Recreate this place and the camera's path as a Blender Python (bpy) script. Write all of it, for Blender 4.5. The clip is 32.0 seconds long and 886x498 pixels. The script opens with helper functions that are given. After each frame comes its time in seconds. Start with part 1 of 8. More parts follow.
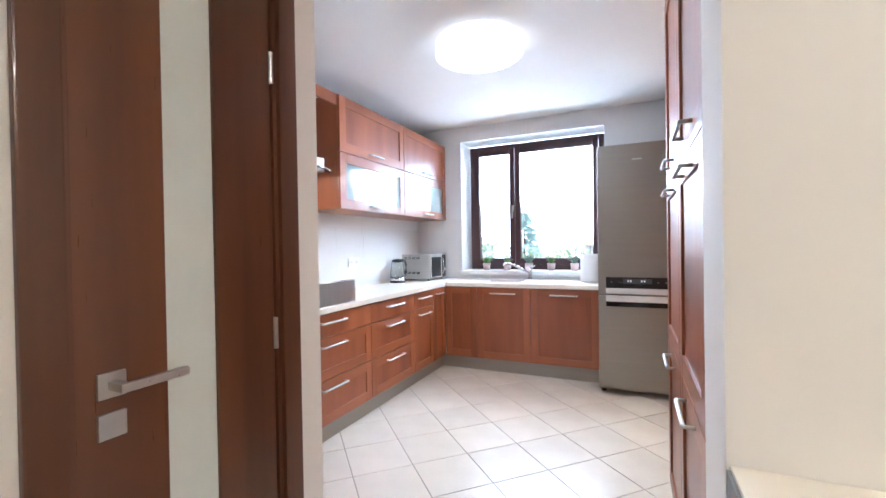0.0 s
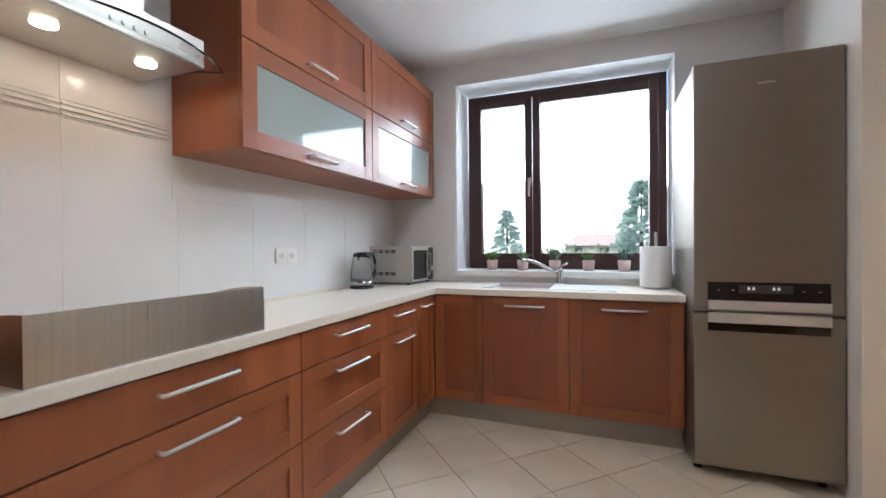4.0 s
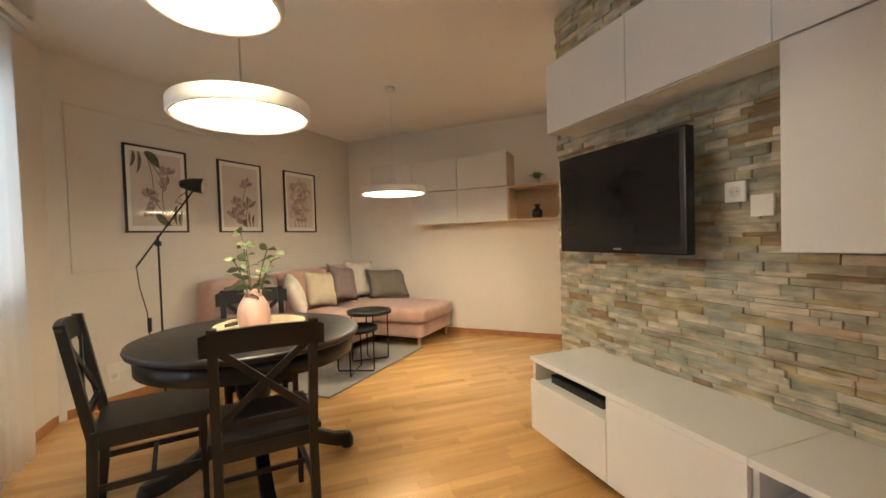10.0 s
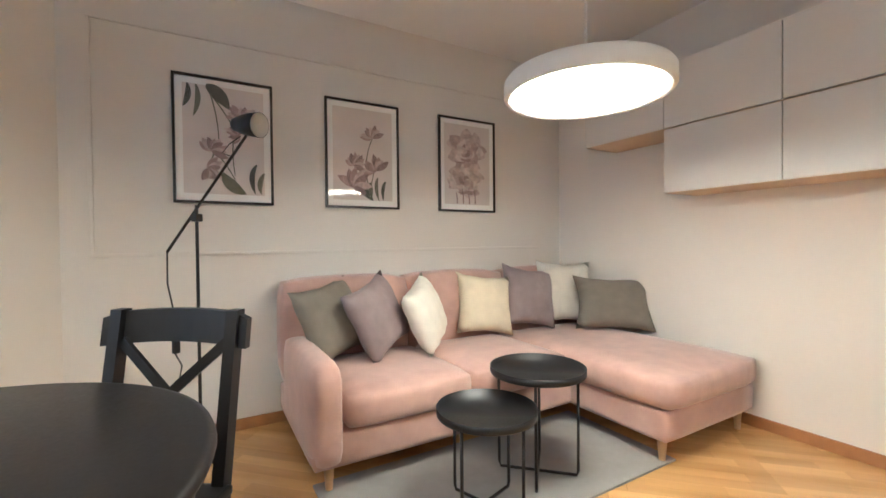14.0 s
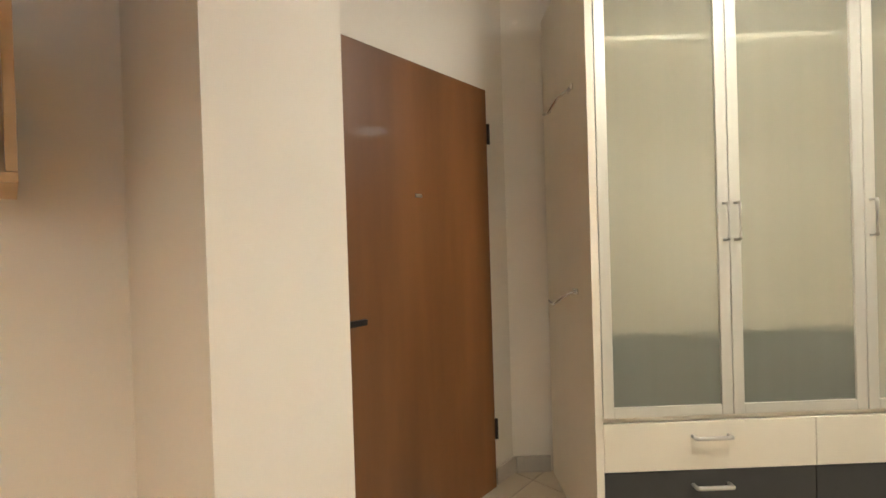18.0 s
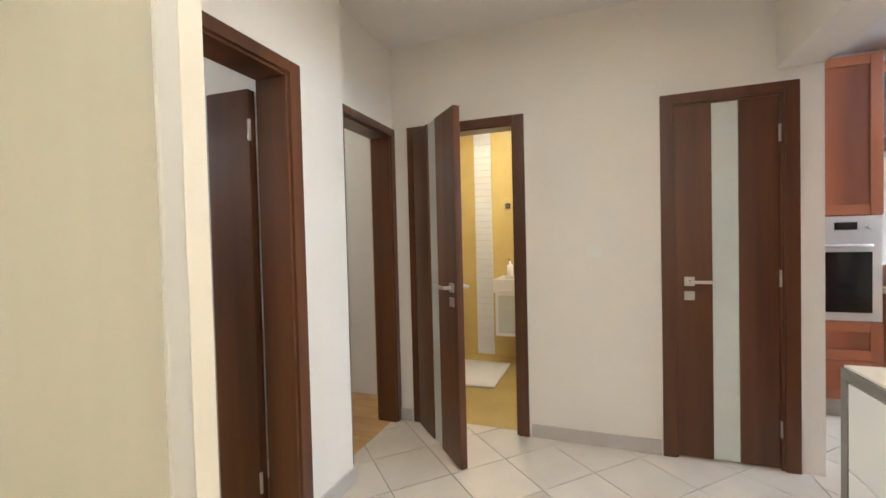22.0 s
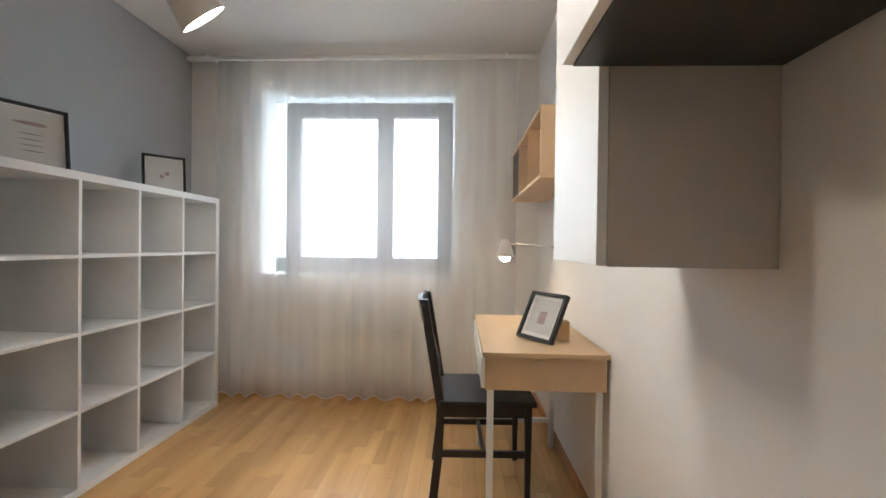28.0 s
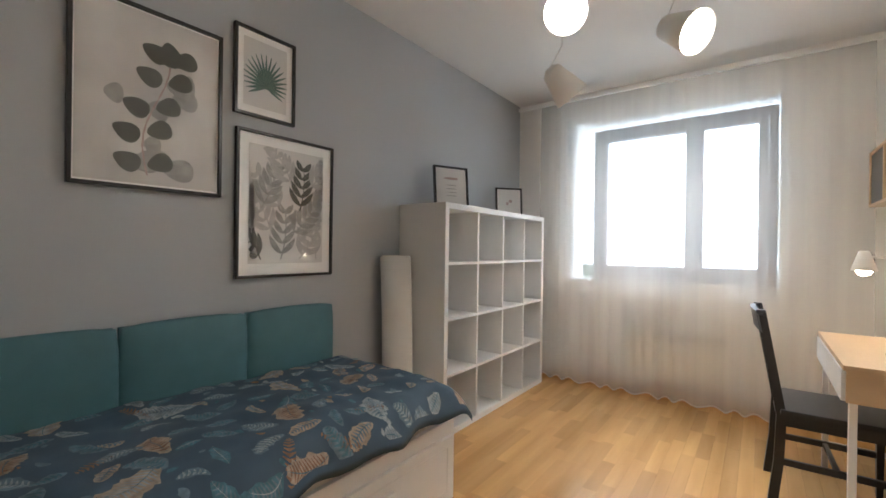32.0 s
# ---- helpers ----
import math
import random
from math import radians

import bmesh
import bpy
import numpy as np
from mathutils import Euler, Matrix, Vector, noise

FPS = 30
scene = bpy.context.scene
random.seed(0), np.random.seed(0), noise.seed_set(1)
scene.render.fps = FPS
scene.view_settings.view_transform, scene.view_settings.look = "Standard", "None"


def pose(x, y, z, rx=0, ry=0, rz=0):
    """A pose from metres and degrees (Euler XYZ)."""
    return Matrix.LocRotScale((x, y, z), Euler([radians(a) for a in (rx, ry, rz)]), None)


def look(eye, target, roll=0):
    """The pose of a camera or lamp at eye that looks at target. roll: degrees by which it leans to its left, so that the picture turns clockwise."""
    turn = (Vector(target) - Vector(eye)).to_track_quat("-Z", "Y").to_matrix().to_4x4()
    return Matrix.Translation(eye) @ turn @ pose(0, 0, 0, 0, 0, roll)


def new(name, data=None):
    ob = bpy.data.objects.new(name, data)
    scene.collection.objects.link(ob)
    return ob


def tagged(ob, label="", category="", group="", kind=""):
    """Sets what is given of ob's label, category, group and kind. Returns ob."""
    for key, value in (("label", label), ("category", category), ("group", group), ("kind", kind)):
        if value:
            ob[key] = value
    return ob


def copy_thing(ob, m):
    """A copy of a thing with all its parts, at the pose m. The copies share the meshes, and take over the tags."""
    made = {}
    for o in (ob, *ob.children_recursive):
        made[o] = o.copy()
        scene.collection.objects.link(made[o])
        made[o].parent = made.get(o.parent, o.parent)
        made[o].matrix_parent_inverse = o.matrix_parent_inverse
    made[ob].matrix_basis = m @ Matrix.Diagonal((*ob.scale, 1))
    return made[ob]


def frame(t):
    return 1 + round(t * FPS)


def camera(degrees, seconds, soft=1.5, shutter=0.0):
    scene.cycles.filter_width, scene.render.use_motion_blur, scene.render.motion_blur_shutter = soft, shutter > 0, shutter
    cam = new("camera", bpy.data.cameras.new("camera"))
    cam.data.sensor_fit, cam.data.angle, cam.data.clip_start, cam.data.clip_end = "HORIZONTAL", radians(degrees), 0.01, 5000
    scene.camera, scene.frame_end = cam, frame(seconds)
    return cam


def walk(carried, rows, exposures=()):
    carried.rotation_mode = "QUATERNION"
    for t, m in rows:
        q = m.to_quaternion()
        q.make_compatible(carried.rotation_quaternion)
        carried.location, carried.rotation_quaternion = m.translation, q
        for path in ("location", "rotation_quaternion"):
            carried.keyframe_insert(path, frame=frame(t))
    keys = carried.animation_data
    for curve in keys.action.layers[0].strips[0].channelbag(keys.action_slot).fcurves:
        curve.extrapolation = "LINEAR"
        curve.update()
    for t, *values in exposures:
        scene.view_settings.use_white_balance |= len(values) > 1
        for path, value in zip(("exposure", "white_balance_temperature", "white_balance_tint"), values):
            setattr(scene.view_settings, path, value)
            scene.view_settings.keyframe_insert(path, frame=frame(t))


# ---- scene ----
# The walk: seconds, eye (m), yaw, pitch, roll (degrees).
cam = camera(93.1, 32.0, 1.6)
ROWS = [
    (0.0, 0.201, -0.223, 1.264, 24.51, -0.51, 0.94),
    (0.5, 0.163, -0.030, 1.266, 17.81, -0.87, 0.90),
    (1.0, 0.218, 0.113, 1.263, 18.58, -0.91, 0.90),
    (1.5, 0.173, 0.242, 1.262, 18.21, -0.92, 0.91),
    (2.0, 0.051, 0.360, 1.263, 16.62, -1.13, 0.36),
    (2.5, -0.139, 0.511, 1.217, 19.52, -0.82, 0.60),
    (4.5, -0.515, 1.319, 1.160, 21.19, -0.36, 0.49),
    (4.8, -0.508, 1.468, 1.147, 16.20, -0.25, 0.50),
    (5.0, -0.532, 1.555, 1.134, 11.43, -0.08, 0.49),
    (5.5, -0.494, 1.781, 1.136, -0.15, -0.04, 0.91),
    (6.0, -0.463, 2.003, 1.155, -13.30, -0.12, 1.16),
    (6.5, -0.467, 2.171, 1.201, -29.47, -1.00, 1.15),
    (7.0, -0.369, 2.341, 1.170, -46.85, -1.04, 1.64),
    (7.5, -0.154, 2.486, 1.137, -58.96, -0.98, 1.91),
    (8.0, 0.038, 2.508, 1.171, -70.75, -1.23, 2.10),
    (8.5, 0.217, 2.597, 1.173, -82.36, -1.45, 1.88),
    (9.0, 0.403, 2.628, 1.177, -90.52, -1.52, 1.89),
    (9.5, 0.579, 2.625, 1.202, -100.66, -1.57, 1.78),
    (10.0, 0.765, 2.574, 1.218, -110.34, -1.61, 1.73),
    (10.5, 0.965, 2.494, 1.207, -112.15, -1.58, 1.73),
    (11.0, 1.170, 2.405, 1.186, -101.64, -1.10, 1.45),
    (11.5, 1.402, 2.296, 1.179, -94.03, -1.17, 1.25),
    (12.0, 1.672, 2.160, 1.163, -89.10, -1.05, 1.15),
    (12.5, 1.981, 2.023, 1.146, -81.62, -0.92, 0.85),
    (13.0, 2.323, 1.920, 1.124, -75.68, -0.55, 0.48),
    (13.5, 2.647, 1.821, 1.096, -73.49, -0.74, 0.43),
    (15.5, 3.512, 1.552, 1.115, -101.98, -0.60, 0.84),
    (16.0, 3.624, 1.396, 1.161, -119.13, 0.47, 0.85),
    (16.5, 3.682, 1.234, 1.232, -135.69, -0.72, 1.41),
    (17.0, 3.748, 1.082, 1.272, -154.03, -1.84, 2.08),
    (17.5, 3.705, 0.883, 1.259, -167.59, -1.18, 1.98),
    (18.0, 3.666, 0.696, 1.231, -180.94, -0.49, 1.74),
    (18.5, 3.563, 0.525, 1.269, -194.13, -1.72, 2.11),
    (19.0, 3.392, 0.373, 1.272, -206.13, -1.63, 1.64),
    (19.5, 3.205, 0.229, 1.273, -217.77, -1.59, 1.69),
    (20.0, 3.006, 0.110, 1.272, -229.94, -1.53, 1.67),
    (20.5, 2.777, 0.042, 1.275, -239.28, -1.41, 1.67),
    (21.0, 2.516, -0.030, 1.278, -244.37, -1.32, 1.59),
    (21.5, 2.220, -0.125, 1.267, -247.25, -1.39, 1.43),
    (22.0, 1.924, -0.229, 1.269, -249.93, -1.34, 1.41),
    (22.5, 1.671, -0.305, 1.272, -241.93, -1.00, 1.13),
    (23.0, 1.471, -0.389, 1.262, -226.27, -0.54, 0.66),
    (23.5, 1.223, -0.466, 1.258, -210.85, -0.45, -0.09),
    (24.0, 1.130, -0.590, 1.238, -201.03, -0.63, -0.30),
    (24.5, 1.029, -0.791, 1.202, -190.90, -0.67, -0.82),
    (25.0, 0.974, -1.048, 1.176, -184.63, -1.15, -0.92),
    (25.5, 0.936, -1.346, 1.164, -181.98, -1.62, -0.83),
    (27.5, 0.775, -2.510, 1.166, -178.06, -0.71, -0.69),
    (28.0, 0.812, -2.800, 1.157, -177.59, -0.46, -0.72),
    (28.5, 0.890, -2.959, 1.161, -172.31, -0.42, -0.84),
    (29.0, 0.964, -2.970, 1.159, -165.55, -0.10, -0.85),
    (29.5, 1.030, -2.888, 1.153, -156.92, 0.02, -1.08),
    (30.0, 1.076, -2.768, 1.161, -148.87, -0.13, -1.30),
    (30.5, 1.127, -2.628, 1.180, -141.85, -0.53, -1.27),
    (31.0, 1.125, -2.472, 1.176, -139.96, -0.39, -1.19),
    (31.5, 1.063, -2.316, 1.180, -139.43, -0.34, -0.95),
    (32.0, 0.985, -2.175, 1.183, -142.98, -0.09, -0.78),
]
# seconds, stops, white balance (kelvin, tint)
EXPOSURES = [
    (0.0, 1.3, 5400, 12), (1.0, 0.8, 5300, 12), (2.5, 0.42, 5900, 11), (4.5, 0.35, 6000, 10), (5.0, 0.4, 5900, 11), (6.0, 0.34, 6100, 10), (6.5, 0.18, 6300, 10), (7.0, -0.3, 6400, 10), (8.0, 0.5, 6600, 10),
    (9.0, 0.2, 6400, 10), (10.0, 0.42, 6500, 9), (11.0, 0.75, 5900, 8), (12.0, 0.72, 5500, 8), (13.0, 0.95, 5200, 8), (15.5, 0.82, 5000, 6), (17.0, 0.7, 5150, 7), (18.0, 0.6, 5800, 6), (19.0, 0.76, 5650, 6),
    (20.0, 0.6, 5800, 8), (21.0, 0.75, 5600, 8), (22.0, 1.15, 5550, 8), (23.0, 1.25, 5450, 8), (24.0, 1.35, 5350, 6), (25.5, 1.24, 5700, 5), (28.0, 0.58, 5850, 9), (29.0, 0.20, 5900, 8), (30.0, 0.18, 5950, 9), (31.0, 0.50, 5950, 10), (32.0, 0.82, 5900, 10),
]
walk(cam, [(t, pose(x, y, z, 90 + pitch, roll, yaw)) for t, x, y, z, yaw, pitch, roll in ROWS], EXPOSURES)

# ---- light ----
world = bpy.data.worlds.new("sky")
scene.world = world
world.use_nodes = True
wn = world.node_tree
sky = wn.nodes.new("ShaderNodeTexSky")
sky.sky_type, sky.sun_disc = "NISHITA", False
sky.sun_elevation, sky.sun_rotation = radians(48), radians(200)
sky.dust_density, sky.air_density = 4.0, 1.0
wn.nodes["Background"].inputs[1].default_value = 0.15
wn.links.new(sky.outputs[0], wn.nodes["Background"].inputs[0])
sun = new("sun", bpy.data.lights.new("sun", "SUN"))
sun.data.energy, sun.data.angle, sun.data.color = 1.2, radians(25), (1.0, 0.97, 0.93)
sun.matrix_basis = look((0, 0, 30), (-6.3, 17.3, 9.6))


def window_light(name, eye, target, width, height, power, colour):
    lamp = new(name, bpy.data.lights.new(name, "AREA"))
    lamp.data.shape, lamp.data.size, lamp.data.size_y = "RECTANGLE", width, height
    lamp.data.energy, lamp.data.color = power, colour
    lamp.matrix_basis = look(eye, target)
    return lamp


DAY = (0.80, 0.905, 1.0)
window_light("kitchen_daylight", (-0.83, 4.78, 2.10), (-0.83, 2.0, 1.1), 1.5, 0.75, 34, DAY)
window_light("living_daylight", (2.86, 4.52, 1.20), (2.86, 2.0, 1.0), 2.2, 2.3, 22, DAY)
window_light("bedroom_daylight", (1.62, -6.30, 1.60), (1.62, -4.0, 1.6), 1.5, 1.42, 12, DAY)


# ---- materials ----
def material(name, colour, rough=0.5, metal=0.0, vary=0.06, scale=8.0, bump=0.0, bump_scale=120.0, stretch=(1, 1, 1), second=None, random_shade=0.0, coat=0.0):
    """A surface with two scales of variation, fine relief and, if asked, a shade of its own for each object."""
    m = bpy.data.materials.new(name)
    m.use_nodes = True
    nt, b = m.node_tree, m.node_tree.nodes["Principled BSDF"]
    N, L = nt.nodes.new, nt.links.new
    b.inputs["Roughness"].default_value, b.inputs["Metallic"].default_value = rough, metal
    b.inputs["Coat Weight"].default_value = coat
    tc, mp = N("ShaderNodeTexCoord"), N("ShaderNodeMapping")
    mp.inputs["Scale"].default_value = stretch
    L(tc.outputs["Object"], mp.inputs["Vector"])
    n1, n2 = N("ShaderNodeTexNoise"), N("ShaderNodeTexNoise")
    n1.inputs["Scale"].default_value, n1.inputs["Detail"].default_value = scale, 4.0
    n2.inputs["Scale"].default_value, n2.inputs["Detail"].default_value = bump_scale, 5.0
    for n in (n1, n2):
        L(mp.outputs[0], n.inputs["Vector"])
    mix = N("ShaderNodeMix")
    mix.data_type = "RGBA"
    low = tuple(c * (1 - vary) for c in colour)
    high = tuple(min(1.0, c * (1 + vary)) for c in (second or colour))
    mix.inputs["A"].default_value, mix.inputs["B"].default_value = (*low, 1), (*high, 1)
    ramp = N("ShaderNodeMapRange")
    ramp.inputs[1].default_value, ramp.inputs[2].default_value = 0.3, 0.7
    L(n1.outputs["Fac"], ramp.inputs[0])
    L(ramp.outputs[0], mix.inputs["Factor"])
    out = mix.outputs["Result"]
    if random_shade:
        info, hsv, rng = N("ShaderNodeObjectInfo"), N("ShaderNodeHueSaturation"), N("ShaderNodeMapRange")
        rng.inputs[3].default_value, rng.inputs[4].default_value = 1 - random_shade, 1 + random_shade
        L(info.outputs["Random"], rng.inputs[0])
        L(rng.outputs[0], hsv.inputs["Value"])
        L(out, hsv.inputs["Color"])
        out = hsv.outputs[0]
    L(out, b.inputs["Base Color"])
    if bump:
        bp = N("ShaderNodeBump")
        bp.inputs["Strength"].default_value, bp.inputs["Distance"].default_value = bump, 0.002
        L(n2.outputs["Fac"], bp.inputs["Height"])
        L(bp.outputs[0], b.inputs["Normal"])
    rr = N("ShaderNodeMapRange")
    rr.inputs[3].default_value, rr.inputs[4].default_value = max(0.02, rough - 0.06), min(1.0, rough + 0.06)
    L(n2.outputs["Fac"], rr.inputs[0])
    L(rr.outputs[0], b.inputs["Roughness"])
    return m


def island_shade(m, amount):
    """Lets each loose piece of a joined mesh take its own shade."""
    nt = m.node_tree
    b = nt.nodes["Principled BSDF"]
    src = b.inputs["Base Color"].links[0].from_socket
    geo, hsv, rng = nt.nodes.new("ShaderNodeNewGeometry"), nt.nodes.new("ShaderNodeHueSaturation"), nt.nodes.new("ShaderNodeMapRange")
    rng.inputs[3].default_value, rng.inputs[4].default_value = 1 - amount, 1 + amount
    nt.links.new(geo.outputs["Random Per Island"], rng.inputs[0])
    nt.links.new(rng.outputs[0], hsv.inputs["Value"])
    nt.links.new(src, hsv.inputs["Color"])
    nt.links.new(hsv.outputs[0], b.inputs["Base Color"])
    return m


def glow(name, colour, strength):
    m = bpy.data.materials.new(name)
    m.use_nodes = True
    b = m.node_tree.nodes["Principled BSDF"]
    b.inputs["Base Color"].default_value = (0.9, 0.9, 0.88, 1)
    b.inputs["Emission Color"].default_value = (*colour, 1)
    b.inputs["Emission Strength"].default_value = strength
    return m


def glass(name, colour=(1, 1, 1), rough=0.0, solid=False):
    m = bpy.data.materials.new(name)
    m.use_nodes = True
    b = m.node_tree.nodes["Principled BSDF"]
    b.inputs["Base Color"].default_value = (*colour, 1)
    b.inputs["Roughness"].default_value = rough
    b.inputs["Transmission Weight"].default_value = 1.0
    b.inputs["IOR"].default_value = 1.45 if solid else 1.08
    return m


def sheer(name, colour, see, uneven=0.06, scatter=0.28):
    """Thin voile: part light passes straight through, part is scattered by the threads."""
    m = bpy.data.materials.new(name)
    m.use_nodes = True
    nt = m.node_tree
    N, L = nt.nodes.new, nt.links.new
    nt.nodes.remove(nt.nodes["Principled BSDF"])
    clear, trans, diff, a, c = N("ShaderNodeBsdfTransparent"), N("ShaderNodeBsdfTranslucent"), N("ShaderNodeBsdfDiffuse"), N("ShaderNodeMixShader"), N("ShaderNodeMixShader")
    trans.inputs[0].default_value, diff.inputs[0].default_value = (*colour, 1), (*colour, 1)
    wave, tc = N("ShaderNodeTexNoise"), N("ShaderNodeTexCoord")
    wave.inputs["Scale"].default_value, wave.inputs["Detail"].default_value = 1.0, 3.0
    mp = N("ShaderNodeMapping")
    mp.inputs["Scale"].default_value = (15.0, 3.0, 0.35)
    L(tc.outputs["Object"], mp.inputs["Vector"])
    L(mp.outputs[0], wave.inputs["Vector"])
    rng = N("ShaderNodeMapRange")
    rng.inputs[3].default_value, rng.inputs[4].default_value = see - uneven, see + uneven
    L(wave.outputs["Fac"], rng.inputs[0])
    a.inputs[0].default_value = scatter
    L(trans.outputs[0], a.inputs[1])
    L(diff.outputs[0], a.inputs[2])
    L(rng.outputs[0], c.inputs[0])
    L(a.outputs[0], c.inputs[1])
    L(clear.outputs[0], c.inputs[2])
    L(c.outputs[0], nt.nodes["Material Output"].inputs[0])
    return m


WALL = material("wall_paint_cream", (0.78, 0.73, 0.66), 0.85, vary=0.02, scale=2.0, bump=0.12, bump_scale=260)
WALL_KITCHEN = material("wall_paint_grey_white", (0.72, 0.71, 0.70), 0.8, vary=0.02, scale=2.0, bump=0.12, bump_scale=260)
WALL_PICTURE = material("wall_paint_greige", (0.735, 0.70, 0.65), 0.85, vary=0.02, scale=2.0, bump=0.12, bump_scale=260)
WALL_BLUE = material("wall_paint_blue_grey", (0.415, 0.425, 0.435), 0.85, vary=0.02, scale=2.0, bump=0.12, bump_scale=260)
WALL_WHITE = material("wall_paint_white", (0.80, 0.78, 0.75), 0.85, vary=0.02, scale=2.0, bump=0.12, bump_scale=260)
CEIL = material("ceiling_paint", (0.80, 0.78, 0.75), 0.9, vary=0.015, scale=1.5, bump=0.1, bump_scale=260)
WHITE = material("white_lacquer", (0.80, 0.79, 0.77), 0.35, vary=0.02, scale=3)
WHITE_MATT = material("white_melamine", (0.78, 0.77, 0.75), 0.5, vary=0.02, scale=3)
GREY_FRONT = material("pale_grey_front", (0.66, 0.63, 0.59), 0.45, vary=0.02, scale=3)
CREAM = material("cream_lacquer", (0.80, 0.74, 0.63), 0.4, vary=0.03, scale=3)
CHERRY = material("cherry_wood", (0.26, 0.075, 0.028), 0.32, vary=0.22, scale=5, stretch=(1, 1, 0.12), bump=0.05, bump_scale=90, second=(0.31, 0.095, 0.035), coat=0.15)
# darker copy of the cherry: shade of the recessed fields put into colour
CHERRY_SHADED = material("cherry_wood_recess_shaded", (0.225, 0.060, 0.021), 0.34, vary=0.24, scale=4, stretch=(1, 1, 0.12), bump=0.05, bump_scale=90, second=(0.285, 0.082, 0.030), coat=0.12)
CHERRY_SIDE = material("cherry_wood_level", (0.275, 0.083, 0.031), 0.32, vary=0.22, scale=5, stretch=(0.12, 0.12, 1), bump=0.05, bump_scale=90, second=(0.31, 0.095, 0.035), coat=0.15)
WENGE = material("walnut_door", (0.078, 0.027, 0.0105), 0.3, vary=0.3, scale=7, stretch=(1, 1, 0.06), bump=0.05, bump_scale=120, second=(0.112, 0.041, 0.0165), coat=0.1)
ENTRY = material("entrance_door_wood", (0.155, 0.062, 0.019), 0.42, vary=0.16, scale=6, stretch=(1, 1, 0.1), bump=0.05, second=(0.185, 0.078, 0.025), coat=0.1)
WINDOW_WOOD = material("window_mahogany", (0.045, 0.012, 0.011), 0.35, vary=0.2, scale=8, stretch=(1, 1, 0.1))
OAK = material("light_oak", (0.52, 0.33, 0.17), 0.45, vary=0.14, scale=6, stretch=(1, 0.12, 1), bump=0.05, second=(0.58, 0.39, 0.21))
BIRCH = material("birch_veneer", (0.60, 0.42, 0.25), 0.45, vary=0.08, scale=6, stretch=(1, 0.12, 1), bump=0.03)
SKIRT = material("oak_skirting", (0.42, 0.20, 0.075), 0.4, vary=0.15, scale=9, bump=0.04)
PARQUET = material("oak_strip", (0.55, 0.315, 0.112), 0.21, vary=0.10, scale=9, stretch=(1, 0.1, 1), bump=0.03, bump_scale=60, second=(0.61, 0.365, 0.148), random_shade=0.13, coat=0.1)
PARQUET_REST = island_shade(material("oak_strip_rest", (0.55, 0.315, 0.112), 0.21, vary=0.10, scale=9, stretch=(1, 0.1, 1), bump=0.03, bump_scale=60, second=(0.61, 0.365, 0.148), coat=0.1), 0.13)
PARQUET_BASE = material("floor_joint", (0.36, 0.19, 0.07), 0.5)
TILE = material("floor_tile", (0.65, 0.57, 0.46), 0.22, vary=0.05, scale=4, bump=0.03, bump_scale=40, random_shade=0.04)
GROUT = material("grout", (0.29, 0.25, 0.205), 0.9, bump=0.2)
TILE_WALL = material("wall_tile_white", (0.74, 0.73, 0.71), 0.2, vary=0.02, scale=3)
TILE_YELLOW = material("wall_tile_yellow", (0.62, 0.46, 0.16), 0.25, vary=0.05, scale=3, random_shade=0.03)
COUNTER = material("worktop", (0.76, 0.69, 0.58), 0.35, vary=0.025, scale=60)
STEEL = material("brushed_steel", (0.62, 0.60, 0.57), 0.38, 1.0, vary=0.03, scale=6)
FRIDGE = material("fridge_inox", (0.30, 0.272, 0.235), 0.38, 0.75, vary=0.03, scale=30, stretch=(0.05, 0.05, 1))
CHROME = material("chrome", (0.75, 0.75, 0.75), 0.12, 1.0, vary=0.02)
NICKEL = material("satin_nickel", (0.58, 0.56, 0.53), 0.3, 1.0, vary=0.03)
BLACK = material("black_lacquer", (0.013, 0.012, 0.012), 0.32, vary=0.2, scale=12)
BLACK_STAIN = material("black_stained_wood", (0.012, 0.011, 0.011), 0.36, vary=0.3, scale=10, stretch=(1, 1, 0.15), bump=0.06)
BLACK_METAL = material("black_metal", (0.015, 0.015, 0.016), 0.4, 0.3, vary=0.1)
CHARCOAL = material("charcoal_front", (0.045, 0.045, 0.046), 0.5, vary=0.08)
GREY_PANEL = material("grey_panel", (0.20, 0.185, 0.165), 0.5, vary=0.05, scale=14, stretch=(1, 1, 0.1))
SCREEN = material("tv_screen", (0.006, 0.006, 0.007), 0.07, vary=0.05)
SIDE_TAUPE = material("taupe_side_panel", (0.50, 0.455, 0.405), 0.5, vary=0.04, scale=6)
PLASTIC_BLACK = material("black_plastic", (0.012, 0.012, 0.013), 0.25, vary=0.1)
PLASTIC_WHITE = material("white_plastic", (0.78, 0.76, 0.72), 0.4, vary=0.02)
PLINTH = material("plinth_aluminium", (0.36, 0.32, 0.27), 0.4, 0.6, vary=0.05, scale=20, stretch=(0.05, 0.05, 1))
SOFA = material("dusty_pink_velvet", (0.50, 0.315, 0.26), 0.85, vary=0.10, scale=9, bump=0.25, bump_scale=400)
SOFA.node_tree.nodes["Principled BSDF"].inputs["Sheen Weight"].default_value = 0.4
CUSHION_OLIVE = material("cushion_olive_grey", (0.20, 0.18, 0.145), 0.9, vary=0.08, scale=14, bump=0.3, bump_scale=500)
CUSHION_MAUVE = material("cushion_mauve", (0.27, 0.215, 0.215), 0.9, vary=0.08, scale=14, bump=0.3, bump_scale=500)
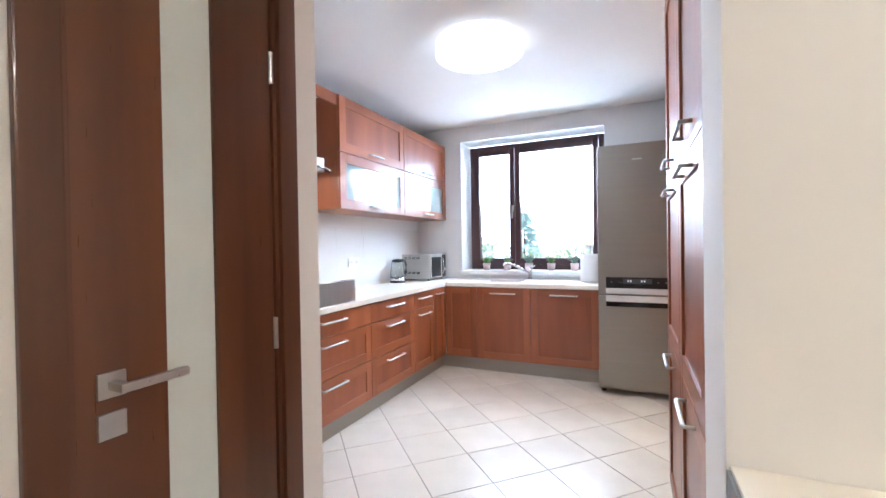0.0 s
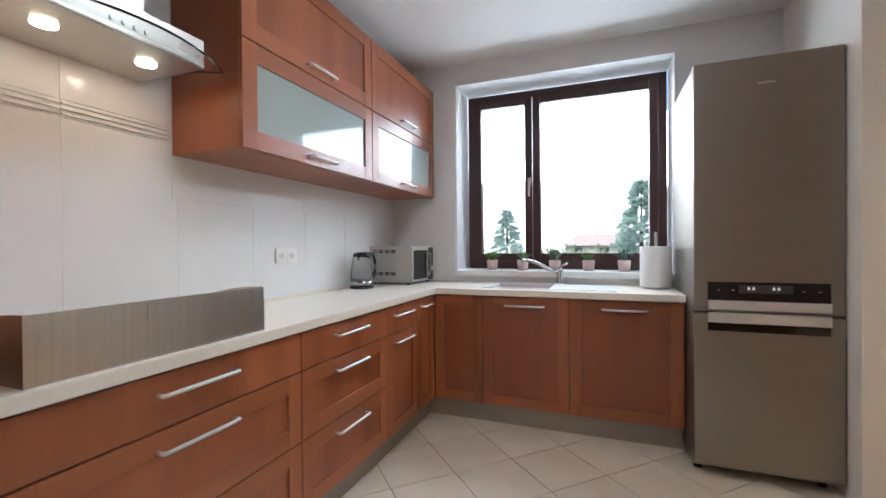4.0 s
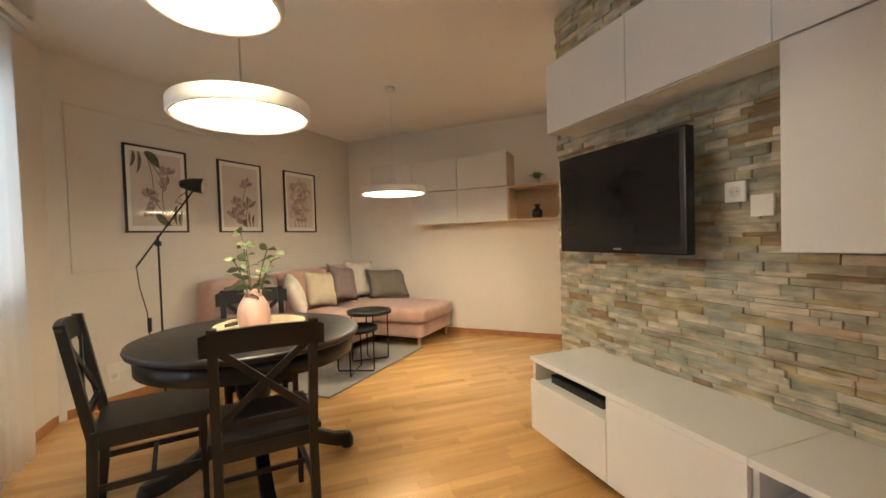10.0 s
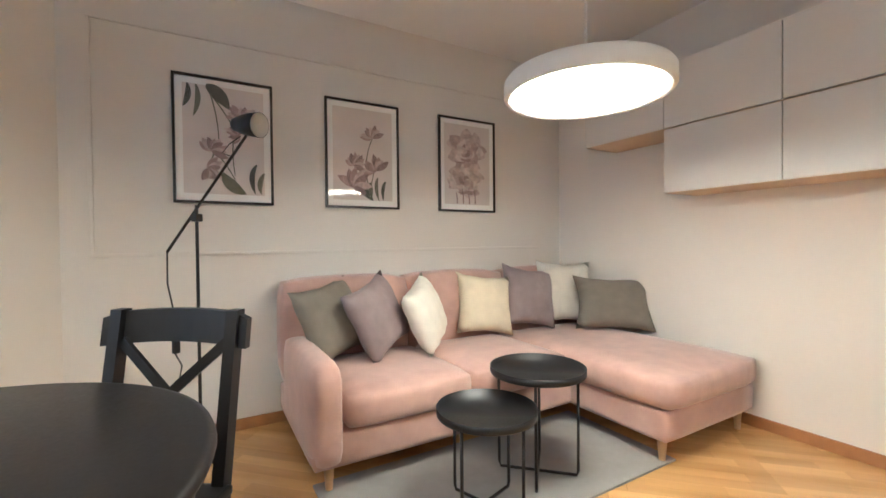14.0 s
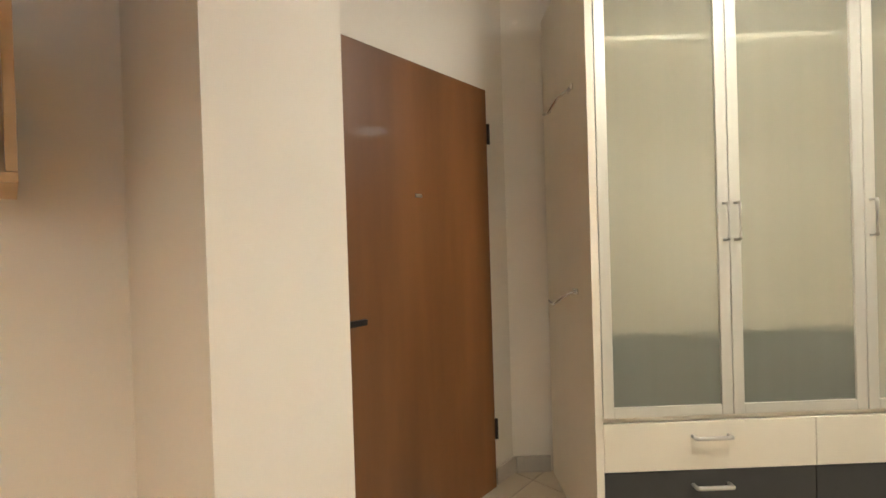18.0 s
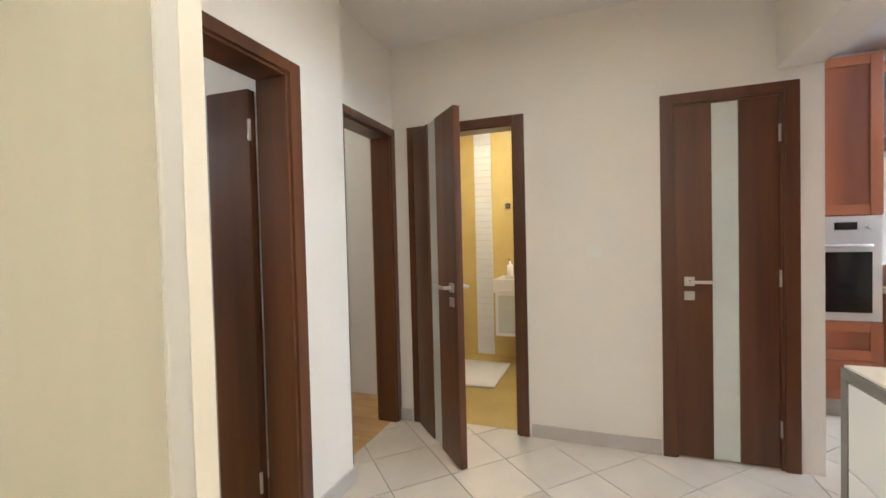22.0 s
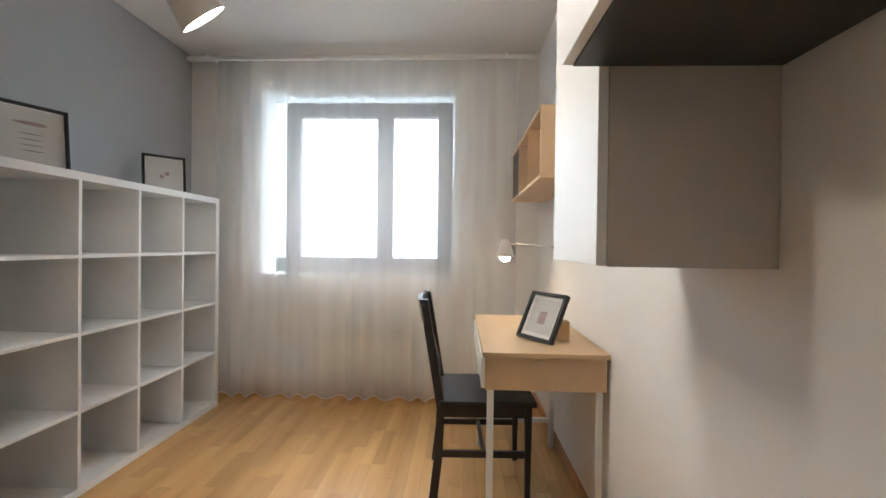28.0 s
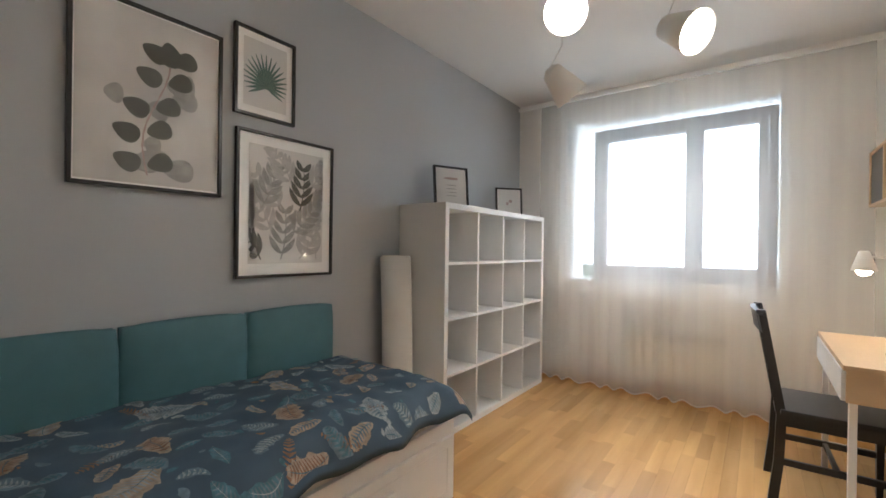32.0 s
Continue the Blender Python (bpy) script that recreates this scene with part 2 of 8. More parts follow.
CUSHION_WHITE = material("cushion_off_white", (0.72, 0.68, 0.60), 0.9, vary=0.05, scale=14, bump=0.4, bump_scale=300)
CUSHION_CREAM = material("cushion_cream", (0.66, 0.58, 0.43), 0.9, vary=0.05, scale=14, bump=0.3, bump_scale=500)
RUG = material("grey_rug", (0.27, 0.255, 0.24), 0.95, vary=0.05, scale=14, bump=0.25, bump_scale=900)
DRAPE = material("taupe_drape", (0.150, 0.112, 0.104), 0.8, vary=0.08, scale=12, bump=0.2, bump_scale=500)
SHEER = sheer("white_voile", (0.93, 0.93, 0.92), 0.14, 0.08)
SHEER_CREAM = sheer("cream_voile", (0.99, 0.975, 0.92), 0.63, 0.05, 0.45)
HEM = sheer("cream_voile_hem", (0.99, 0.98, 0.94), 0.50, 0.04, 0.5)
CLEAR = glass("window_glass")
ALU = material("satin_aluminium", (0.66, 0.635, 0.57), 0.42, 0.25, vary=0.03, scale=6, stretch=(1, 1, 0.1))
FROST = glass("frosted_glass", (0.80, 0.86, 0.80), 0.35)
WARDROBE_GLASS = sheer("wardrobe_frosted_glass", (0.82, 0.82, 0.73), 0.66, 0.02)
DOOR_GLASS = material("satin_glass", (0.62, 0.65, 0.60), 0.03, vary=0.02)
VASE = material("pink_ceramic", (0.68, 0.43, 0.37), 0.35, vary=0.03)
POT = material("white_ceramic", (0.78, 0.76, 0.73), 0.3, vary=0.02)
SOIL = material("soil", (0.03, 0.02, 0.014), 0.95, vary=0.3, scale=60, bump=0.6)
LEAF = material("leaf", (0.10, 0.21, 0.035), 0.30, vary=0.25, scale=20, random_shade=0.2)
LEAF_PALE = material("eucalyptus_leaf", (0.155, 0.20, 0.10), 0.6, vary=0.2, scale=25)
STEM = material("stem", (0.10, 0.11, 0.045), 0.7)
TEAL = material("teal_upholstery", (0.062, 0.155, 0.175), 0.55, vary=0.06, scale=10, bump=0.15, bump_scale=500)
PAPER = material("paper", (0.68, 0.66, 0.63), 0.8, vary=0.02)
LAMP_WHITE = material("lamp_white", (0.74, 0.71, 0.67), 0.45, vary=0.02)
LED = glow("led_warm", (1.0, 0.83, 0.56), 26.0)
LED_COOL = glow("led_neutral", (0.93, 0.96, 1.0), 15.0)


# ---- building helpers ----
def part(name, bm, mat, parent=None, label="", smooth=False):
    """Links a bmesh as one mesh object under a thing or a part."""
    me = bpy.data.meshes.new(name)
    bmesh.ops.recalc_face_normals(bm, faces=bm.faces)
    bm.to_mesh(me)
    bm.free()
    if smooth:
        me.polygons.foreach_set("use_smooth", [True] * len(me.polygons))
    me.materials.append(mat)
    ob = new(name, me)
    ob.parent = parent
    return tagged(ob, label)


def thing(name, m, label, category, group="", kind=""):
    ob = new(name)
    ob.empty_display_size = 0.1
    ob.matrix_basis = m
    return tagged(ob, label, category, group, kind)


def add_box(bm, lo, hi, bev=0.0, m=None):
    c = [(a + b) / 2 for a, b in zip(lo, hi)]
    d = [max(1e-4, abs(b - a)) for a, b in zip(lo, hi)]
    mat = (m or Matrix()) @ Matrix.Translation(c) @ Matrix.Diagonal((*d, 1))
    made = bmesh.ops.create_cube(bm, size=1.0, matrix=mat)["verts"]
    if bev:
        edges = list({e for v in made for e in v.link_edges})
        bmesh.ops.bevel(bm, geom=edges, offset=min(bev, min(d) * 0.4), segments=2, affect="EDGES", profile=0.7)


def box(name, parent, mat, lo, hi, bev=0.002, label="", m=None):
    bm = bmesh.new()
    add_box(bm, lo, hi, bev, m)
    return part(name, bm, mat, parent, label)


def solid(name, mat, boxes, kind="structure", label="", category="", bev=0.0, m=None):
    """A piece of the setting made of butted boxes, as one mesh."""
    bm = bmesh.new()
    for lo, hi in boxes:
        add_box(bm, lo, hi, bev)
    ob = part(name, bm, mat)
    if m:
        ob.matrix_basis = m
    return tagged(ob, label, category, "", kind)


def add_rod(bm, p0, p1, r0, r1=None, seg=12):
    p0, p1 = Vector(p0), Vector(p1)
    d = p1 - p0
    m = Matrix.Translation((p0 + p1) / 2) @ d.to_track_quat("Z", "Y").to_matrix().to_4x4()
    bmesh.ops.create_cone(bm, cap_ends=True, segments=seg, radius1=r0, radius2=r0 if r1 is None else r1, depth=d.length, matrix=m)


def rod(name, parent, mat, p0, p1, r0, r1=None, seg=14, label=""):
    bm = bmesh.new()
    add_rod(bm, p0, p1, r0, r1, seg)
    return part(name, bm, mat, parent, label, smooth=False)


def lathe(name, parent, mat, profile, seg=36, label="", at=(0, 0, 0)):
    """A turned shape from (radius, height) pairs."""
    bm = bmesh.new()
    rings = []
    for r, z in profile:
        rings.append([bm.verts.new((at[0] + max(r, 1e-4) * math.cos(2 * math.pi * k / seg), at[1] + max(r, 1e-4) * math.sin(2 * math.pi * k / seg), at[2] + z)) for k in range(seg)])
    for a, b in zip(rings, rings[1:]):
        for k in range(seg):
            bm.faces.new((a[k], a[(k + 1) % seg], b[(k + 1) % seg], b[k]))
    for ring in (rings[0], rings[-1]):
        bm.faces.new(ring)
    return part(name, bm, mat, parent, label, smooth=True)


def add_tube(bm, points, r, seg=8):
    pts = [Vector(p) for p in points]
    rings = []
    for i, p in enumerate(pts):
        d = (pts[min(i + 1, len(pts) - 1)] - pts[max(i - 1, 0)]).normalized()
        q = d.to_track_quat("Z", "Y")
        rings.append([bm.verts.new(p + q @ Vector((r * math.cos(2 * math.pi * k / seg), r * math.sin(2 * math.pi * k / seg), 0))) for k in range(seg)])
    for a, b in zip(rings, rings[1:]):
        for k in range(seg):
            bm.faces.new((a[k], a[(k + 1) % seg], b[(k + 1) % seg], b[k]))
    bm.faces.new(rings[0])
    bm.faces.new(rings[-1])


def tube(name, parent, mat, points, r, seg=8, label=""):
    bm = bmesh.new()
    add_tube(bm, points, r, seg)
    return part(name, bm, mat, parent, label, smooth=True)


def soft_box(name, parent, mat, lo, hi, r=0.04, label="", puff=0.0, m=None):
    """An upholstered block: rounded edges and a slight crown."""
    bm = bmesh.new()
    add_box(bm, lo, hi)
    bmesh.ops.subdivide_edges(bm, edges=bm.edges[:], cuts=5, use_grid_fill=True)
    c = Vector([(a + b) / 2 for a, b in zip(lo, hi)])
    h = Vector([(b - a) / 2 for a, b in zip(lo, hi)])
    for v in bm.verts:
        d = v.co - c
        inner = Vector([max(-(hh - r), min(hh - r, dd)) for dd, hh in zip(d, h)])
        out = d - inner
        if out.length > 1e-6:
            out = out.normalized() * r
        f = 1.0
        for k in range(3):
            f *= 1 - min(1.0, abs(d[k]) / h[k]) ** 2 * 0.5
        v.co = c + inner + out * (1 + puff * f)
        for k in range(3):
            if abs(abs(d[k]) - h[k]) < 1e-5:
                o = [j for j in range(3) if j != k]
                w = (1 - (d[o[0]] / h[o[0]]) ** 2) * (1 - (d[o[1]] / h[o[1]]) ** 2)
                v.co[k] += math.copysign(puff * w, d[k])
    if m:
        bmesh.ops.transform(bm, matrix=m, verts=bm.verts)
    return part(name, bm, mat, parent, label, smooth=True)


def pillow(name, mat, m, size=0.45, thick=0.13, label="", group=""):
    """A stuffed cushion standing on its lower edge, facing its own +y."""
    bm = bmesh.new()
    n = 12
    grid = {}
    for side in (1, -1):
        for i in range(n + 1):
            for j in range(n + 1):
                u, v = 2 * i / n - 1, 2 * j / n - 1
                if side < 0 and (i in (0, n) or j in (0, n)):
                    grid[side, i, j] = grid[1, i, j]
                    continue
                edge = (1 - u * u) ** 0.5 * (1 - v * v) ** 0.5 if abs(u) < 1 and abs(v) < 1 else 0
                pinch = 1 - 0.13 * (1 - u * u) * abs(v) ** 4 - 0.13 * (1 - v * v) * abs(u) ** 4
                x, z = u * size / 2 * pinch, v * size / 2 * pinch
                y = side * thick / 2 * edge ** 0.8 + 0.006 * math.sin(9 * u + 5 * v)
                grid[side, i, j] = bm.verts.new((x, y, z + size / 2))
    for side in (1, -1):
        for i in range(n):
            for j in range(n):
                bm.faces.new([grid[side, i, j], grid[side, i + 1, j], grid[side, i + 1, j + 1], grid[side, i, j + 1]])
    ob = part(name, bm, mat, None, "", smooth=True)
    ob.matrix_basis = m
    return tagged(ob, label, "cushion", group)


def cloth(name, mat, x0, x1, y, z0, z1, waves, depth, seed=1, flare=0.0, label="", category="curtain", parent=None, hem=None):
    """A hanging curtain along x with uneven folds, a hem and a little flare."""
    rnd = random.Random(seed)
    bm = bmesh.new()
    nx, nz = int(waves * 10), 14
    phases = [rnd.uniform(0, 6.28) for _ in range(4)]
    rows = []
    for j in range(nz + 1):
        w = j / nz
        z = z1 + (z0 - z1) * w
        row = []
        for i in range(nx + 1):
            u = i / nx
            ph = waves * 2 * math.pi * (u + 0.012 * math.sin(5 * u * 6.28 + phases[0]))
            a = depth * (0.65 + 0.35 * math.sin(3.1 * u * 6.28 + phases[1])) * (0.75 + 0.35 * w)
            yy = y + a * math.sin(ph) + 0.25 * a * math.sin(2.3 * ph + phases[2] + 2 * w)
            xx = x0 + (x1 - x0) * u + 0.3 * a * math.cos(ph) + flare * (u - 0.5) * w
            zz = z + (0.014 * math.sin(ph + phases[3]) if j == nz else 0)
            row.append(bm.verts.new((xx, yy, zz)))
        rows.append(row)
    for a, b in zip(rows, rows[1:]):
        for i in range(nx):
            bm.faces.new((a[i], a[i + 1], b[i + 1], b[i]))
    edge = [v.co.copy() for v in rows[-1]]
    ob = part(name, bm, mat, parent, label, smooth=True)
    if hem:
        bm = bmesh.new()
        low = [bm.verts.new(p + Vector((0, 0.002, 0))) for p in edge]
        high = [bm.verts.new(p + Vector((0, 0.002, 0.012))) for p in edge]
        for i in range(nx):
            bm.faces.new((low[i], low[i + 1], high[i + 1], high[i]))
        part("hem", bm, hem, parent, "stitched white hem", smooth=True)
    return ob


def opening_boxes(axis, a0, a1, n0, n1, z0, z1, holes):
    """Boxes of a straight wall along an axis with rectangular openings (from, to, bottom, top)."""
    out = []

    def put(s0, s1, b, t):
        if s1 - s0 > 1e-4 and t - b > 1e-4:
            out.append(((s0, n0, b), (s1, n1, t)) if axis == "x" else ((n0, s0, b), (n1, s1, t)))

    at = a0
    for s0, s1, b, t in sorted(holes):
        put(at, s0, z0, z1)
        put(s0, s1, z0, b)
        put(s0, s1, t, z1)
        at = s1
    put(at, a1, z0, z1)
    return out


HIGH = 2.60
DIAG = pose(6.84, 1.72, 0, 0, 0, 135)  # the angled part: x along the picture wall, y along the cabinet wall

# ---- structure ----
OUTLINE = ((-2.62, 4.58), (4.75, 4.58), (4.75, 4.2), (7.21, 1.72), (3.41, -2.08), (3.12, -2.08), (3.12, -6.28), (0.08, -6.28), (0.08, -3.62), (-1.24, -3.62), (-1.24, -1.83), (-2.62, -1.83))


def slab(name, mat, z0, z1, label, category):
    """A flat sheet over the whole plan of the flat, as thick as from z0 to z1."""
    bm = bmesh.new()
    low = [bm.verts.new((x, y, z0)) for x, y in OUTLINE]
    top = [bm.verts.new((x, y, z1)) for x, y in OUTLINE]
    bm.faces.new(low)
    bm.faces.new(top[::-1])
    for i in range(len(OUTLINE)):
        j = (i + 1) % len(OUTLINE)
        bm.faces.new((low[i], top[i], top[j], low[j]))
    bmesh.ops.recalc_face_normals(bm, faces=bm.faces[:])
    return tagged(part(name, bm, mat), label, category, "", "structure")


slab("ceiling", CEIL, HIGH, HIGH + 0.15, "plain white painted flat ceiling over all rooms", "ceiling")
solid("wall_kitchen_west", WALL_KITCHEN, [((-2.36, 0.70, 0), (-2.16, 4.54, HIGH))], label="pale grey painted kitchen wall behind the cabinets", category="wall")
solid("wall_kitchen_north", WALL_KITCHEN, opening_boxes("x", -2.16, 0.53, 4.236, 4.56, 0, HIGH, [(-1.593, -0.06, 0.93, 2.433)]), label="pale grey kitchen wall with a deep window recess", category="wall")
solid("wall_fridge_column", WALL, [((0.53, 3.40, 0), (0.73, 4.56, HIGH))], label="cream wall end between fridge and living room", category="wall")
solid("wall_living_north", WALL, opening_boxes("x", 0.73, 4.75, 4.12, 4.40, 0, HIGH, [(1.75, 2.84, 0.02, 2.35), (2.90, 3.97, 0.85, 2.35)]), label="cream living room wall with balcony door and window", category="wall")
solid("wall_picture", WALL_PICTURE, [((-0.25, -0.25, 0), (3.45, 0, HIGH))], m=DIAG, label="greige painted wall behind the sofa with framed prints", category="wall")
solid("wall_cabinet", WALL, [((-0.25, 0, 0), (0, 3.21, HIGH))], m=DIAG, label="cream painted wall behind the hanging cabinets", category="wall")
solid("wall_partition", WALL, [((0.0, 3.21, 0), (0.705, 3.50, HIGH))], m=DIAG, label="short cream partition beside the entrance door", category="wall")
solid("wall_entrance", WALL, opening_boxes("y", 3.50, 5.10, 0.0, 0.20, 0, HIGH, [(3.74, 4.65, 0.0, 2.005)]) + [((-0.25, 3.21, 0), (0.0, 5.10, HIGH))], m=DIAG, label="cream wall around the entrance door", category="wall")
solid("wall_hall_south", WALL, [((1.40, -1.70, 0), (3.75, -1.55, HIGH))], label="cream hall wall behind the wardrobe", category="wall")
solid("wall_bedroom_door", WALL, opening_boxes("x", 0.046, 1.40, -1.60, -1.45, 0, HIGH, [(0.45, 1.24, 0, 2.00)]), label="cream hall wall with the bedroom doorway", category="wall")
solid("wall_hall_recess", WALL, opening_boxes("x", -0.86, 0.046, -1.69, -1.563, 0, HIGH, [(-0.70, -0.10, 0, 2.00)]), label="cream hall wall with an open doorway", category="wall")
solid("wall_bathrooms", WALL, opening_boxes("y", -1.69, 0.861, -0.86, -0.742, 0, HIGH, [(-1.39, -0.70, 0, 2.00), (0.17, 0.70, 0, 2.00)]), label="cream hall wall with two bathroom doors", category="wall")
solid("wall_kitchen_south", WALL_KITCHEN, [((-2.16, 0.741, 0), (-0.862, 0.861, HIGH)), ((-2.16, 0.862, 0), (-1.57, 1.12, HIGH))], label="grey kitchen wall beside the oven unit", category="wall")
solid("wall_tv", WALL, [((0.345, 0.66, 0), (3.07, 0.90, HIGH))], label="thick cream wall between living room and hall", category="wall")
solid("wall_beam", WALL, [((-0.741, 0.66, 2.11), (0.344, 0.86, HIGH))], label="cream lintel beam over the way to the kitchen", category="wall")
solid("wall_bedroom_east", WALL_BLUE, [((2.91, -6.20, 0), (3.10, -1.70, HIGH))], label="blue-grey painted bedroom wall with framed prints", category="wall")
solid("wall_bedroom_west", WALL_WHITE, [((0.10, -6.20, 0), (0.24, -1.60, HIGH))], label="white painted bedroom wall beside the desk", category="wall")
solid("wall_bedroom_south", WALL_WHITE, opening_boxes("x", 0.24, 2.91, -6.26, -5.98, 0, HIGH, [(0.87, 2.36, 0.90, 2.33)]), label="white bedroom wall with a window recess", category="wall")
solid("wall_bathroom", TILE_YELLOW, [((-2.60, -1.69, 0), (-2.48, 0.741, HIGH)), ((-2.48, -1.81, 0), (-0.86, -1.69, HIGH)), ((-2.48, -0.42, 0), (-0.862, -0.30, HIGH))], label="ochre tiled bathroom walls", category="wall")
solid("wall_room_beyond", WALL_WHITE, [((-1.10, -3.60, 0), (0.10, -3.48, HIGH)), ((-1.22, -3.60, 0), (-1.10, -1.81, HIGH)), ((-0.02, -3.48, 0), (0.096, -1.70, HIGH))], label="white walls of a further room", category="wall")
solid("ground", material("garden_grass", (0.06, 0.10, 0.03), 0.9, vary=0.4, scale=1.5, bump=0.5), [((-300, -300, -1.4), (300, 300, -1.2))], label="green garden ground reaching the horizon", category="ground")
slab("floor", PARQUET_BASE, -1.25, -0.012, "floor slab under tiles and parquet", "floor")


# ---- windows and doors of the setting ----
def window_unit(name, m, width, height, splits, label, handle=True):
    """Frame, sashes and panes; x across, z up, the room on -y."""
    w = tagged(new(name), label, "window", "", "structure")
    w.matrix_basis = m
    f = 0.055
    for n, lo, hi in (("frame", (0, 0, 0), (f, 0.07, height)), ("frame", (width - f, 0, 0), (width, 0.07, height)), ("frame", (f, 0, 0), (width - f, 0.07, f)), ("frame", (f, 0, height - f), (width - f, 0.07, height))):
        box(n, w, WINDOW_WOOD, lo, hi, 0.004)
    edges = [f] + [width * s for s in splits] + [width - f]
    for a, b in zip(edges, edges[1:]):
        s = 0.062
        sash = box("sash", w, WINDOW_WOOD, (a + 0.003, -0.022, f), (a + s, 0.05, height - f), 0.006)
        box("stile", sash, WINDOW_WOOD, (b - s, -0.022, f), (b - 0.003, 0.05, height - f), 0.006)
        box("rail", sash, WINDOW_WOOD, (a + s, -0.02, f), (b - s, 0.048, f + s + 0.01), 0.006)
        box("rail", sash, WINDOW_WOOD, (a + s, -0.02, height - f - s), (b - s, 0.048, height - f), 0.006)
        pane = box("pane", w, CLEAR, (a + s - 0.004, 0.015, f + s), (b - s + 0.004, 0.019, height - f - s), 0)
        pane.visible_shadow = False
    if handle:
        h = box("handle", w, NICKEL, (edges[1] - 0.035, -0.036, height * 0.46), (edges[1] - 0.012, -0.022, height * 0.46 + 0.07), 0.003)
        box("lever", h, NICKEL, (edges[1] - 0.033, -0.058, height * 0.46 - 0.08), (edges[1] - 0.015, -0.044, height * 0.46 + 0.035), 0.005)
    return w


window_unit("window_1", pose(-1.575, 4.50, 0.975), 1.50, 1.44, [0.36], "dark mahogany two-sash kitchen window")
solid("window_sill_kitchen", WHITE, [((-1.60, 4.20, 0.93), (-0.055, 4.50, 0.975))], label="white window sill with small potted plants", category="sill", bev=0.006)
window_unit("window_2", pose(1.77, 4.20, 0.03), 1.05, 2.30, [0.5], "dark framed balcony door behind the curtains")
window_unit("window_3", pose(2.92, 4.20, 0.87), 1.03, 1.46, [0.5], "dark framed living room window behind the curtains")
window_unit("window_4", pose(2.20, -6.08, 0.93, 0, 0, 180), 1.32, 1.34, [0.60], "dark framed bedroom window behind sheer curtains")
solid("window_sill_bedroom", WHITE, [((0.86, -6.075, 0.90), (2.37, -5.93, 0.93))], label="white bedroom window sill", category="sill", bev=0.006)


def lever_handle(parent, side, x, z, toward):
    """A square rose, keyhole rose and lever on one face of a leaf (y = side)."""
    s = 1 if side > 0 else -1
    y = side
    r = box("rose", parent, NICKEL, (x - 0.025, y, z - 0.025), (x + 0.025, y + s * 0.009, z + 0.025), 0.002, "square satin nickel rose")
    box("lever", r, NICKEL, (min(x - 0.01 * toward, x + 0.125 * toward), y + s * 0.045, z - 0.009), (max(x - 0.01 * toward, x + 0.125 * toward), y + s * 0.058, z + 0.009), 0.004)
    box("neck", r, NICKEL, (x - 0.009, y + s * 0.008, z - 0.009), (x + 0.009, y + s * 0.05, z + 0.009), 0.003)
    box("key_rose", parent, NICKEL, (x - 0.025, y, z - 0.105), (x + 0.025, y + s * 0.008, z - 0.055), 0.002)


def door_leaf(name, m, width, label, glass_from=0.40, glass_to=0.60, handles=(1, -1), hinges=(0.22, 1.02, 1.78), top=1.985):
    """A walnut leaf with a tall strip of satin glass: hinge at x = 0, thickness on y."""
    d = tagged(new(name), label, "door", "", "structure")
    d.matrix_basis = m
    a, b = width * (1 - glass_to), width * (1 - glass_from)
    box("stile", d, WENGE, (0.003, -0.02, 0.008), (a, 0.02, top), 0.003)
    box("stile", d, WENGE, (b, -0.02, 0.008), (width, 0.02, top), 0.003)
    box("glass_strip", d, DOOR_GLASS, (a, -0.010, 0.008), (b, 0.010, top), 0, "tall strip of satin glass")
    for s in handles:
        lever_handle(d, 0.02 * s, width - 0.06, 1.0, -1)
    for z in hinges:
        rod("hinge", d, NICKEL, (0.0, 0.022, z - 0.045), (0.0, 0.022, z + 0.045), 0.007)
    return d


def door_frame(name, m, width, depth, label):
    """Casing on both faces and a lined jamb; opening from x = 0 to width, wall from y = 0 to depth."""
    f = tagged(new(name), label, "door frame", "", "structure")
    f.matrix_basis = m
    c = 0.07
    box("jamb", f, WENGE, (0, -0.004, 0), (0.025, depth + 0.004, 2.0), 0.002)
    box("jamb", f, WENGE, (width - 0.025, -0.004, 0), (width, depth + 0.004, 2.0), 0.002)
    box("head", f, WENGE, (0.025, -0.004, 1.975), (width - 0.025, depth + 0.004, 2.0), 0.002)
    for y0, y1 in ((-0.018, -0.001), (depth + 0.001, depth + 0.018)):
        box("casing", f, WENGE, (-c + 0.015, y0, 0), (0.012, y1, 2.04), 0.004)
        box("casing", f, WENGE, (width - 0.012, y0, 0), (width + c - 0.015, y1, 2.04), 0.004)
        box("casing", f, WENGE, (0.012, y0, 1.988), (width - 0.012, y1, 2.04), 0.004)
    return f


door_frame("door_frame_bedroom", pose(0.45, -1.60, 0), 0.79, 0.15, "dark walnut bedroom door frame")
door_leaf("door_1", pose(0.478, -1.625, 0, 0, 0, -88), 0.75, "open walnut bedroom door with a satin glass strip", 0.37, 0.69, hinges=(0.22, 1.76), top=1.937)
door_frame("door_frame_room", pose(-0.70, -1.69, 0), 0.60, 0.127, "dark walnut frame of a further room")
door_frame("door_frame_bathroom", pose(-0.742, -1.39, 0, 0, 0, 90), 0.69, 0.118, "dark walnut bathroom door frame")
door_leaf("door_2", pose(-0.715, -1.375, 0, 0, 0, 43), 0.66, "walnut bathroom door standing half open into the hall")
door_frame("door_frame_toilet", pose(-0.742, 0.17, 0, 0, 0, 90), 0.53, 0.118, "dark walnut toilet door frame")
door_leaf("door_3", pose(-0.765, 0.675, 0, 0, 0, -90), 0.48, "closed walnut toilet door with a satin glass strip", 0.36, 0.62)

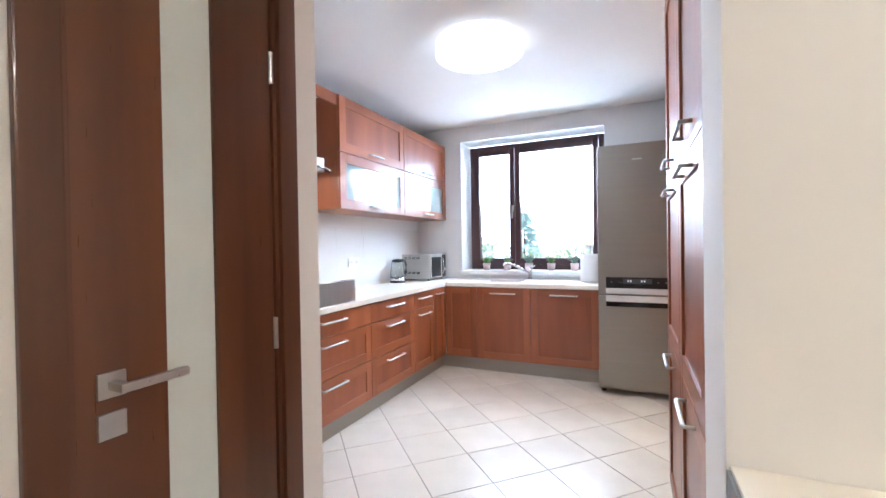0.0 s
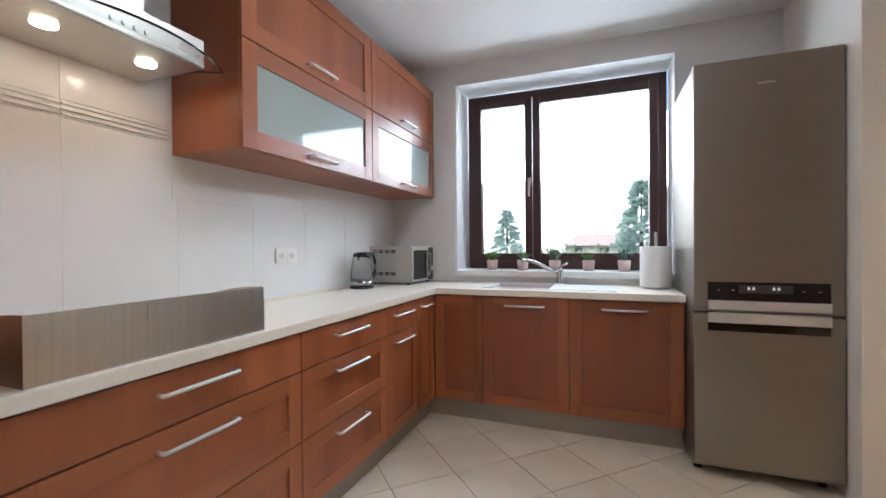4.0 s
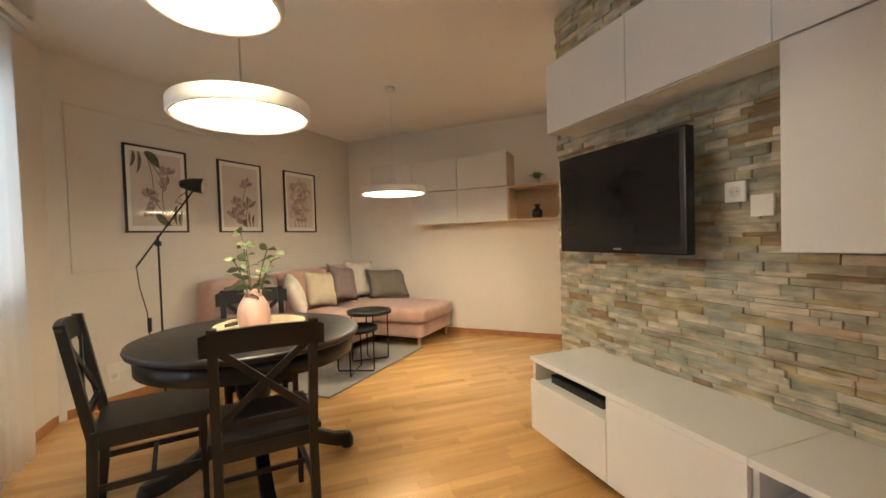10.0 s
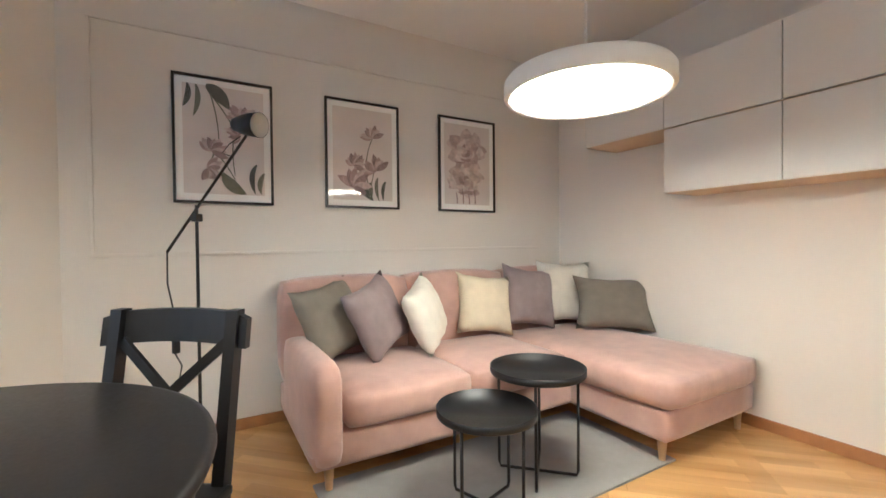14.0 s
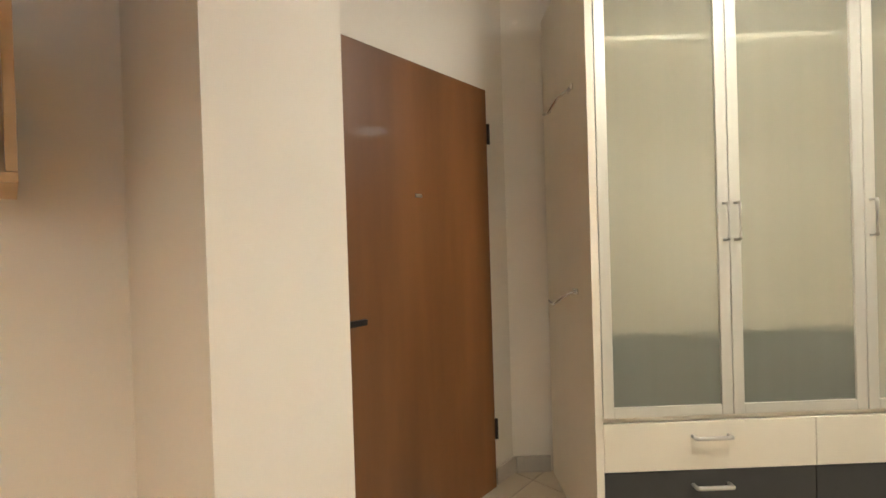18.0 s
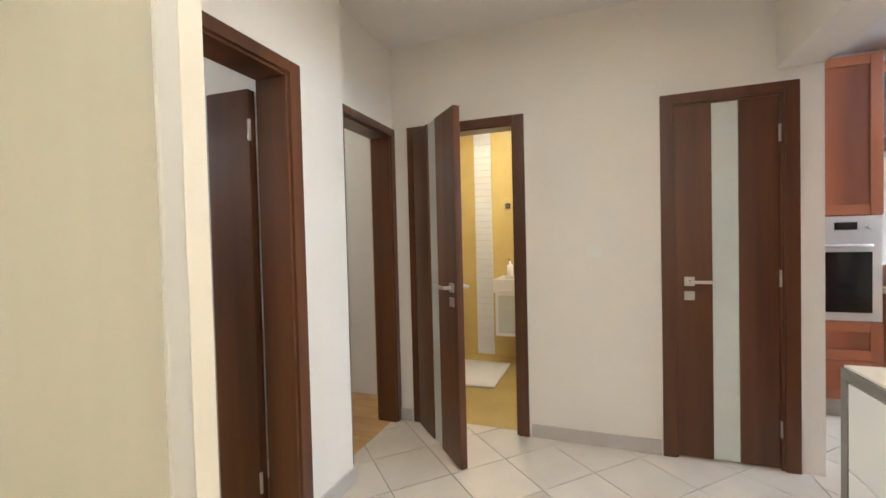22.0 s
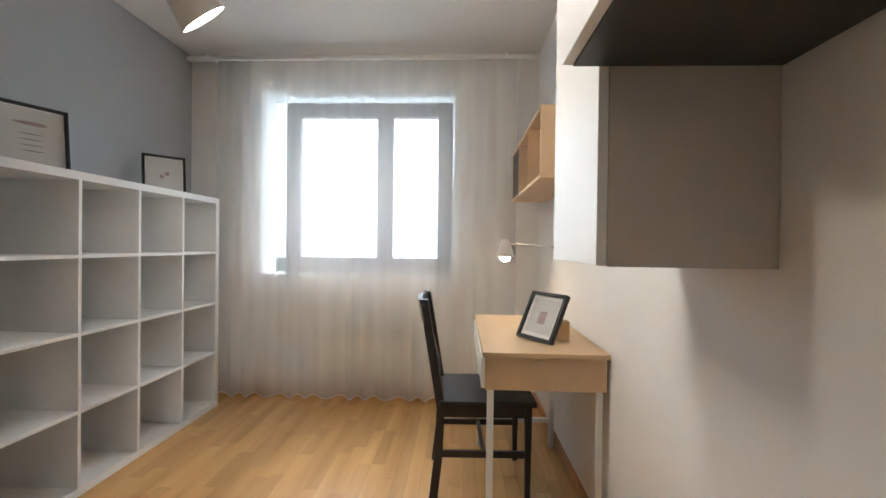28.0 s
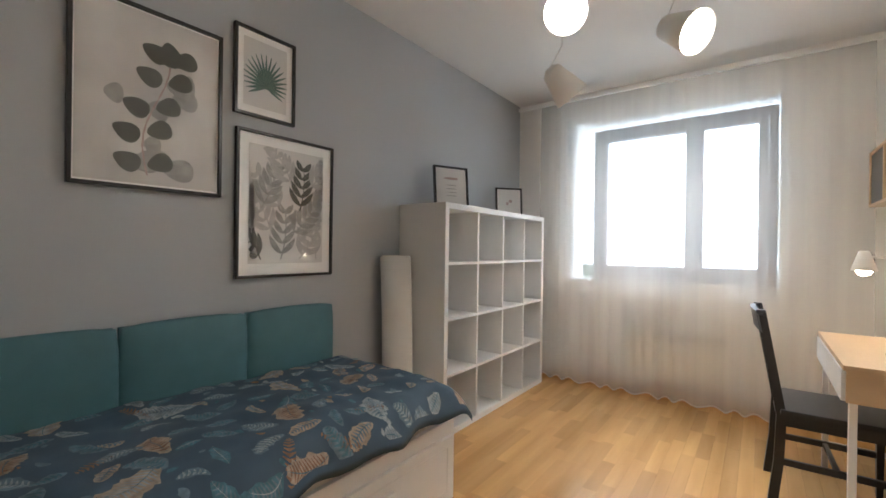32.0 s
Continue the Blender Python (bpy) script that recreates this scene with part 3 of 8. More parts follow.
# entrance door
ent = tagged(new("door_4"), "closed plain brown wooden entrance door with black hinges", "door", "", "structure")
ent.matrix_basis = DIAG
box("leaf", ent, ENTRY, (0.185, 3.745, 0.006), (0.225, 4.645, 2.00), 0.004)
for z in (0.30, 1.78):
    rod("hinge", ent, BLACK_METAL, (0.230, 4.650, z - 0.05), (0.230, 4.650, z + 0.05), 0.008)
hp = box("handle_plate", ent, BLACK_METAL, (0.2255, 3.752, 0.82), (0.236, 3.792, 1.045), 0.004, "black handle plate")
rod("neck", hp, BLACK_METAL, (0.236, 3.772, 0.965), (0.275, 3.772, 0.965), 0.009)
box("lever", hp, BLACK_METAL, (0.266, 3.752, 0.954), (0.284, 3.850, 0.976), 0.005)
box("lock", hp, BLACK_METAL, (0.236, 3.759, 0.855), (0.246, 3.785, 0.900), 0.004)
box("number_plate", ent, NICKEL, (0.2252, 4.15, 1.435), (0.229, 4.185, 1.449), 0.001)


# ---- skirting ----
def skirting(name, mat, runs, height, m=None, thick=0.014):
    bm = bmesh.new()
    for lo, hi in runs:
        add_box(bm, (min(lo[0], hi[0]), min(lo[1], hi[1]), 0), (max(lo[0], hi[0]), max(lo[1], hi[1]), height), 0.003)
    ob = part(name, bm, mat)
    if m:
        ob.matrix_basis = m
    return tagged(ob, "low skirting along the walls", "skirting", "", "structure")


TILE_SKIRT = material("skirting_tile", (0.50, 0.46, 0.42), 0.3, vary=0.05)
skirting("baseboard", SKIRT, [((0.0, 0.0), (3.35, 0.014)), ((0.0, 0.014), (0.014, 3.205))], 0.065, DIAG)
skirting("baseboard", SKIRT, [((0.73, 4.106), (1.75, 4.12)), ((2.86, 4.106), (4.40, 4.12)), ((0.73, 3.41), (0.744, 4.10))], 0.065)
skirting("baseboard", SKIRT, [((0.24, -5.97), (0.254, -1.62)), ((2.896, -5.97), (2.91, -1.72)), ((0.26, -5.98), (2.89, -5.966)), ((-0.034, -3.46), (-0.02, -1.72))], 0.065)
skirting("baseboard", TILE_SKIRT, [((-0.742, -0.63), (-0.730, 0.105)), ((0.046, -1.45), (0.39, -1.438)), ((0.034, -1.55), (0.046, -1.44)), ((-0.742, -1.55), (-0.73, -1.46))], 0.085)
skirting("baseboard", TILE_SKIRT, [((0.20, 4.67), (0.214, 4.85)), ((0.0, 3.50), (0.70, 3.514))], 0.085, DIAG)
skirting("baseboard", TILE_SKIRT, [((3.085, -1.55), (3.27, -1.536))], 0.085)
skirting("baseboard", SKIRT, [((0.51, 3.388), (0.742, 3.40))], 0.065)

# ---- kitchen ----
KGLASS = material("satin_cabinet_glass", (0.33, 0.37, 0.34), 0.09, vary=0.04, scale=3, coat=0.4)


def bar_handle(parent, a, b, out, r=0.006):
    """A flat steel bow handle from a to b, standing off along out."""
    a, b, o = Vector(a), Vector(b), Vector(out)
    d = (b - a).normalized()
    bm = bmesh.new()
    for p in (a, b):
        add_rod(bm, p, p + o, r, r, 8)
    add_tube(bm, [a + o * 0.92, a + o + d * 0.012, b + o - d * 0.012, b + o * 0.92], r * 1.15, 8)
    return part("handle", bm, STEEL, parent, "brushed steel bow handle", smooth=True)


def front_panel(name, parent, mat, axis, at, out, s0, s1, z0, z1, frame=0.065, glazed=False, flat=False, gap=0.003):
    """A framed cabinet front: a slab with a raised border and a recessed field, on the plane axis = at, facing out."""
    t = 0.019

    def bx(n, p, m, u0, u1, b, c, y0, y1, bev):
        lo, hi = sorted((at + out * y0, at + out * y1))
        if axis == "x":
            return box(n, p, m, (lo, u0, b), (hi, u1, c), bev)
        return box(n, p, m, (u0, lo, b), (u1, hi, c), bev)

    s0, s1, z0, z1 = s0 + gap, s1 - gap, z0 + gap, z1 - gap
    if flat:
        return bx(name, parent, mat, s0, s1, z0, z1, 0, t, 0.002)
    d = bx(name, parent, mat, s0, s0 + frame, z0, z1, 0, t, 0.002)
    bx("border", d, mat, s1 - frame, s1, z0, z1, 0, t, 0.002)
    bx("border", d, CHERRY_SIDE if mat is CHERRY else mat, s0 + frame, s1 - frame, z0, z0 + frame, 0, t - 0.0005, 0.002)
    bx("border", d, CHERRY_SIDE if mat is CHERRY else mat, s0 + frame, s1 - frame, z1 - frame, z1, 0, t - 0.0005, 0.002)
    bx("pane" if glazed else "field", d, KGLASS if glazed else (CHERRY_SHADED if mat is CHERRY else mat), s0 + frame - 0.004, s1 - frame + 0.004, z0 + frame - 0.004, z1 - frame + 0.004, 0.003, 0.010, 0)
    return d


def base_unit(label, axis, at, out, back, s0, s1, rows, handles=True):
    """A base cabinet; rows are (bottom, top, flat) fronts."""
    u = thing("base_cabinet", Matrix(), label, "kitchen cabinet", "cherry base cabinets")
    lo, hi = sorted((at - out * 0.001, back))
    z0, z1 = 0.13, 0.845
    if axis == "x":
        box("body", u, CHERRY, (lo, s0 + 0.001, z0), (hi, s1 - 0.001, z1), 0)
    else:
        box("body", u, CHERRY, (s0 + 0.001, lo, z0), (s1 - 0.001, hi, z1), 0)
    for b, t, flat in rows:
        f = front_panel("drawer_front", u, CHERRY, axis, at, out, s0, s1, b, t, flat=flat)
        if not handles:
            continue
        c, w, zz = (s0 + s1) / 2, min(0.12, (s1 - s0) * 0.28), t - 0.055
        if axis == "x":
            bar_handle(f, (at + out * 0.018, c - w, zz), (at + out * 0.018, c + w, zz), (out * 0.03, 0, 0))
        else:
            bar_handle(f, (c - w, at + out * 0.018, zz), (c + w, at + out * 0.018, zz), (0, out * 0.03, 0))
    return u


FX, FY = -1.60, 3.74  # cabinet carcass fronts
three = [(0.69, 0.84, True), (0.42, 0.69, False), (0.135, 0.42, False)]
base_unit("cherry three-drawer base cabinet under the white worktop", "x", FX, 1, -2.155, 1.51, 2.38, three)
base_unit("cherry three-drawer base cabinet under the white worktop", "x", FX, 1, -2.155, 2.38, 3.05, three)
base_unit("narrow cherry base cabinet with drawer and door", "x", FX, 1, -2.155, 3.05, 3.44, [(0.69, 0.84, True), (0.135, 0.69, False)])
base_unit("slim cherry corner cabinet front", "x", FX, 1, -2.155, 3.44, 3.718, [(0.135, 0.84, False)])
base_unit("cherry corner filler cabinet beside the sink unit", "y", FY, -1, 4.23, -1.578, -1.24, [(0.135, 0.84, False)], False)
base_unit("cherry sink base cabinet with one door", "y", FY, -1, 4.23, -1.24, -0.70, [(0.135, 0.84, False)])
base_unit("cherry base cabinet beside the fridge", "y", FY, -1, 4.23, -0.70, -0.085, [(0.135, 0.84, False)])
pl = thing("plinth", Matrix(), "brushed aluminium kitchen plinth under the base cabinets", "plinth")
box("board", pl, PLINTH, (-1.66, 1.122, 0.0), (-1.645, 3.80, 0.13), 0.001)
box("board", pl, PLINTH, (-1.645, 3.785, 0.0), (-0.085, 3.80, 0.13), 0.001)
wt = thing("worktop", Matrix(), "cream L-shaped kitchen worktop with inset steel sink", "worktop")
bm = bmesh.new()
add_box(bm, (-2.16, 1.512, 0.845), (-1.565, 3.705, 0.883), 0.006)
part("left_run", bm, COUNTER, wt)
bm = bmesh.new()
for lo, hi in (((-2.16, 3.7055, 0.845), (-1.23, 4.236, 0.883)), ((-0.83, 3.7055, 0.845), (-0.082, 4.236, 0.883)), ((-1.23, 3.7055, 0.845), (-0.83, 3.82, 0.883)), ((-1.23, 4.15, 0.845), (-0.83, 4.236, 0.883))):
    add_box(bm, lo, hi, 0.0)
part("window_run", bm, COUNTER, wt)
box("upstand", wt, COUNTER, (-2.159, 1.52, 0.884), (-2.147, 4.225, 0.90), 0.001)

INOX = material("polished_inox", (0.72, 0.72, 0.71), 0.34, 0.45, vary=0.04, scale=9)
sink = thing("kitchen_sink", pose(-1.03, 3.985, 0.883), "round-cornered steel sink set into the worktop", "sink")
bm = bmesh.new()
for lo, hi in (((-0.235, -0.19, 0.0), (0.60, -0.165, 0.006)), ((-0.235, 0.165, 0.0), (0.60, 0.19, 0.006)), ((-0.235, -0.165, 0.0), (-0.20, 0.165, 0.006)), ((0.20, -0.165, 0.0), (0.60, 0.165, 0.005))):
    add_box(bm, lo, hi, 0.002)
part("rim", bm, INOX, sink)
bm = bmesh.new()
for lo, hi in (((-0.198, -0.163, -0.16), (0.198, 0.163, -0.155)), ((-0.2, -0.165, -0.16), (-0.195, 0.165, 0.0)), ((0.195, -0.165, -0.16), (0.2, 0.165, 0.0)), ((-0.195, -0.165, -0.16), (0.195, -0.16, 0.0)), ((-0.195, 0.16, -0.16), (0.195, 0.165, 0.0))):
    add_box(bm, lo, hi, 0.0)
part("bowl", bm, INOX, sink)
lathe("drain", sink, CHROME, [(0.04, -0.154), (0.04, -0.150), (0.02, -0.151)], 20)
tap = thing("kitchen_tap", pose(-0.80, 4.175, 0.888), "chrome single-lever kitchen tap with a long spout", "tap")
lathe("base", tap, CHROME, [(0.028, 0), (0.028, 0.01), (0.024, 0.015), (0.024, 0.10), (0.018, 0.115)], 20)
tube("spout", tap, CHROME, [(0, 0, 0.075), (-0.05, -0.03, 0.095), (-0.15, -0.09, 0.155), (-0.20, -0.12, 0.172), (-0.235, -0.14, 0.172), (-0.245, -0.145, 0.150)], 0.013)
tube("lever", tap, CHROME, [(0, 0, 0.11), (0.01, -0.01, 0.13), (0.06, -0.05, 0.15)], 0.008)

# tall oven unit
ov = thing("oven_tower", Matrix(), "tall cherry unit with a built-in steel oven", "oven unit")
box("body", ov, CHERRY, (-2.155, 1.122, 0.13), (FX, 1.508, 2.40), 0)
front_panel("door", ov, CHERRY, "x", FX, 1, 1.122, 1.508, 1.36, 2.40)
front_panel("drawer_front", ov, CHERRY, "x", FX, 1, 1.122, 1.508, 0.135, 0.40)
front_panel("drawer_front", ov, CHERRY, "x", FX, 1, 1.122, 1.508, 0.40, 0.66)
o = box("oven", ov, STEEL, (FX, 1.13, 0.665), (FX + 0.022, 1.498, 1.355), 0.003, "steel built-in oven")
box("door_glass", o, SCREEN, (FX + 0.0225, 1.16, 0.72), (FX + 0.028, 1.445, 1.12), 0.002, "black oven glass")
bar_handle(o, (FX + 0.022, 1.18, 1.16), (FX + 0.022, 1.43, 1.16), (0.04, 0, 0), 0.009)
for y in (1.19, 1.43):
    rod("knob", o, STEEL, (FX + 0.022, y, 1.29), (FX + 0.045, y, 1.29), 0.02)
box("display", o, SCREEN, (FX + 0.0225, 1.25, 1.265), (FX + 0.025, 1.37, 1.315), 0)

# hanging cabinets
for y0, y1 in ((2.297, 3.255), (3.255, 4.21)):
    u = thing("wall_cabinet", Matrix(), "cherry wall cabinet with flap door above frosted glass flap", "kitchen cabinet", "cherry wall cabinets")
    for n, lo, hi in (("side", (-2.158, y0 + 0.001, 1.55), (-1.795, y0 + 0.019, 2.40)), ("side", (-2.158, y1 - 0.019, 1.55), (-1.795, y1 - 0.001, 2.40)), ("bottom", (-2.158, y0 + 0.0195, 1.55), (-1.795, y1 - 0.0195, 1.568)), ("shelf", (-2.14, y0 + 0.0195, 1.966), (-1.797, y1 - 0.0195, 1.984)), ("top", (-2.158, y0 + 0.0195, 2.382), (-1.795, y1 - 0.0195, 2.40)), ("back", (-2.158, y0 + 0.0195, 1.5685), (-2.15, y1 - 0.0195, 2.3815))):
        box(n, u, CHERRY, lo, hi, 0.001)
    for z0, z1, gl in ((1.55, 1.975, True), (1.975, 2.40, False)):
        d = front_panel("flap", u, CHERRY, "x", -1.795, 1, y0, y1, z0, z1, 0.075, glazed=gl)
        c = (y0 + y1) / 2
        bar_handle(d, (-1.777, c - 0.1, z0 + 0.04), (-1.777, c + 0.1, z0 + 0.04), (0.028, 0, 0))
for y, w, h in ((2.50, 0.20, 0.22), (2.72, 0.10, 0.16), (3.45, 0.18, 0.2), (3.80, 0.2, 0.12)):
    b = box("food_box", None, PAPER, (-2.10, y, 1.569), (-2.0, y + w, 1.569 + h), 0.004)
    tagged(b, "pale box standing behind the frosted glass", "box")

hood = thing("cooker_hood", pose(-2.155, 1.92, 0), "steel chimney cooker hood with a curved glass canopy", "cooker hood")
box("chimney", hood, STEEL, (0.0, -0.11, 1.90), (0.24, 0.11, 2.595), 0.003)
box("motor_box", hood, STEEL, (0.0, -0.25, 1.80), (0.34, 0.25, 1.90), 0.006)
bm = bmesh.new()
n = 10
for k in range(n):
    a0, a1 = -0.30 + 0.6 * k / n, -0.30 + 0.6 * (k + 1) / n
    f = lambda a: 0.47 - 0.10 * (a / 0.30) ** 2
    vs = [bm.verts.new(p) for p in ((0.02, a0, 1.86), (0.02, a1, 1.86), (f(a1), a1, 1.80), (f(a0), a0, 1.80))]
    bm.faces.new(vs)
bmesh.ops.remove_doubles(bm, verts=bm.verts, dist=1e-4)
bmesh.ops.solidify(bm, geom=bm.faces[:], thickness=0.008)
part("canopy", bm, glass("hood_glass", (0.75, 0.8, 0.78), 0.02, True), hood, "curved glass canopy")
for k in range(4):
    rod("button", hood, NICKEL, (0.34, -0.05 + 0.033 * k, 1.84), (0.346, -0.05 + 0.033 * k, 1.84), 0.007)
for y in (-0.14, 0.14):
    rod("spotlight", hood, glow("hood_light", (1.0, 0.82, 0.58), 45.0), (0.2, y, 1.796), (0.2, y, 1.7995), 0.03, seg=20)

# tall cherry cupboards by the entry
va = box("valance", None, CHERRY_SIDE, (-1.815, 1.509, 2.32), (-1.796, 2.296, 2.40), 0.002)
tagged(va, "cherry valance board between the wall cabinets and the oven unit", "kitchen cabinet")
for y0, y1 in ((0.902, 1.50), (1.50, 2.09)):
    u = thing("larder_cupboard", Matrix(), "tall glossy cherry larder cupboard with steel handles", "kitchen cabinet", "cherry larder cupboards")
    box("body", u, CHERRY, (0.365, y0 + 0.001, 0.10), (0.82, y1 - 0.001, 2.40), 0)
    box("foot_board", u, PLINTH, (0.40, y0, 0), (0.415, y1, 0.10), 0)
    for z0, z1, hz in ((0.10, 0.80, 0.755), (0.80, 1.53, 1.47), (1.53, 2.40, 1.59)):
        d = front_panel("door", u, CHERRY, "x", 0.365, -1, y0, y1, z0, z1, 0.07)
        c = (y0 + y1) / 2
        bar_handle(d, (0.346, c - 0.11, hz), (0.346, c + 0.11, hz), (-0.03, 0, 0))

# fridge
fr = thing("fridge_freezer", pose(-0.078, 3.51, 0), "tall dark inox fridge freezer with a recessed control panel", "fridge")
box("body", fr, FRIDGE, (0.002, 0.055, 0.03), (0.599, 0.70, 2.06), 0.006)
box("upper_door", fr, FRIDGE, (0, 0, 0.828), (0.601, 0.052, 2.064), 0.008)
box("lower_door", fr, FRIDGE, (0, 0, 0.06), (0.601, 0.052, 0.820), 0.008)
box("control_panel", fr, PLASTIC_BLACK, (0.06, -0.006, 0.888), (0.545, 0.002, 0.978), 0.005, "black glass control panel")
box("handle", fr, INOX, (0.06, -0.020, 0.843), (0.545, -0.002, 0.886), 0.004, "pale steel grip bar")
box("handle", fr, INOX, (0.06, -0.020, 0.778), (0.545, -0.002, 0.828), 0.004, "pale steel grip bar")
box("grip_recess", fr, SCREEN, (0.06, -0.004, 0.735), (0.545, 0.002, 0.777), 0.012, "dark grip recess")
box("name_plate", fr, NICKEL, (0.27, -0.002, 1.93), (0.34, 0.001, 1.94), 0)
box("display_field", fr, CHARCOAL, (0.19, -0.0068, 0.925), (0.405, -0.006, 0.966), 0)
for x in (0.225, 0.245, 0.325, 0.345):
    box("display", fr, glow("fridge_display", (0.8, 0.9, 1.0), 0.25), (x, -0.0074, 0.941), (x + 0.010, -0.0068, 0.955), 0)
for x in (0.10, 0.16, 0.44, 0.50):
    box("touch_mark", fr, NICKEL, (x, -0.0068, 0.937), (x + 0.012, -0.006, 0.940), 0)
for x in (0.03, 0.55):
    rod("foot", fr, PLASTIC_BLACK, (x, 0.1, 0), (x, 0.1, 0.035), 0.02)

# ceiling lamp
cl = thing("ceiling_lamp", pose(-0.72, 2.42, HIGH), "flush round white ceiling lamp, lit", "ceiling lamp")
lathe("ring", cl, glow("opal_ring", (0.95, 0.97, 1.0), 0.7), [(0.255, 0), (0.285, -0.005), (0.285, -0.085), (0.278, -0.09), (0.262, -0.088), (0.262, -0.02)], 48)
lathe("diffuser", cl, LED_COOL, [(0.0, -0.094), (0.20, -0.094), (0.258, -0.088), (0.26, -0.03)], 48, "glowing opal diffuser")

# ---- living room ----
def pendant(x, y, z, r, label):
    p = thing("pendant_lamp", pose(x, y, z), label, "pendant lamp", "round pendant lamps")
    lathe("shade", p, LAMP_WHITE, [(0.02, 0.072), (r - 0.03, 0.072), (r - 0.008, 0.068), (r, 0.058), (r, 0.006), (r - 0.006, 0.0), (r - 0.022, 0.004), (r - 0.022, 0.045), (0.03, 0.055)], 56, "white drum shade")
    lathe("diffuser", p, LED, [(0.0, 0.010), (r - 0.024, 0.010), (r - 0.024, 0.03), (0.0, 0.03)], 56, "glowing opal disc")
    lathe("hub", p, LAMP_WHITE, [(0.03, 0.072), (0.03, 0.12), (0.012, 0.15)], 20)
    rod("cord", p, LAMP_WHITE, (0, 0, 0.15), (0, 0, HIGH - z - 0.02), 0.0045, seg=8)
    lathe("ceiling_cup", p, LAMP_WHITE, [(0.05, HIGH - z - 0.03), (0.05, HIGH - z - 0.002), (0.01, HIGH - z - 0.001)], 24)


pendant(2.219, 2.752, 1.938, 0.198, "small white disc pendant lamp, lit, over the table")
pendant(2.794, 2.738, 1.757, 0.285, "large white disc pendant lamp, lit, over the table")
pendant(4.556, 1.644, 1.622, 0.297, "large white disc pendant lamp, lit, by the sofa")

# dining table
tb = thing("dining_table", pose(3.19, 2.77, 0), "round black stained pedestal dining table", "table")
lathe("tabletop", tb, BLACK_STAIN, [(0.0, 0.715), (0.52, 0.715), (0.548, 0.722), (0.553, 0.735), (0.548, 0.748), (0.535, 0.752), (0.0, 0.752)], 72)
lathe("apron", tb, BLACK_STAIN, [(0.505, 0.63), (0.515, 0.632), (0.515, 0.715), (0.505, 0.715)], 72)
box("leaf_joint", tb, BLACK, (-0.0015, -0.54, 0.7515), (0.0015, 0.54, 0.7524), 0)
lathe("column", tb, BLACK_STAIN, [(0.11, 0.16), (0.12, 0.20), (0.12, 0.26), (0.075, 0.31), (0.06, 0.36), (0.085, 0.43), (0.09, 0.50), (0.06, 0.57), (0.10, 0.62), (0.16, 0.63), (0.16, 0.70)], 32)
for k in range(4):
    a = radians(10 + 90 * k)
    c, s = math.cos(a), math.sin(a)
    bm = bmesh.new()
    prof = [(0.08, 0.235, 0.05), (0.18, 0.20, 0.045), (0.30, 0.12, 0.040), (0.42, 0.065, 0.036), (0.50, 0.05, 0.036)]
    last = None
    for d, z, h in prof:
        ring = [bm.verts.new((d * c - w * s, d * s + w * c, z + q)) for w, q in ((-0.03, -h), (0.03, -h), (0.03, h), (-0.03, h))]
        if last:
            for i in range(4):
                bm.faces.new((last[i], last[(i + 1) % 4], ring[(i + 1) % 4], ring[i]))
        else:
            bm.faces.new(ring)
        last = ring
    bm.faces.new(last)
    bmesh.ops.bevel(bm, geom=bm.edges[:], offset=0.006, segments=2, affect="EDGES")
    part("foot", bm, BLACK_STAIN, tb)
    lathe("pad", tb, BLACK_STAIN, [(0.03, 0.0), (0.036, 0.01), (0.036, 0.05), (0.02, 0.085)], 16, "", (0.49 * c, 0.49 * s, 0))


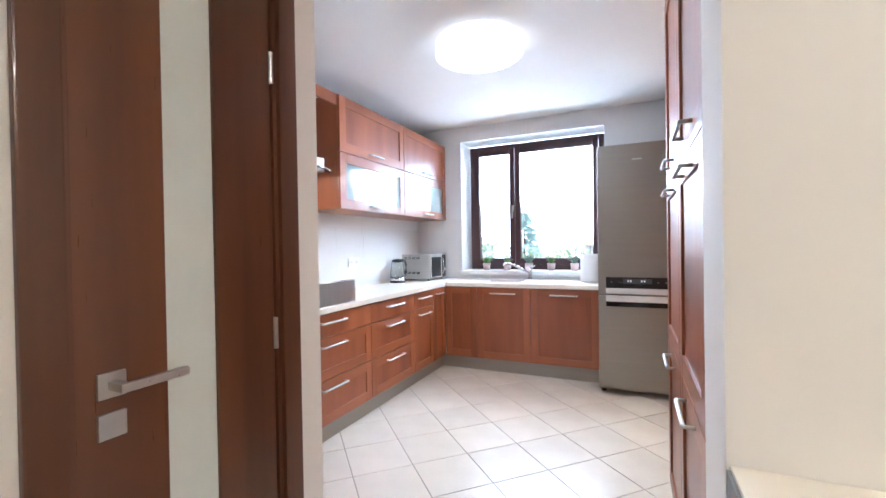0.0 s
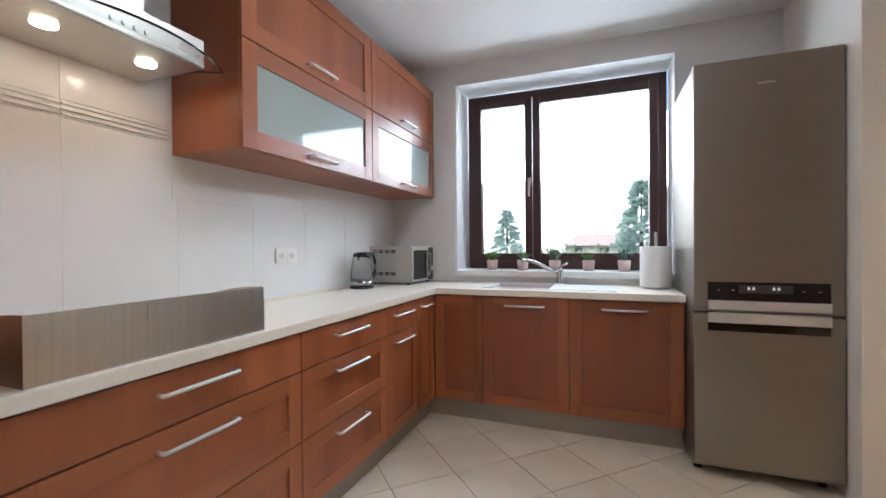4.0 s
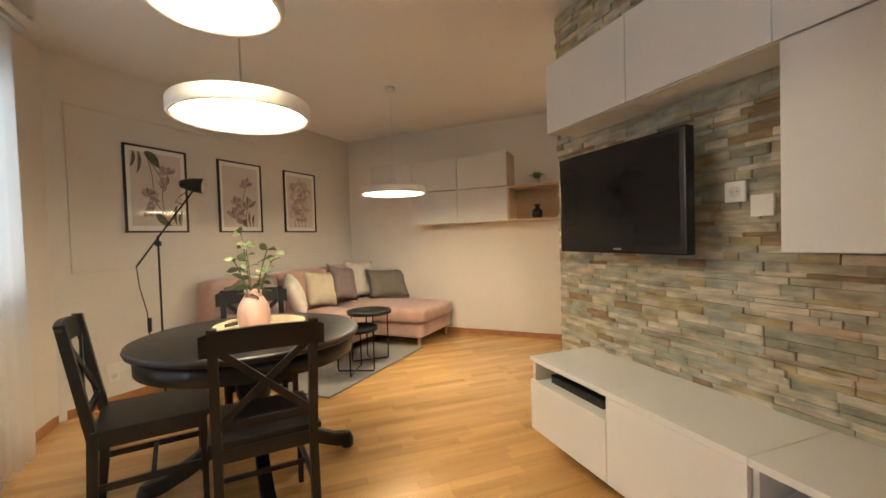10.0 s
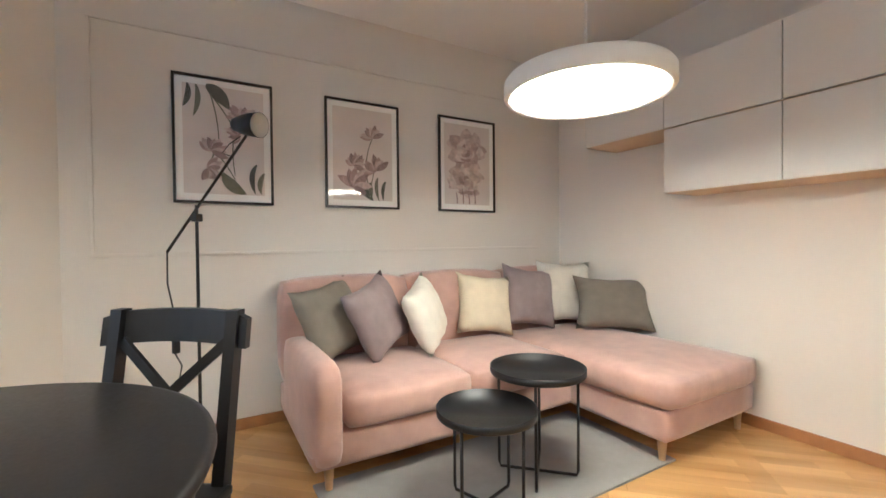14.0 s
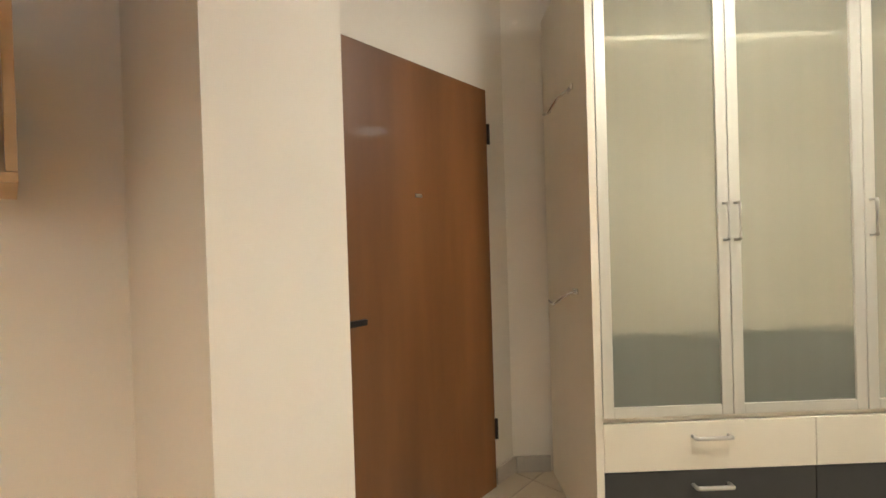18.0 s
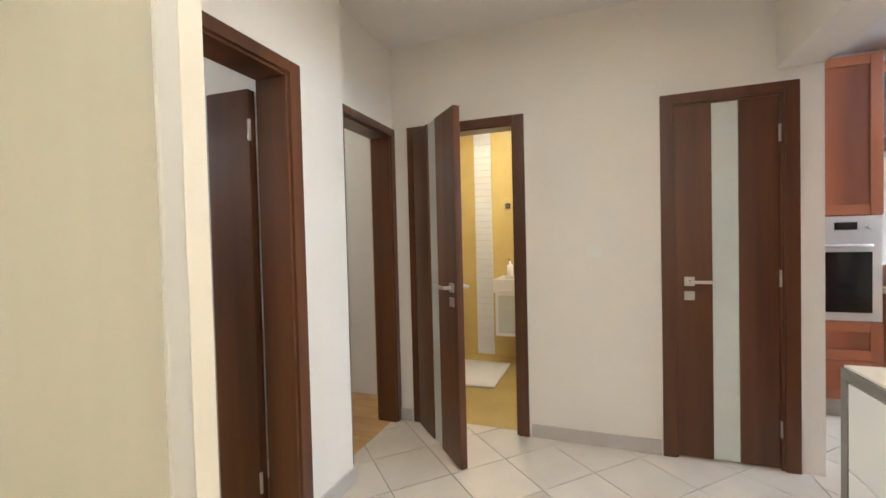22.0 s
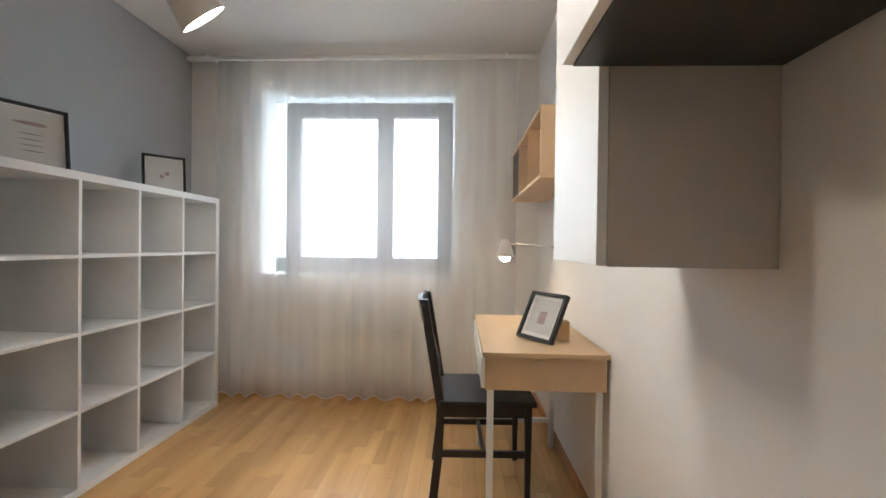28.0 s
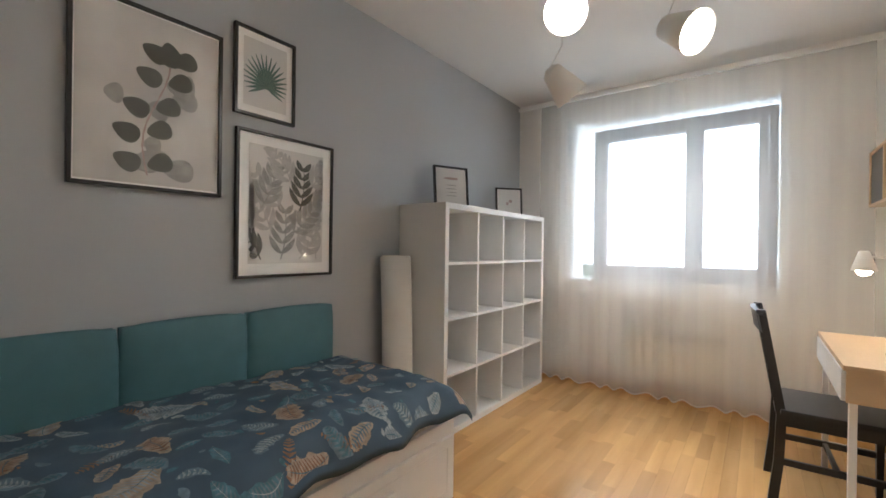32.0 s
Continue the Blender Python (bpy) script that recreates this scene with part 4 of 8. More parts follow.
def x_chair(m, label, name="dining_chair", group="black chairs"):
    """A black stained chair with a crossed back: faces its own +y, origin under the seat."""
    ch = thing(name, m, label, "chair", group)
    w, d = 0.178, 0.20
    lean = lambda z: -d - max(0, z - 0.42) * 0.17
    for s in (-1, 1):
        bm = bmesh.new()
        zs = [0, 0.2, 0.42, 0.6, 0.76, 0.91]
        last = None
        for z in zs:
            y = lean(z) - (0.03 * (1 - z / 0.42) ** 2 if z < 0.42 else 0)
            ring = [bm.verts.new((s * w + q * 0.017, y + e * 0.019, z)) for q, e in ((-1, -1), (1, -1), (1, 1), (-1, 1))]
            if last:
                for i in range(4):
                    bm.faces.new((last[i], last[(i + 1) % 4], ring[(i + 1) % 4], ring[i]))
            else:
                bm.faces.new(ring)
            last = ring
        bm.faces.new(last)
        part("back_leg", bm, BLACK_STAIN, ch)
        bm = bmesh.new()
        add_rod(bm, (s * w, d, 0), (s * w, d, 0.43), 0.016, 0.023, 4)
        bmesh.ops.rotate(bm, verts=bm.verts, cent=(s * w, d, 0), matrix=Matrix.Rotation(radians(45), 3, "Z"))
        part("front_leg", bm, BLACK_STAIN, ch)
        box("stretcher", ch, BLACK_STAIN, (s * w - 0.009, -d + 0.01, 0.19), (s * w + 0.009, d - 0.01, 0.22), 0.003)
        box("seat_rail", ch, BLACK_STAIN, (s * w - 0.011, -d + 0.01, 0.375), (s * w + 0.011, d - 0.01, 0.43), 0.002)
    box("seat_rail", ch, BLACK_STAIN, (-w + 0.013, d - 0.011, 0.375), (w - 0.013, d + 0.011, 0.43), 0.002)
    box("seat_rail", ch, BLACK_STAIN, (-w + 0.013, -d - 0.011, 0.375), (w - 0.013, -d + 0.011, 0.43), 0.002)
    box("stretcher", ch, BLACK_STAIN, (-w, -0.01, 0.196), (w, 0.01, 0.214), 0.003)
    bm = bmesh.new()
    add_box(bm, (-0.212, -0.205, 0.43), (0.212, 0.235, 0.455), 0.008)
    part("seat", bm, BLACK_STAIN, ch)
    bm = bmesh.new()
    n = 10
    rows = []
    for k in range(n + 1):
        x = -0.222 + 0.444 * k / n
        bow = 0.028 * (1 - (2 * k / n - 1) ** 2)
        up = 0.012 * (1 - (2 * k / n - 1) ** 2)
        rows.append([bm.verts.new((x, lean(z) - bow + t, z + up)) for t, z in ((-0.012, 0.805), (0.012, 0.805), (0.012, 0.898 - (0.012 if k in (0, n) else 0)), (-0.012, 0.898 - (0.012 if k in (0, n) else 0)))])
    for a, b in zip(rows, rows[1:]):
        for i in range(4):
            bm.faces.new((a[i], a[(i + 1) % 4], b[(i + 1) % 4], b[i]))
    bm.faces.new(rows[0])
    bm.faces.new(rows[-1])
    part("top_rail", bm, BLACK_STAIN, ch)
    box("lower_rail", ch, BLACK_STAIN, (-w + 0.015, lean(0.52) - 0.01, 0.505), (w - 0.015, lean(0.52) + 0.01, 0.54), 0.003)
    for s in (-1, 1):
        bm = bmesh.new()
        a, b = Vector((-s * (w - 0.02), lean(0.535), 0.535)), Vector((s * (w - 0.02), lean(0.82), 0.82))
        u = (b - a).normalized()
        side = u.cross(Vector((0, 1, 0))).normalized()
        off = Vector((0, 0.004 * s, 0))
        ring0 = [bm.verts.new(p) for p in (a + side * 0.014 + off - Vector((0, 0.006, 0)), a - side * 0.014 + off - Vector((0, 0.006, 0)), a - side * 0.014 + off + Vector((0, 0.006, 0)), a + side * 0.014 + off + Vector((0, 0.006, 0)))]
        ring1 = [bm.verts.new(v.co + (b - a)) for v in ring0]
        for i in range(4):
            bm.faces.new((ring0[i], ring0[(i + 1) % 4], ring1[(i + 1) % 4], ring1[i]))
        bm.faces.new(ring0)
        bm.faces.new(ring1)
        part("cross_slat", bm, BLACK_STAIN, ch)
    return ch


first = x_chair(pose(2.775, 2.705, 0, 0, 0, -82.5), "black wooden cross-back dining chair pushed to the table")
copy_thing(first, pose(3.112, 3.207, 0, 0, 0, 192.1))
copy_thing(first, pose(3.62, 2.77, 0, 0, 0, 99))

# tray and vase
TRAY = material("pale_tray_wood", (0.76, 0.65, 0.47), 0.4, vary=0.06, scale=7, stretch=(1, 0.15, 1))
tray = thing("serving_tray", pose(3.17, 2.725, 0.753, 0, 0, -45), "round cream lacquered tray with cut-out handles", "tray")
lathe("base", tray, TRAY, [(0.0, 0.0), (0.205, 0.0), (0.205, 0.008), (0.0, 0.008)], 56)
bm = bmesh.new()
seg = 72
for k in range(seg):
    a0, a1 = 2 * math.pi * k / seg, 2 * math.pi * (k + 1) / seg
    grip = any(abs((a0 + a1) / 2 - g) < 0.22 for g in (math.pi / 2, 3 * math.pi / 2))
    for z0, z1 in (((0.0, 0.012), (0.032, 0.045)) if grip else ((0.0, 0.045),)):
        vs = []
        for z in (z0, z1):
            for a in (a0, a1):
                for r in (0.205, 0.213):
                    rr = r + 0.012 * z / 0.045
                    vs.append(bm.verts.new((rr * math.cos(a), rr * math.sin(a), z)))
        for f in ((0, 1, 3, 2), (4, 5, 7, 6), (0, 1, 5, 4), (2, 3, 7, 6), (0, 2, 6, 4), (1, 3, 7, 5)):
            bm.faces.new([vs[i] for i in f])
bmesh.ops.remove_doubles(bm, verts=bm.verts, dist=1e-5)
part("rim", bm, TRAY, tray, smooth=False)
vs_ = thing("vase", pose(3.19, 2.755, 0.762) @ Matrix.Scale(0.89, 4), "dusty pink ceramic vase on the tray", "vase")
lathe("body", vs_, VASE, [(0.0, 0.0), (0.052, 0.0), (0.072, 0.010), (0.086, 0.035), (0.092, 0.070), (0.091, 0.105), (0.082, 0.145), (0.064, 0.178), (0.052, 0.196), (0.0, 0.196)], 48)
lathe("neck", vs_, VASE, [(0.052, 0.1955), (0.0475, 0.208), (0.0465, 0.222), (0.050, 0.231), (0.049, 0.235), (0.045, 0.233), (0.041, 0.222), (0.041, 0.1975), (0.0, 0.1975)], 48)


def add_leaf(bm, base, tip, width, normal):
    base, tip = Vector(base), Vector(tip)
    d = tip - base
    side = d.cross(Vector(normal)).normalized()
    up = side.cross(d).normalized()
    left, right, mid = [], [], []
    for k, (t, w) in enumerate(((0.0, 0.06), (0.2, 0.72), (0.45, 1.0), (0.72, 0.78), (0.92, 0.3), (1.0, 0.03))):
        p = base + d * t + up * (0.12 * d.length * math.sin(t * 3.14))
        mid.append(bm.verts.new(p - up * 0.06 * width))
        left.append(bm.verts.new(p + side * w * width / 2 + up * 0.05 * width))
        right.append(bm.verts.new(p - side * w * width / 2 + up * 0.05 * width))
    for k in range(5):
        bm.faces.new((left[k], mid[k], mid[k + 1], left[k + 1]))
        bm.faces.new((mid[k], right[k], right[k + 1], mid[k + 1]))


sprig = thing("eucalyptus_sprigs", pose(3.19, 2.755, 0.96), "green eucalyptus sprigs standing in the pink vase", "plant")
rnd = random.Random(4)
for k in range(5):
    a = (0.3, 1.6, 2.6, 4.0, 5.4, 3.2, 6.1)[k]
    spread, high = (0.12, 0.04, 0.13, 0.10, 0.15, 0.08, 0.07)[k], (0.25, 0.31, 0.17, 0.22, 0.20, 0.11, 0.17)[k]
    pts = [Vector((spread * t ** 2.4 * math.cos(a) + 0.006 * math.cos(a), spread * t ** 2.4 * math.sin(a) + 0.006 * math.sin(a), -0.16 * (1 - t) if t < 0.35 else -0.104 + (high + 0.104) * ((t - 0.35) / 0.65))) for t in [i / 9 for i in range(10)]]
    tube("stem", sprig, STEM, pts, 0.0028, 6)
    for i in range(3, 10):
        for s in (-1, 1):
            if rnd.random() < 0.15 or i == 3:
                continue
            bm = bmesh.new()
            p = pts[i]
            b = a + s * (1.1 + rnd.uniform(-0.5, 0.5))
            ln = rnd.uniform(0.042, 0.060)
            add_leaf(bm, p, p + Vector((ln * math.cos(b), ln * math.sin(b), rnd.uniform(-0.01, 0.035))), ln * 0.74, (rnd.uniform(-1.0, 1.0), rnd.uniform(-1.0, 1.0), 0.7))
            part("leaf", bm, LEAF_PALE, sprig, smooth=True)

# sofa in the corner, local frame of the angled walls
sf = thing("corner_sofa", DIAG @ pose(0.04, 0.04, 0), "dusty pink velvet corner sofa with a chaise end", "sofa")
soft_box("base", sf, SOFA, (0.02, 0.05, 0.12), (2.36, 0.92, 0.28), 0.02)
soft_box("chaise_base", sf, SOFA, (0.02, 0.90, 0.12), (0.86, 1.52, 0.28), 0.02)
soft_box("chaise_seat", sf, SOFA, (0.02, 0.20, 0.27), (0.88, 1.55, 0.44), 0.05, puff=0.012)
soft_box("seat_cushion", sf, SOFA, (0.885, 0.20, 0.27), (1.55, 0.94, 0.44), 0.045, puff=0.012)
soft_box("seat_cushion", sf, SOFA, (1.555, 0.20, 0.27), (2.22, 0.94, 0.44), 0.045, puff=0.012)
for a, b in ((0.02, 0.80), (0.805, 1.58), (1.585, 2.36)):
    soft_box("back_cushion", sf, SOFA, (a, 0.0, 0.28), (b, 0.24, 0.885), 0.05, puff=0.015)
soft_box("armrest", sf, SOFA, (2.22, 0.18, 0.13), (2.37, 0.95, 0.58), 0.06, puff=0.008)
for x, y in ((0.08, 1.46), (0.80, 1.46), (2.28, 0.86), (2.28, 0.10), (0.08, 0.10)):
    rod("leg", sf, OAK, (x, y, 0.0), (x, y, 0.125), 0.014, 0.024, label="tapered oak leg")


def on_sofa(p, q, turn, lean, mat, size, label, tip=0, wide=1.0, high=1.0):
    m = DIAG @ pose(p, q, 0.448 + 0.3 * size * abs(math.sin(radians(tip))), 0, 0, turn) @ pose(0, 0, 0, lean, tip, 0) @ Matrix.Diagonal((wide, 1, high, 1))
    pillow("cushion", mat, m, size, 0.17, label, "sofa cushions")


on_sofa(2.09, 0.44, 32, 22, CUSHION_OLIVE, 0.44, "olive grey cushion leaning on the sofa back", 8)
on_sofa(1.83, 0.50, 38, 20, CUSHION_MAUVE, 0.43, "mauve grey cushion leaning on the sofa back", 16)
on_sofa(1.53, 0.50, 48, 20, CUSHION_WHITE, 0.41, "off-white cushion with fine folds on the sofa", 16)
on_sofa(1.12, 0.42, -10, 20, CUSHION_CREAM, 0.43, "cream linen cushion leaning on the sofa back", -7)
on_sofa(0.72, 0.42, -6, 18, CUSHION_MAUVE, 0.46, "mauve grey cushion in the sofa corner", -9)
on_sofa(0.33, 0.40, -14, 12, CUSHION_WHITE, 0.49, "off-white cushion behind the olive one", -3)
on_sofa(0.235, 0.77, -36, 26, CUSHION_OLIVE, 0.50, "olive grey cushion leaning in the corner", -2, 1.12, 0.82)

rug = tagged(solid("rug", RUG, [((0.0, 0.0, -0.002), (1.60, 0.70, 0.010))], kind=" ", bev=0.003), "flat grey woven rug under the coffee tables", "rug")
rug.matrix_basis = DIAG @ pose(0.775, 0.83, 0.004)


def coffee_table(x, y, r, h, turn, label):
    ct = thing("coffee_table", pose(x, y, 0.018, 0, 0, turn), label, "coffee table", "black nesting coffee tables")
    lathe("tray_top", ct, BLACK_METAL, [(0.0, h - 0.032), (r - 0.004, h - 0.032), (r, h - 0.028), (r, h), (r - 0.004, h), (r - 0.006, h - 0.024), (0.0, h - 0.024)], 48)
    for k in range(2):
        a = radians(45 + 90 * k)
        c, s, rr = math.cos(a), math.sin(a), r * 0.82
        tube("leg_frame", ct, BLACK_METAL, [(-rr * c, -rr * s, h - 0.03), (-rr * c, -rr * s, 0.03), (-rr * c * 0.96, -rr * s * 0.96, 0.008), (0, 0, 0.008 + 0.012 * k), (rr * c * 0.96, rr * s * 0.96, 0.008), (rr * c, rr * s, 0.03), (rr * c, rr * s, h - 0.03)], 0.007, 8)


coffee_table(4.61, 2.03, 0.205, 0.41, 20, "low round black metal tray table on the rug")
coffee_table(4.92, 1.84, 0.22, 0.50, 45, "taller round black metal tray table on the rug")

# prints on the picture wall
INK = material("print_ink_dark", (0.10, 0.10, 0.085), 0.8, vary=0.2, scale=30)
INK_PINK = material("print_ink_rose", (0.43, 0.315, 0.29), 0.8, vary=0.25, scale=30)
INK_GREY = material("print_ink_grey", (0.34, 0.33, 0.31), 0.8, vary=0.2, scale=30)
INK_GREEN = material("print_ink_green", (0.10, 0.17, 0.14), 0.8, vary=0.2, scale=30)
PRINT_ROSE = material("print_ground_rose", (0.72, 0.655, 0.615), 0.8, vary=0.08, scale=3)
PRINT_GREY = material("print_ground_grey", (0.60, 0.575, 0.55), 0.8, vary=0.15, scale=4)
MOUNT = material("picture_mount", (0.90, 0.885, 0.86), 0.7, vary=0.04, scale=3)


def clear_pane(name):
    """Thin picture glass: clear, with a mirror gloss that grows towards grazing angles."""
    m = bpy.data.materials.new(name)
    m.use_nodes = True
    nt = m.node_tree
    nt.nodes.remove(nt.nodes["Principled BSDF"])
    c, g, x = nt.nodes.new("ShaderNodeBsdfTransparent"), nt.nodes.new("ShaderNodeBsdfGlossy"), nt.nodes.new("ShaderNodeMixShader")
    lw, pw, sc = nt.nodes.new("ShaderNodeLayerWeight"), nt.nodes.new("ShaderNodeMath"), nt.nodes.new("ShaderNodeMath")
    g.inputs["Roughness"].default_value, lw.inputs["Blend"].default_value = 0.015, 0.5
    pw.operation, pw.inputs[1].default_value = "POWER", 5.0
    sc.operation, sc.inputs[1].default_value, sc.inputs[2].default_value = "MULTIPLY_ADD", 0.90, 0.045
    nt.links.new(lw.outputs["Facing"], pw.inputs[0])
    nt.links.new(pw.outputs[0], sc.inputs[0])
    nt.links.new(sc.outputs[0], x.inputs[0])
    nt.links.new(c.outputs[0], x.inputs[1])
    nt.links.new(g.outputs[0], x.inputs[2])
    nt.links.new(x.outputs[0], nt.nodes["Material Output"].inputs[0])
    return m


PICTURE_GLASS = clear_pane("picture_glass")


def picture(m, w, h, label, ground, motif, mount=0.05, depth=0.022):
    """A thin black frame with mount and print; lies in x-z, faces +y, origin at the lower middle."""
    pc = thing("picture", m, label, "picture", "framed prints")
    f = 0.014
    for n, lo, hi in (("frame", (-w / 2, 0, 0), (-w / 2 + f, depth, h)), ("frame", (w / 2 - f, 0, 0), (w / 2, depth, h)), ("frame", (-w / 2 + f, 0, 0), (w / 2 - f, depth, f)), ("frame", (-w / 2 + f, 0, h - f), (w / 2 - f, depth, h))):
        box(n, pc, BLACK, lo, hi, 0.002)
    box("mount", pc, MOUNT, (-w / 2 + f, 0.004, f), (w / 2 - f, 0.010, h - f), 0, "white mount behind glass")
    me = bpy.data.meshes.new("pane")
    me.from_pydata([(w / 2 - f, 0.0165, f), (-w / 2 + f, 0.0165, f), (-w / 2 + f, 0.0165, h - f), (w / 2 - f, 0.0165, h - f)], [], [(0, 1, 2, 3)])
    me.materials.append(PICTURE_GLASS)
    pane = tagged(new("pane", me), "clear glass pane")
    pane.parent, pane.visible_shadow = pc, False
    pr = box("print", pc, ground, (-w / 2 + mount, 0.0102, mount * 1.1), (w / 2 - mount, 0.0112, h - mount), 0, "printed sheet")
    motif(pr, w - 2 * mount, h - 2.1 * mount, mount * 1.1)
    return pc


def blot(parent, mat, shapes, y=0.0118, name="motif"):
    """Flat printed petals and leaves, each a part: ellipses (x, z, long, wide, angle)."""
    for i, (x, z, a, b, t) in enumerate(shapes):
        bm = bmesh.new()
        vs = []
        for k in range(16):
            c, s = math.cos(k * math.pi / 8), math.sin(k * math.pi / 8)
            s *= (1 - 0.35 * c)
            px, pz = a * c, b * s
            vs.append(bm.verts.new((x + px * math.cos(t) - pz * math.sin(t), y + i * 0.00002, z + px * math.sin(t) + pz * math.cos(t))))
        bm.faces.new(vs)
        part(name, bm, mat, parent)


def ink(parent, mat, curve, wide, level, name="leaf", leafy=True):
    """One printed blade or stem along a bent line of three points, (across, up) in metres."""
    (x0, z0), (x1, z1), (x2, z2) = curve
    bm = bmesh.new()
    n = 9
    left, right = [], []
    for k in range(n + 1):
        t = k / n
        x, z = (1 - t) ** 2 * x0 + 2 * t * (1 - t) * x1 + t * t * x2, (1 - t) ** 2 * z0 + 2 * t * (1 - t) * z1 + t * t * z2
        dx, dz = 2 * (1 - t) * (x1 - x0) + 2 * t * (x2 - x1), 2 * (1 - t) * (z1 - z0) + 2 * t * (z2 - z1)
        d = max(1e-6, math.hypot(dx, dz))
        w = wide / 2 * (max(0.04, math.sin(math.pi * min(1, 0.06 + 0.94 * t)) ** 0.8) if leafy else 1 - 0.3 * t)
        left.append(bm.verts.new((x - dz / d * w, level, z + dx / d * w)))
        right.append(bm.verts.new((x + dz / d * w, level, z - dx / d * w)))
    for k in range(n):
        bm.faces.new((left[k], right[k], right[k + 1], left[k + 1]))
    return part(name, bm, mat, parent)


INK_BLUSH = material("print_ink_blush", (0.56, 0.45, 0.42), 0.8, vary=0.2, scale=40)
INK_SHADE = material("print_ink_mauve", (0.31, 0.225, 0.215), 0.8, vary=0.25, scale=40)


def blossom(p, x, z, size, turn, r, level):
    """A dusky flower head: petals fanned about its stalk."""
    for j in range(9):
        a = turn + (j - 4) * 0.36 + r.uniform(-0.12, 0.12)
        ln = size * r.uniform(0.7, 1.1)
        mat = (INK_PINK, INK_BLUSH, INK_SHADE)[j % 3]
        bend = r.uniform(-0.35, 0.35)
        ink(p, mat, ((x, z), (x + 0.5 * ln * math.cos(a + bend), z + 0.5 * ln * math.sin(a + bend)), (x + ln * math.cos(a), z + ln * math.sin(a))), size * 0.42, level + 0.00003 * j, "petal")


def flower_print(stalks, leaves, heads, seed):
    """Stalks and leaves as three-point lines, heads as (across, up, size, turn), in parts of the sheet seen from the room."""
    def draw(p, w, h, z0):
        r = random.Random(seed)

        def at(q):
            return (0.5 - q[0]) * w, z0 + q[1] * h
        for k, (a, b, c, wd) in enumerate(leaves):
            ink(p, (INK, INK_OLIVE)[k % 2], (at(a), at(b), at(c)), wd, 0.0116 + 0.00003 * k)
        for k, (a, b, c) in enumerate(stalks):
            ink(p, INK_OLIVE, (at(a), at(b), at(c)), 0.008, 0.0122 + 0.00003 * k, "stem", False)
        for k, (u, v, size, turn) in enumerate(heads):
            x, z = at((u, v))
            blossom(p, x, z, size, radians(turn), r, 0.0126 + 0.0004 * k)
    return draw


INK_OLIVE = material("print_ink_olive", (0.15, 0.15, 0.11), 0.8, vary=0.2, scale=30)
FLOWERS_TALL = flower_print(
    [((0.33, 0.93), (0.44, 0.66), (0.42, 0.42)), ((0.38, 0.88), (0.56, 0.72), (0.62, 0.60)), ((0.62, 0.60), (0.57, 0.40), (0.62, 0.18)), ((0.66, 0.60), (0.70, 0.66), (0.72, 0.74)), ((0.42, 0.36), (0.52, 0.28), (0.62, 0.14)), ((0.36, 0.38), (0.33, 0.30), (0.30, 0.22))],
    [((0.06, 1.0), (0.10, 0.88), (0.0, 0.78), 0.030), ((0.16, 1.0), (0.22, 0.86), (0.12, 0.70), 0.028), ((0.28, 1.0), (0.44, 0.96), (0.56, 0.80), 0.075), ((0.46, 0.20), (0.56, 0.06), (0.76, 0.01), 0.065), ((0.90, 0.30), (0.78, 0.18), (0.88, 0.01), 0.030), ((1.0, 0.22), (0.90, 0.12), (0.96, 0.01), 0.030)],
    [(0.72, 0.74, 0.085, 80), (0.68, 0.58, 0.075, 20), (0.34, 0.40, 0.085, 120), (0.28, 0.23, 0.085, 210)], 1)
FLOWERS_LOW = flower_print(
    [((0.60, 0.10), (0.46, 0.42), (0.66, 0.70)), ((0.56, 0.12), (0.52, 0.26), (0.36, 0.40)), ((0.62, 0.12), (0.64, 0.26), (0.70, 0.36))],
    [((0.46, 0.16), (0.54, 0.08), (0.66, 0.0), 0.050), ((0.74, 0.26), (0.68, 0.14), (0.76, 0.0), 0.026), ((0.88, 0.22), (0.80, 0.14), (0.84, 0.0), 0.026), ((0.60, 0.20), (0.64, 0.10), (0.60, 0.0), 0.03)],
    [(0.66, 0.70, 0.085, 75), (0.34, 0.38, 0.085, 110), (0.72, 0.34, 0.105, 60), (0.34, 0.14, 0.13, 120)], 2)


ROSE_TONES = [material("print_rose_" + n, c, 0.8, vary=0.22, scale=28) for n, c in (("pale", (0.66, 0.58, 0.545)), ("mid", (0.58, 0.485, 0.455)), ("deep", (0.49, 0.385, 0.36)), ("shade", (0.36, 0.265, 0.25)))]


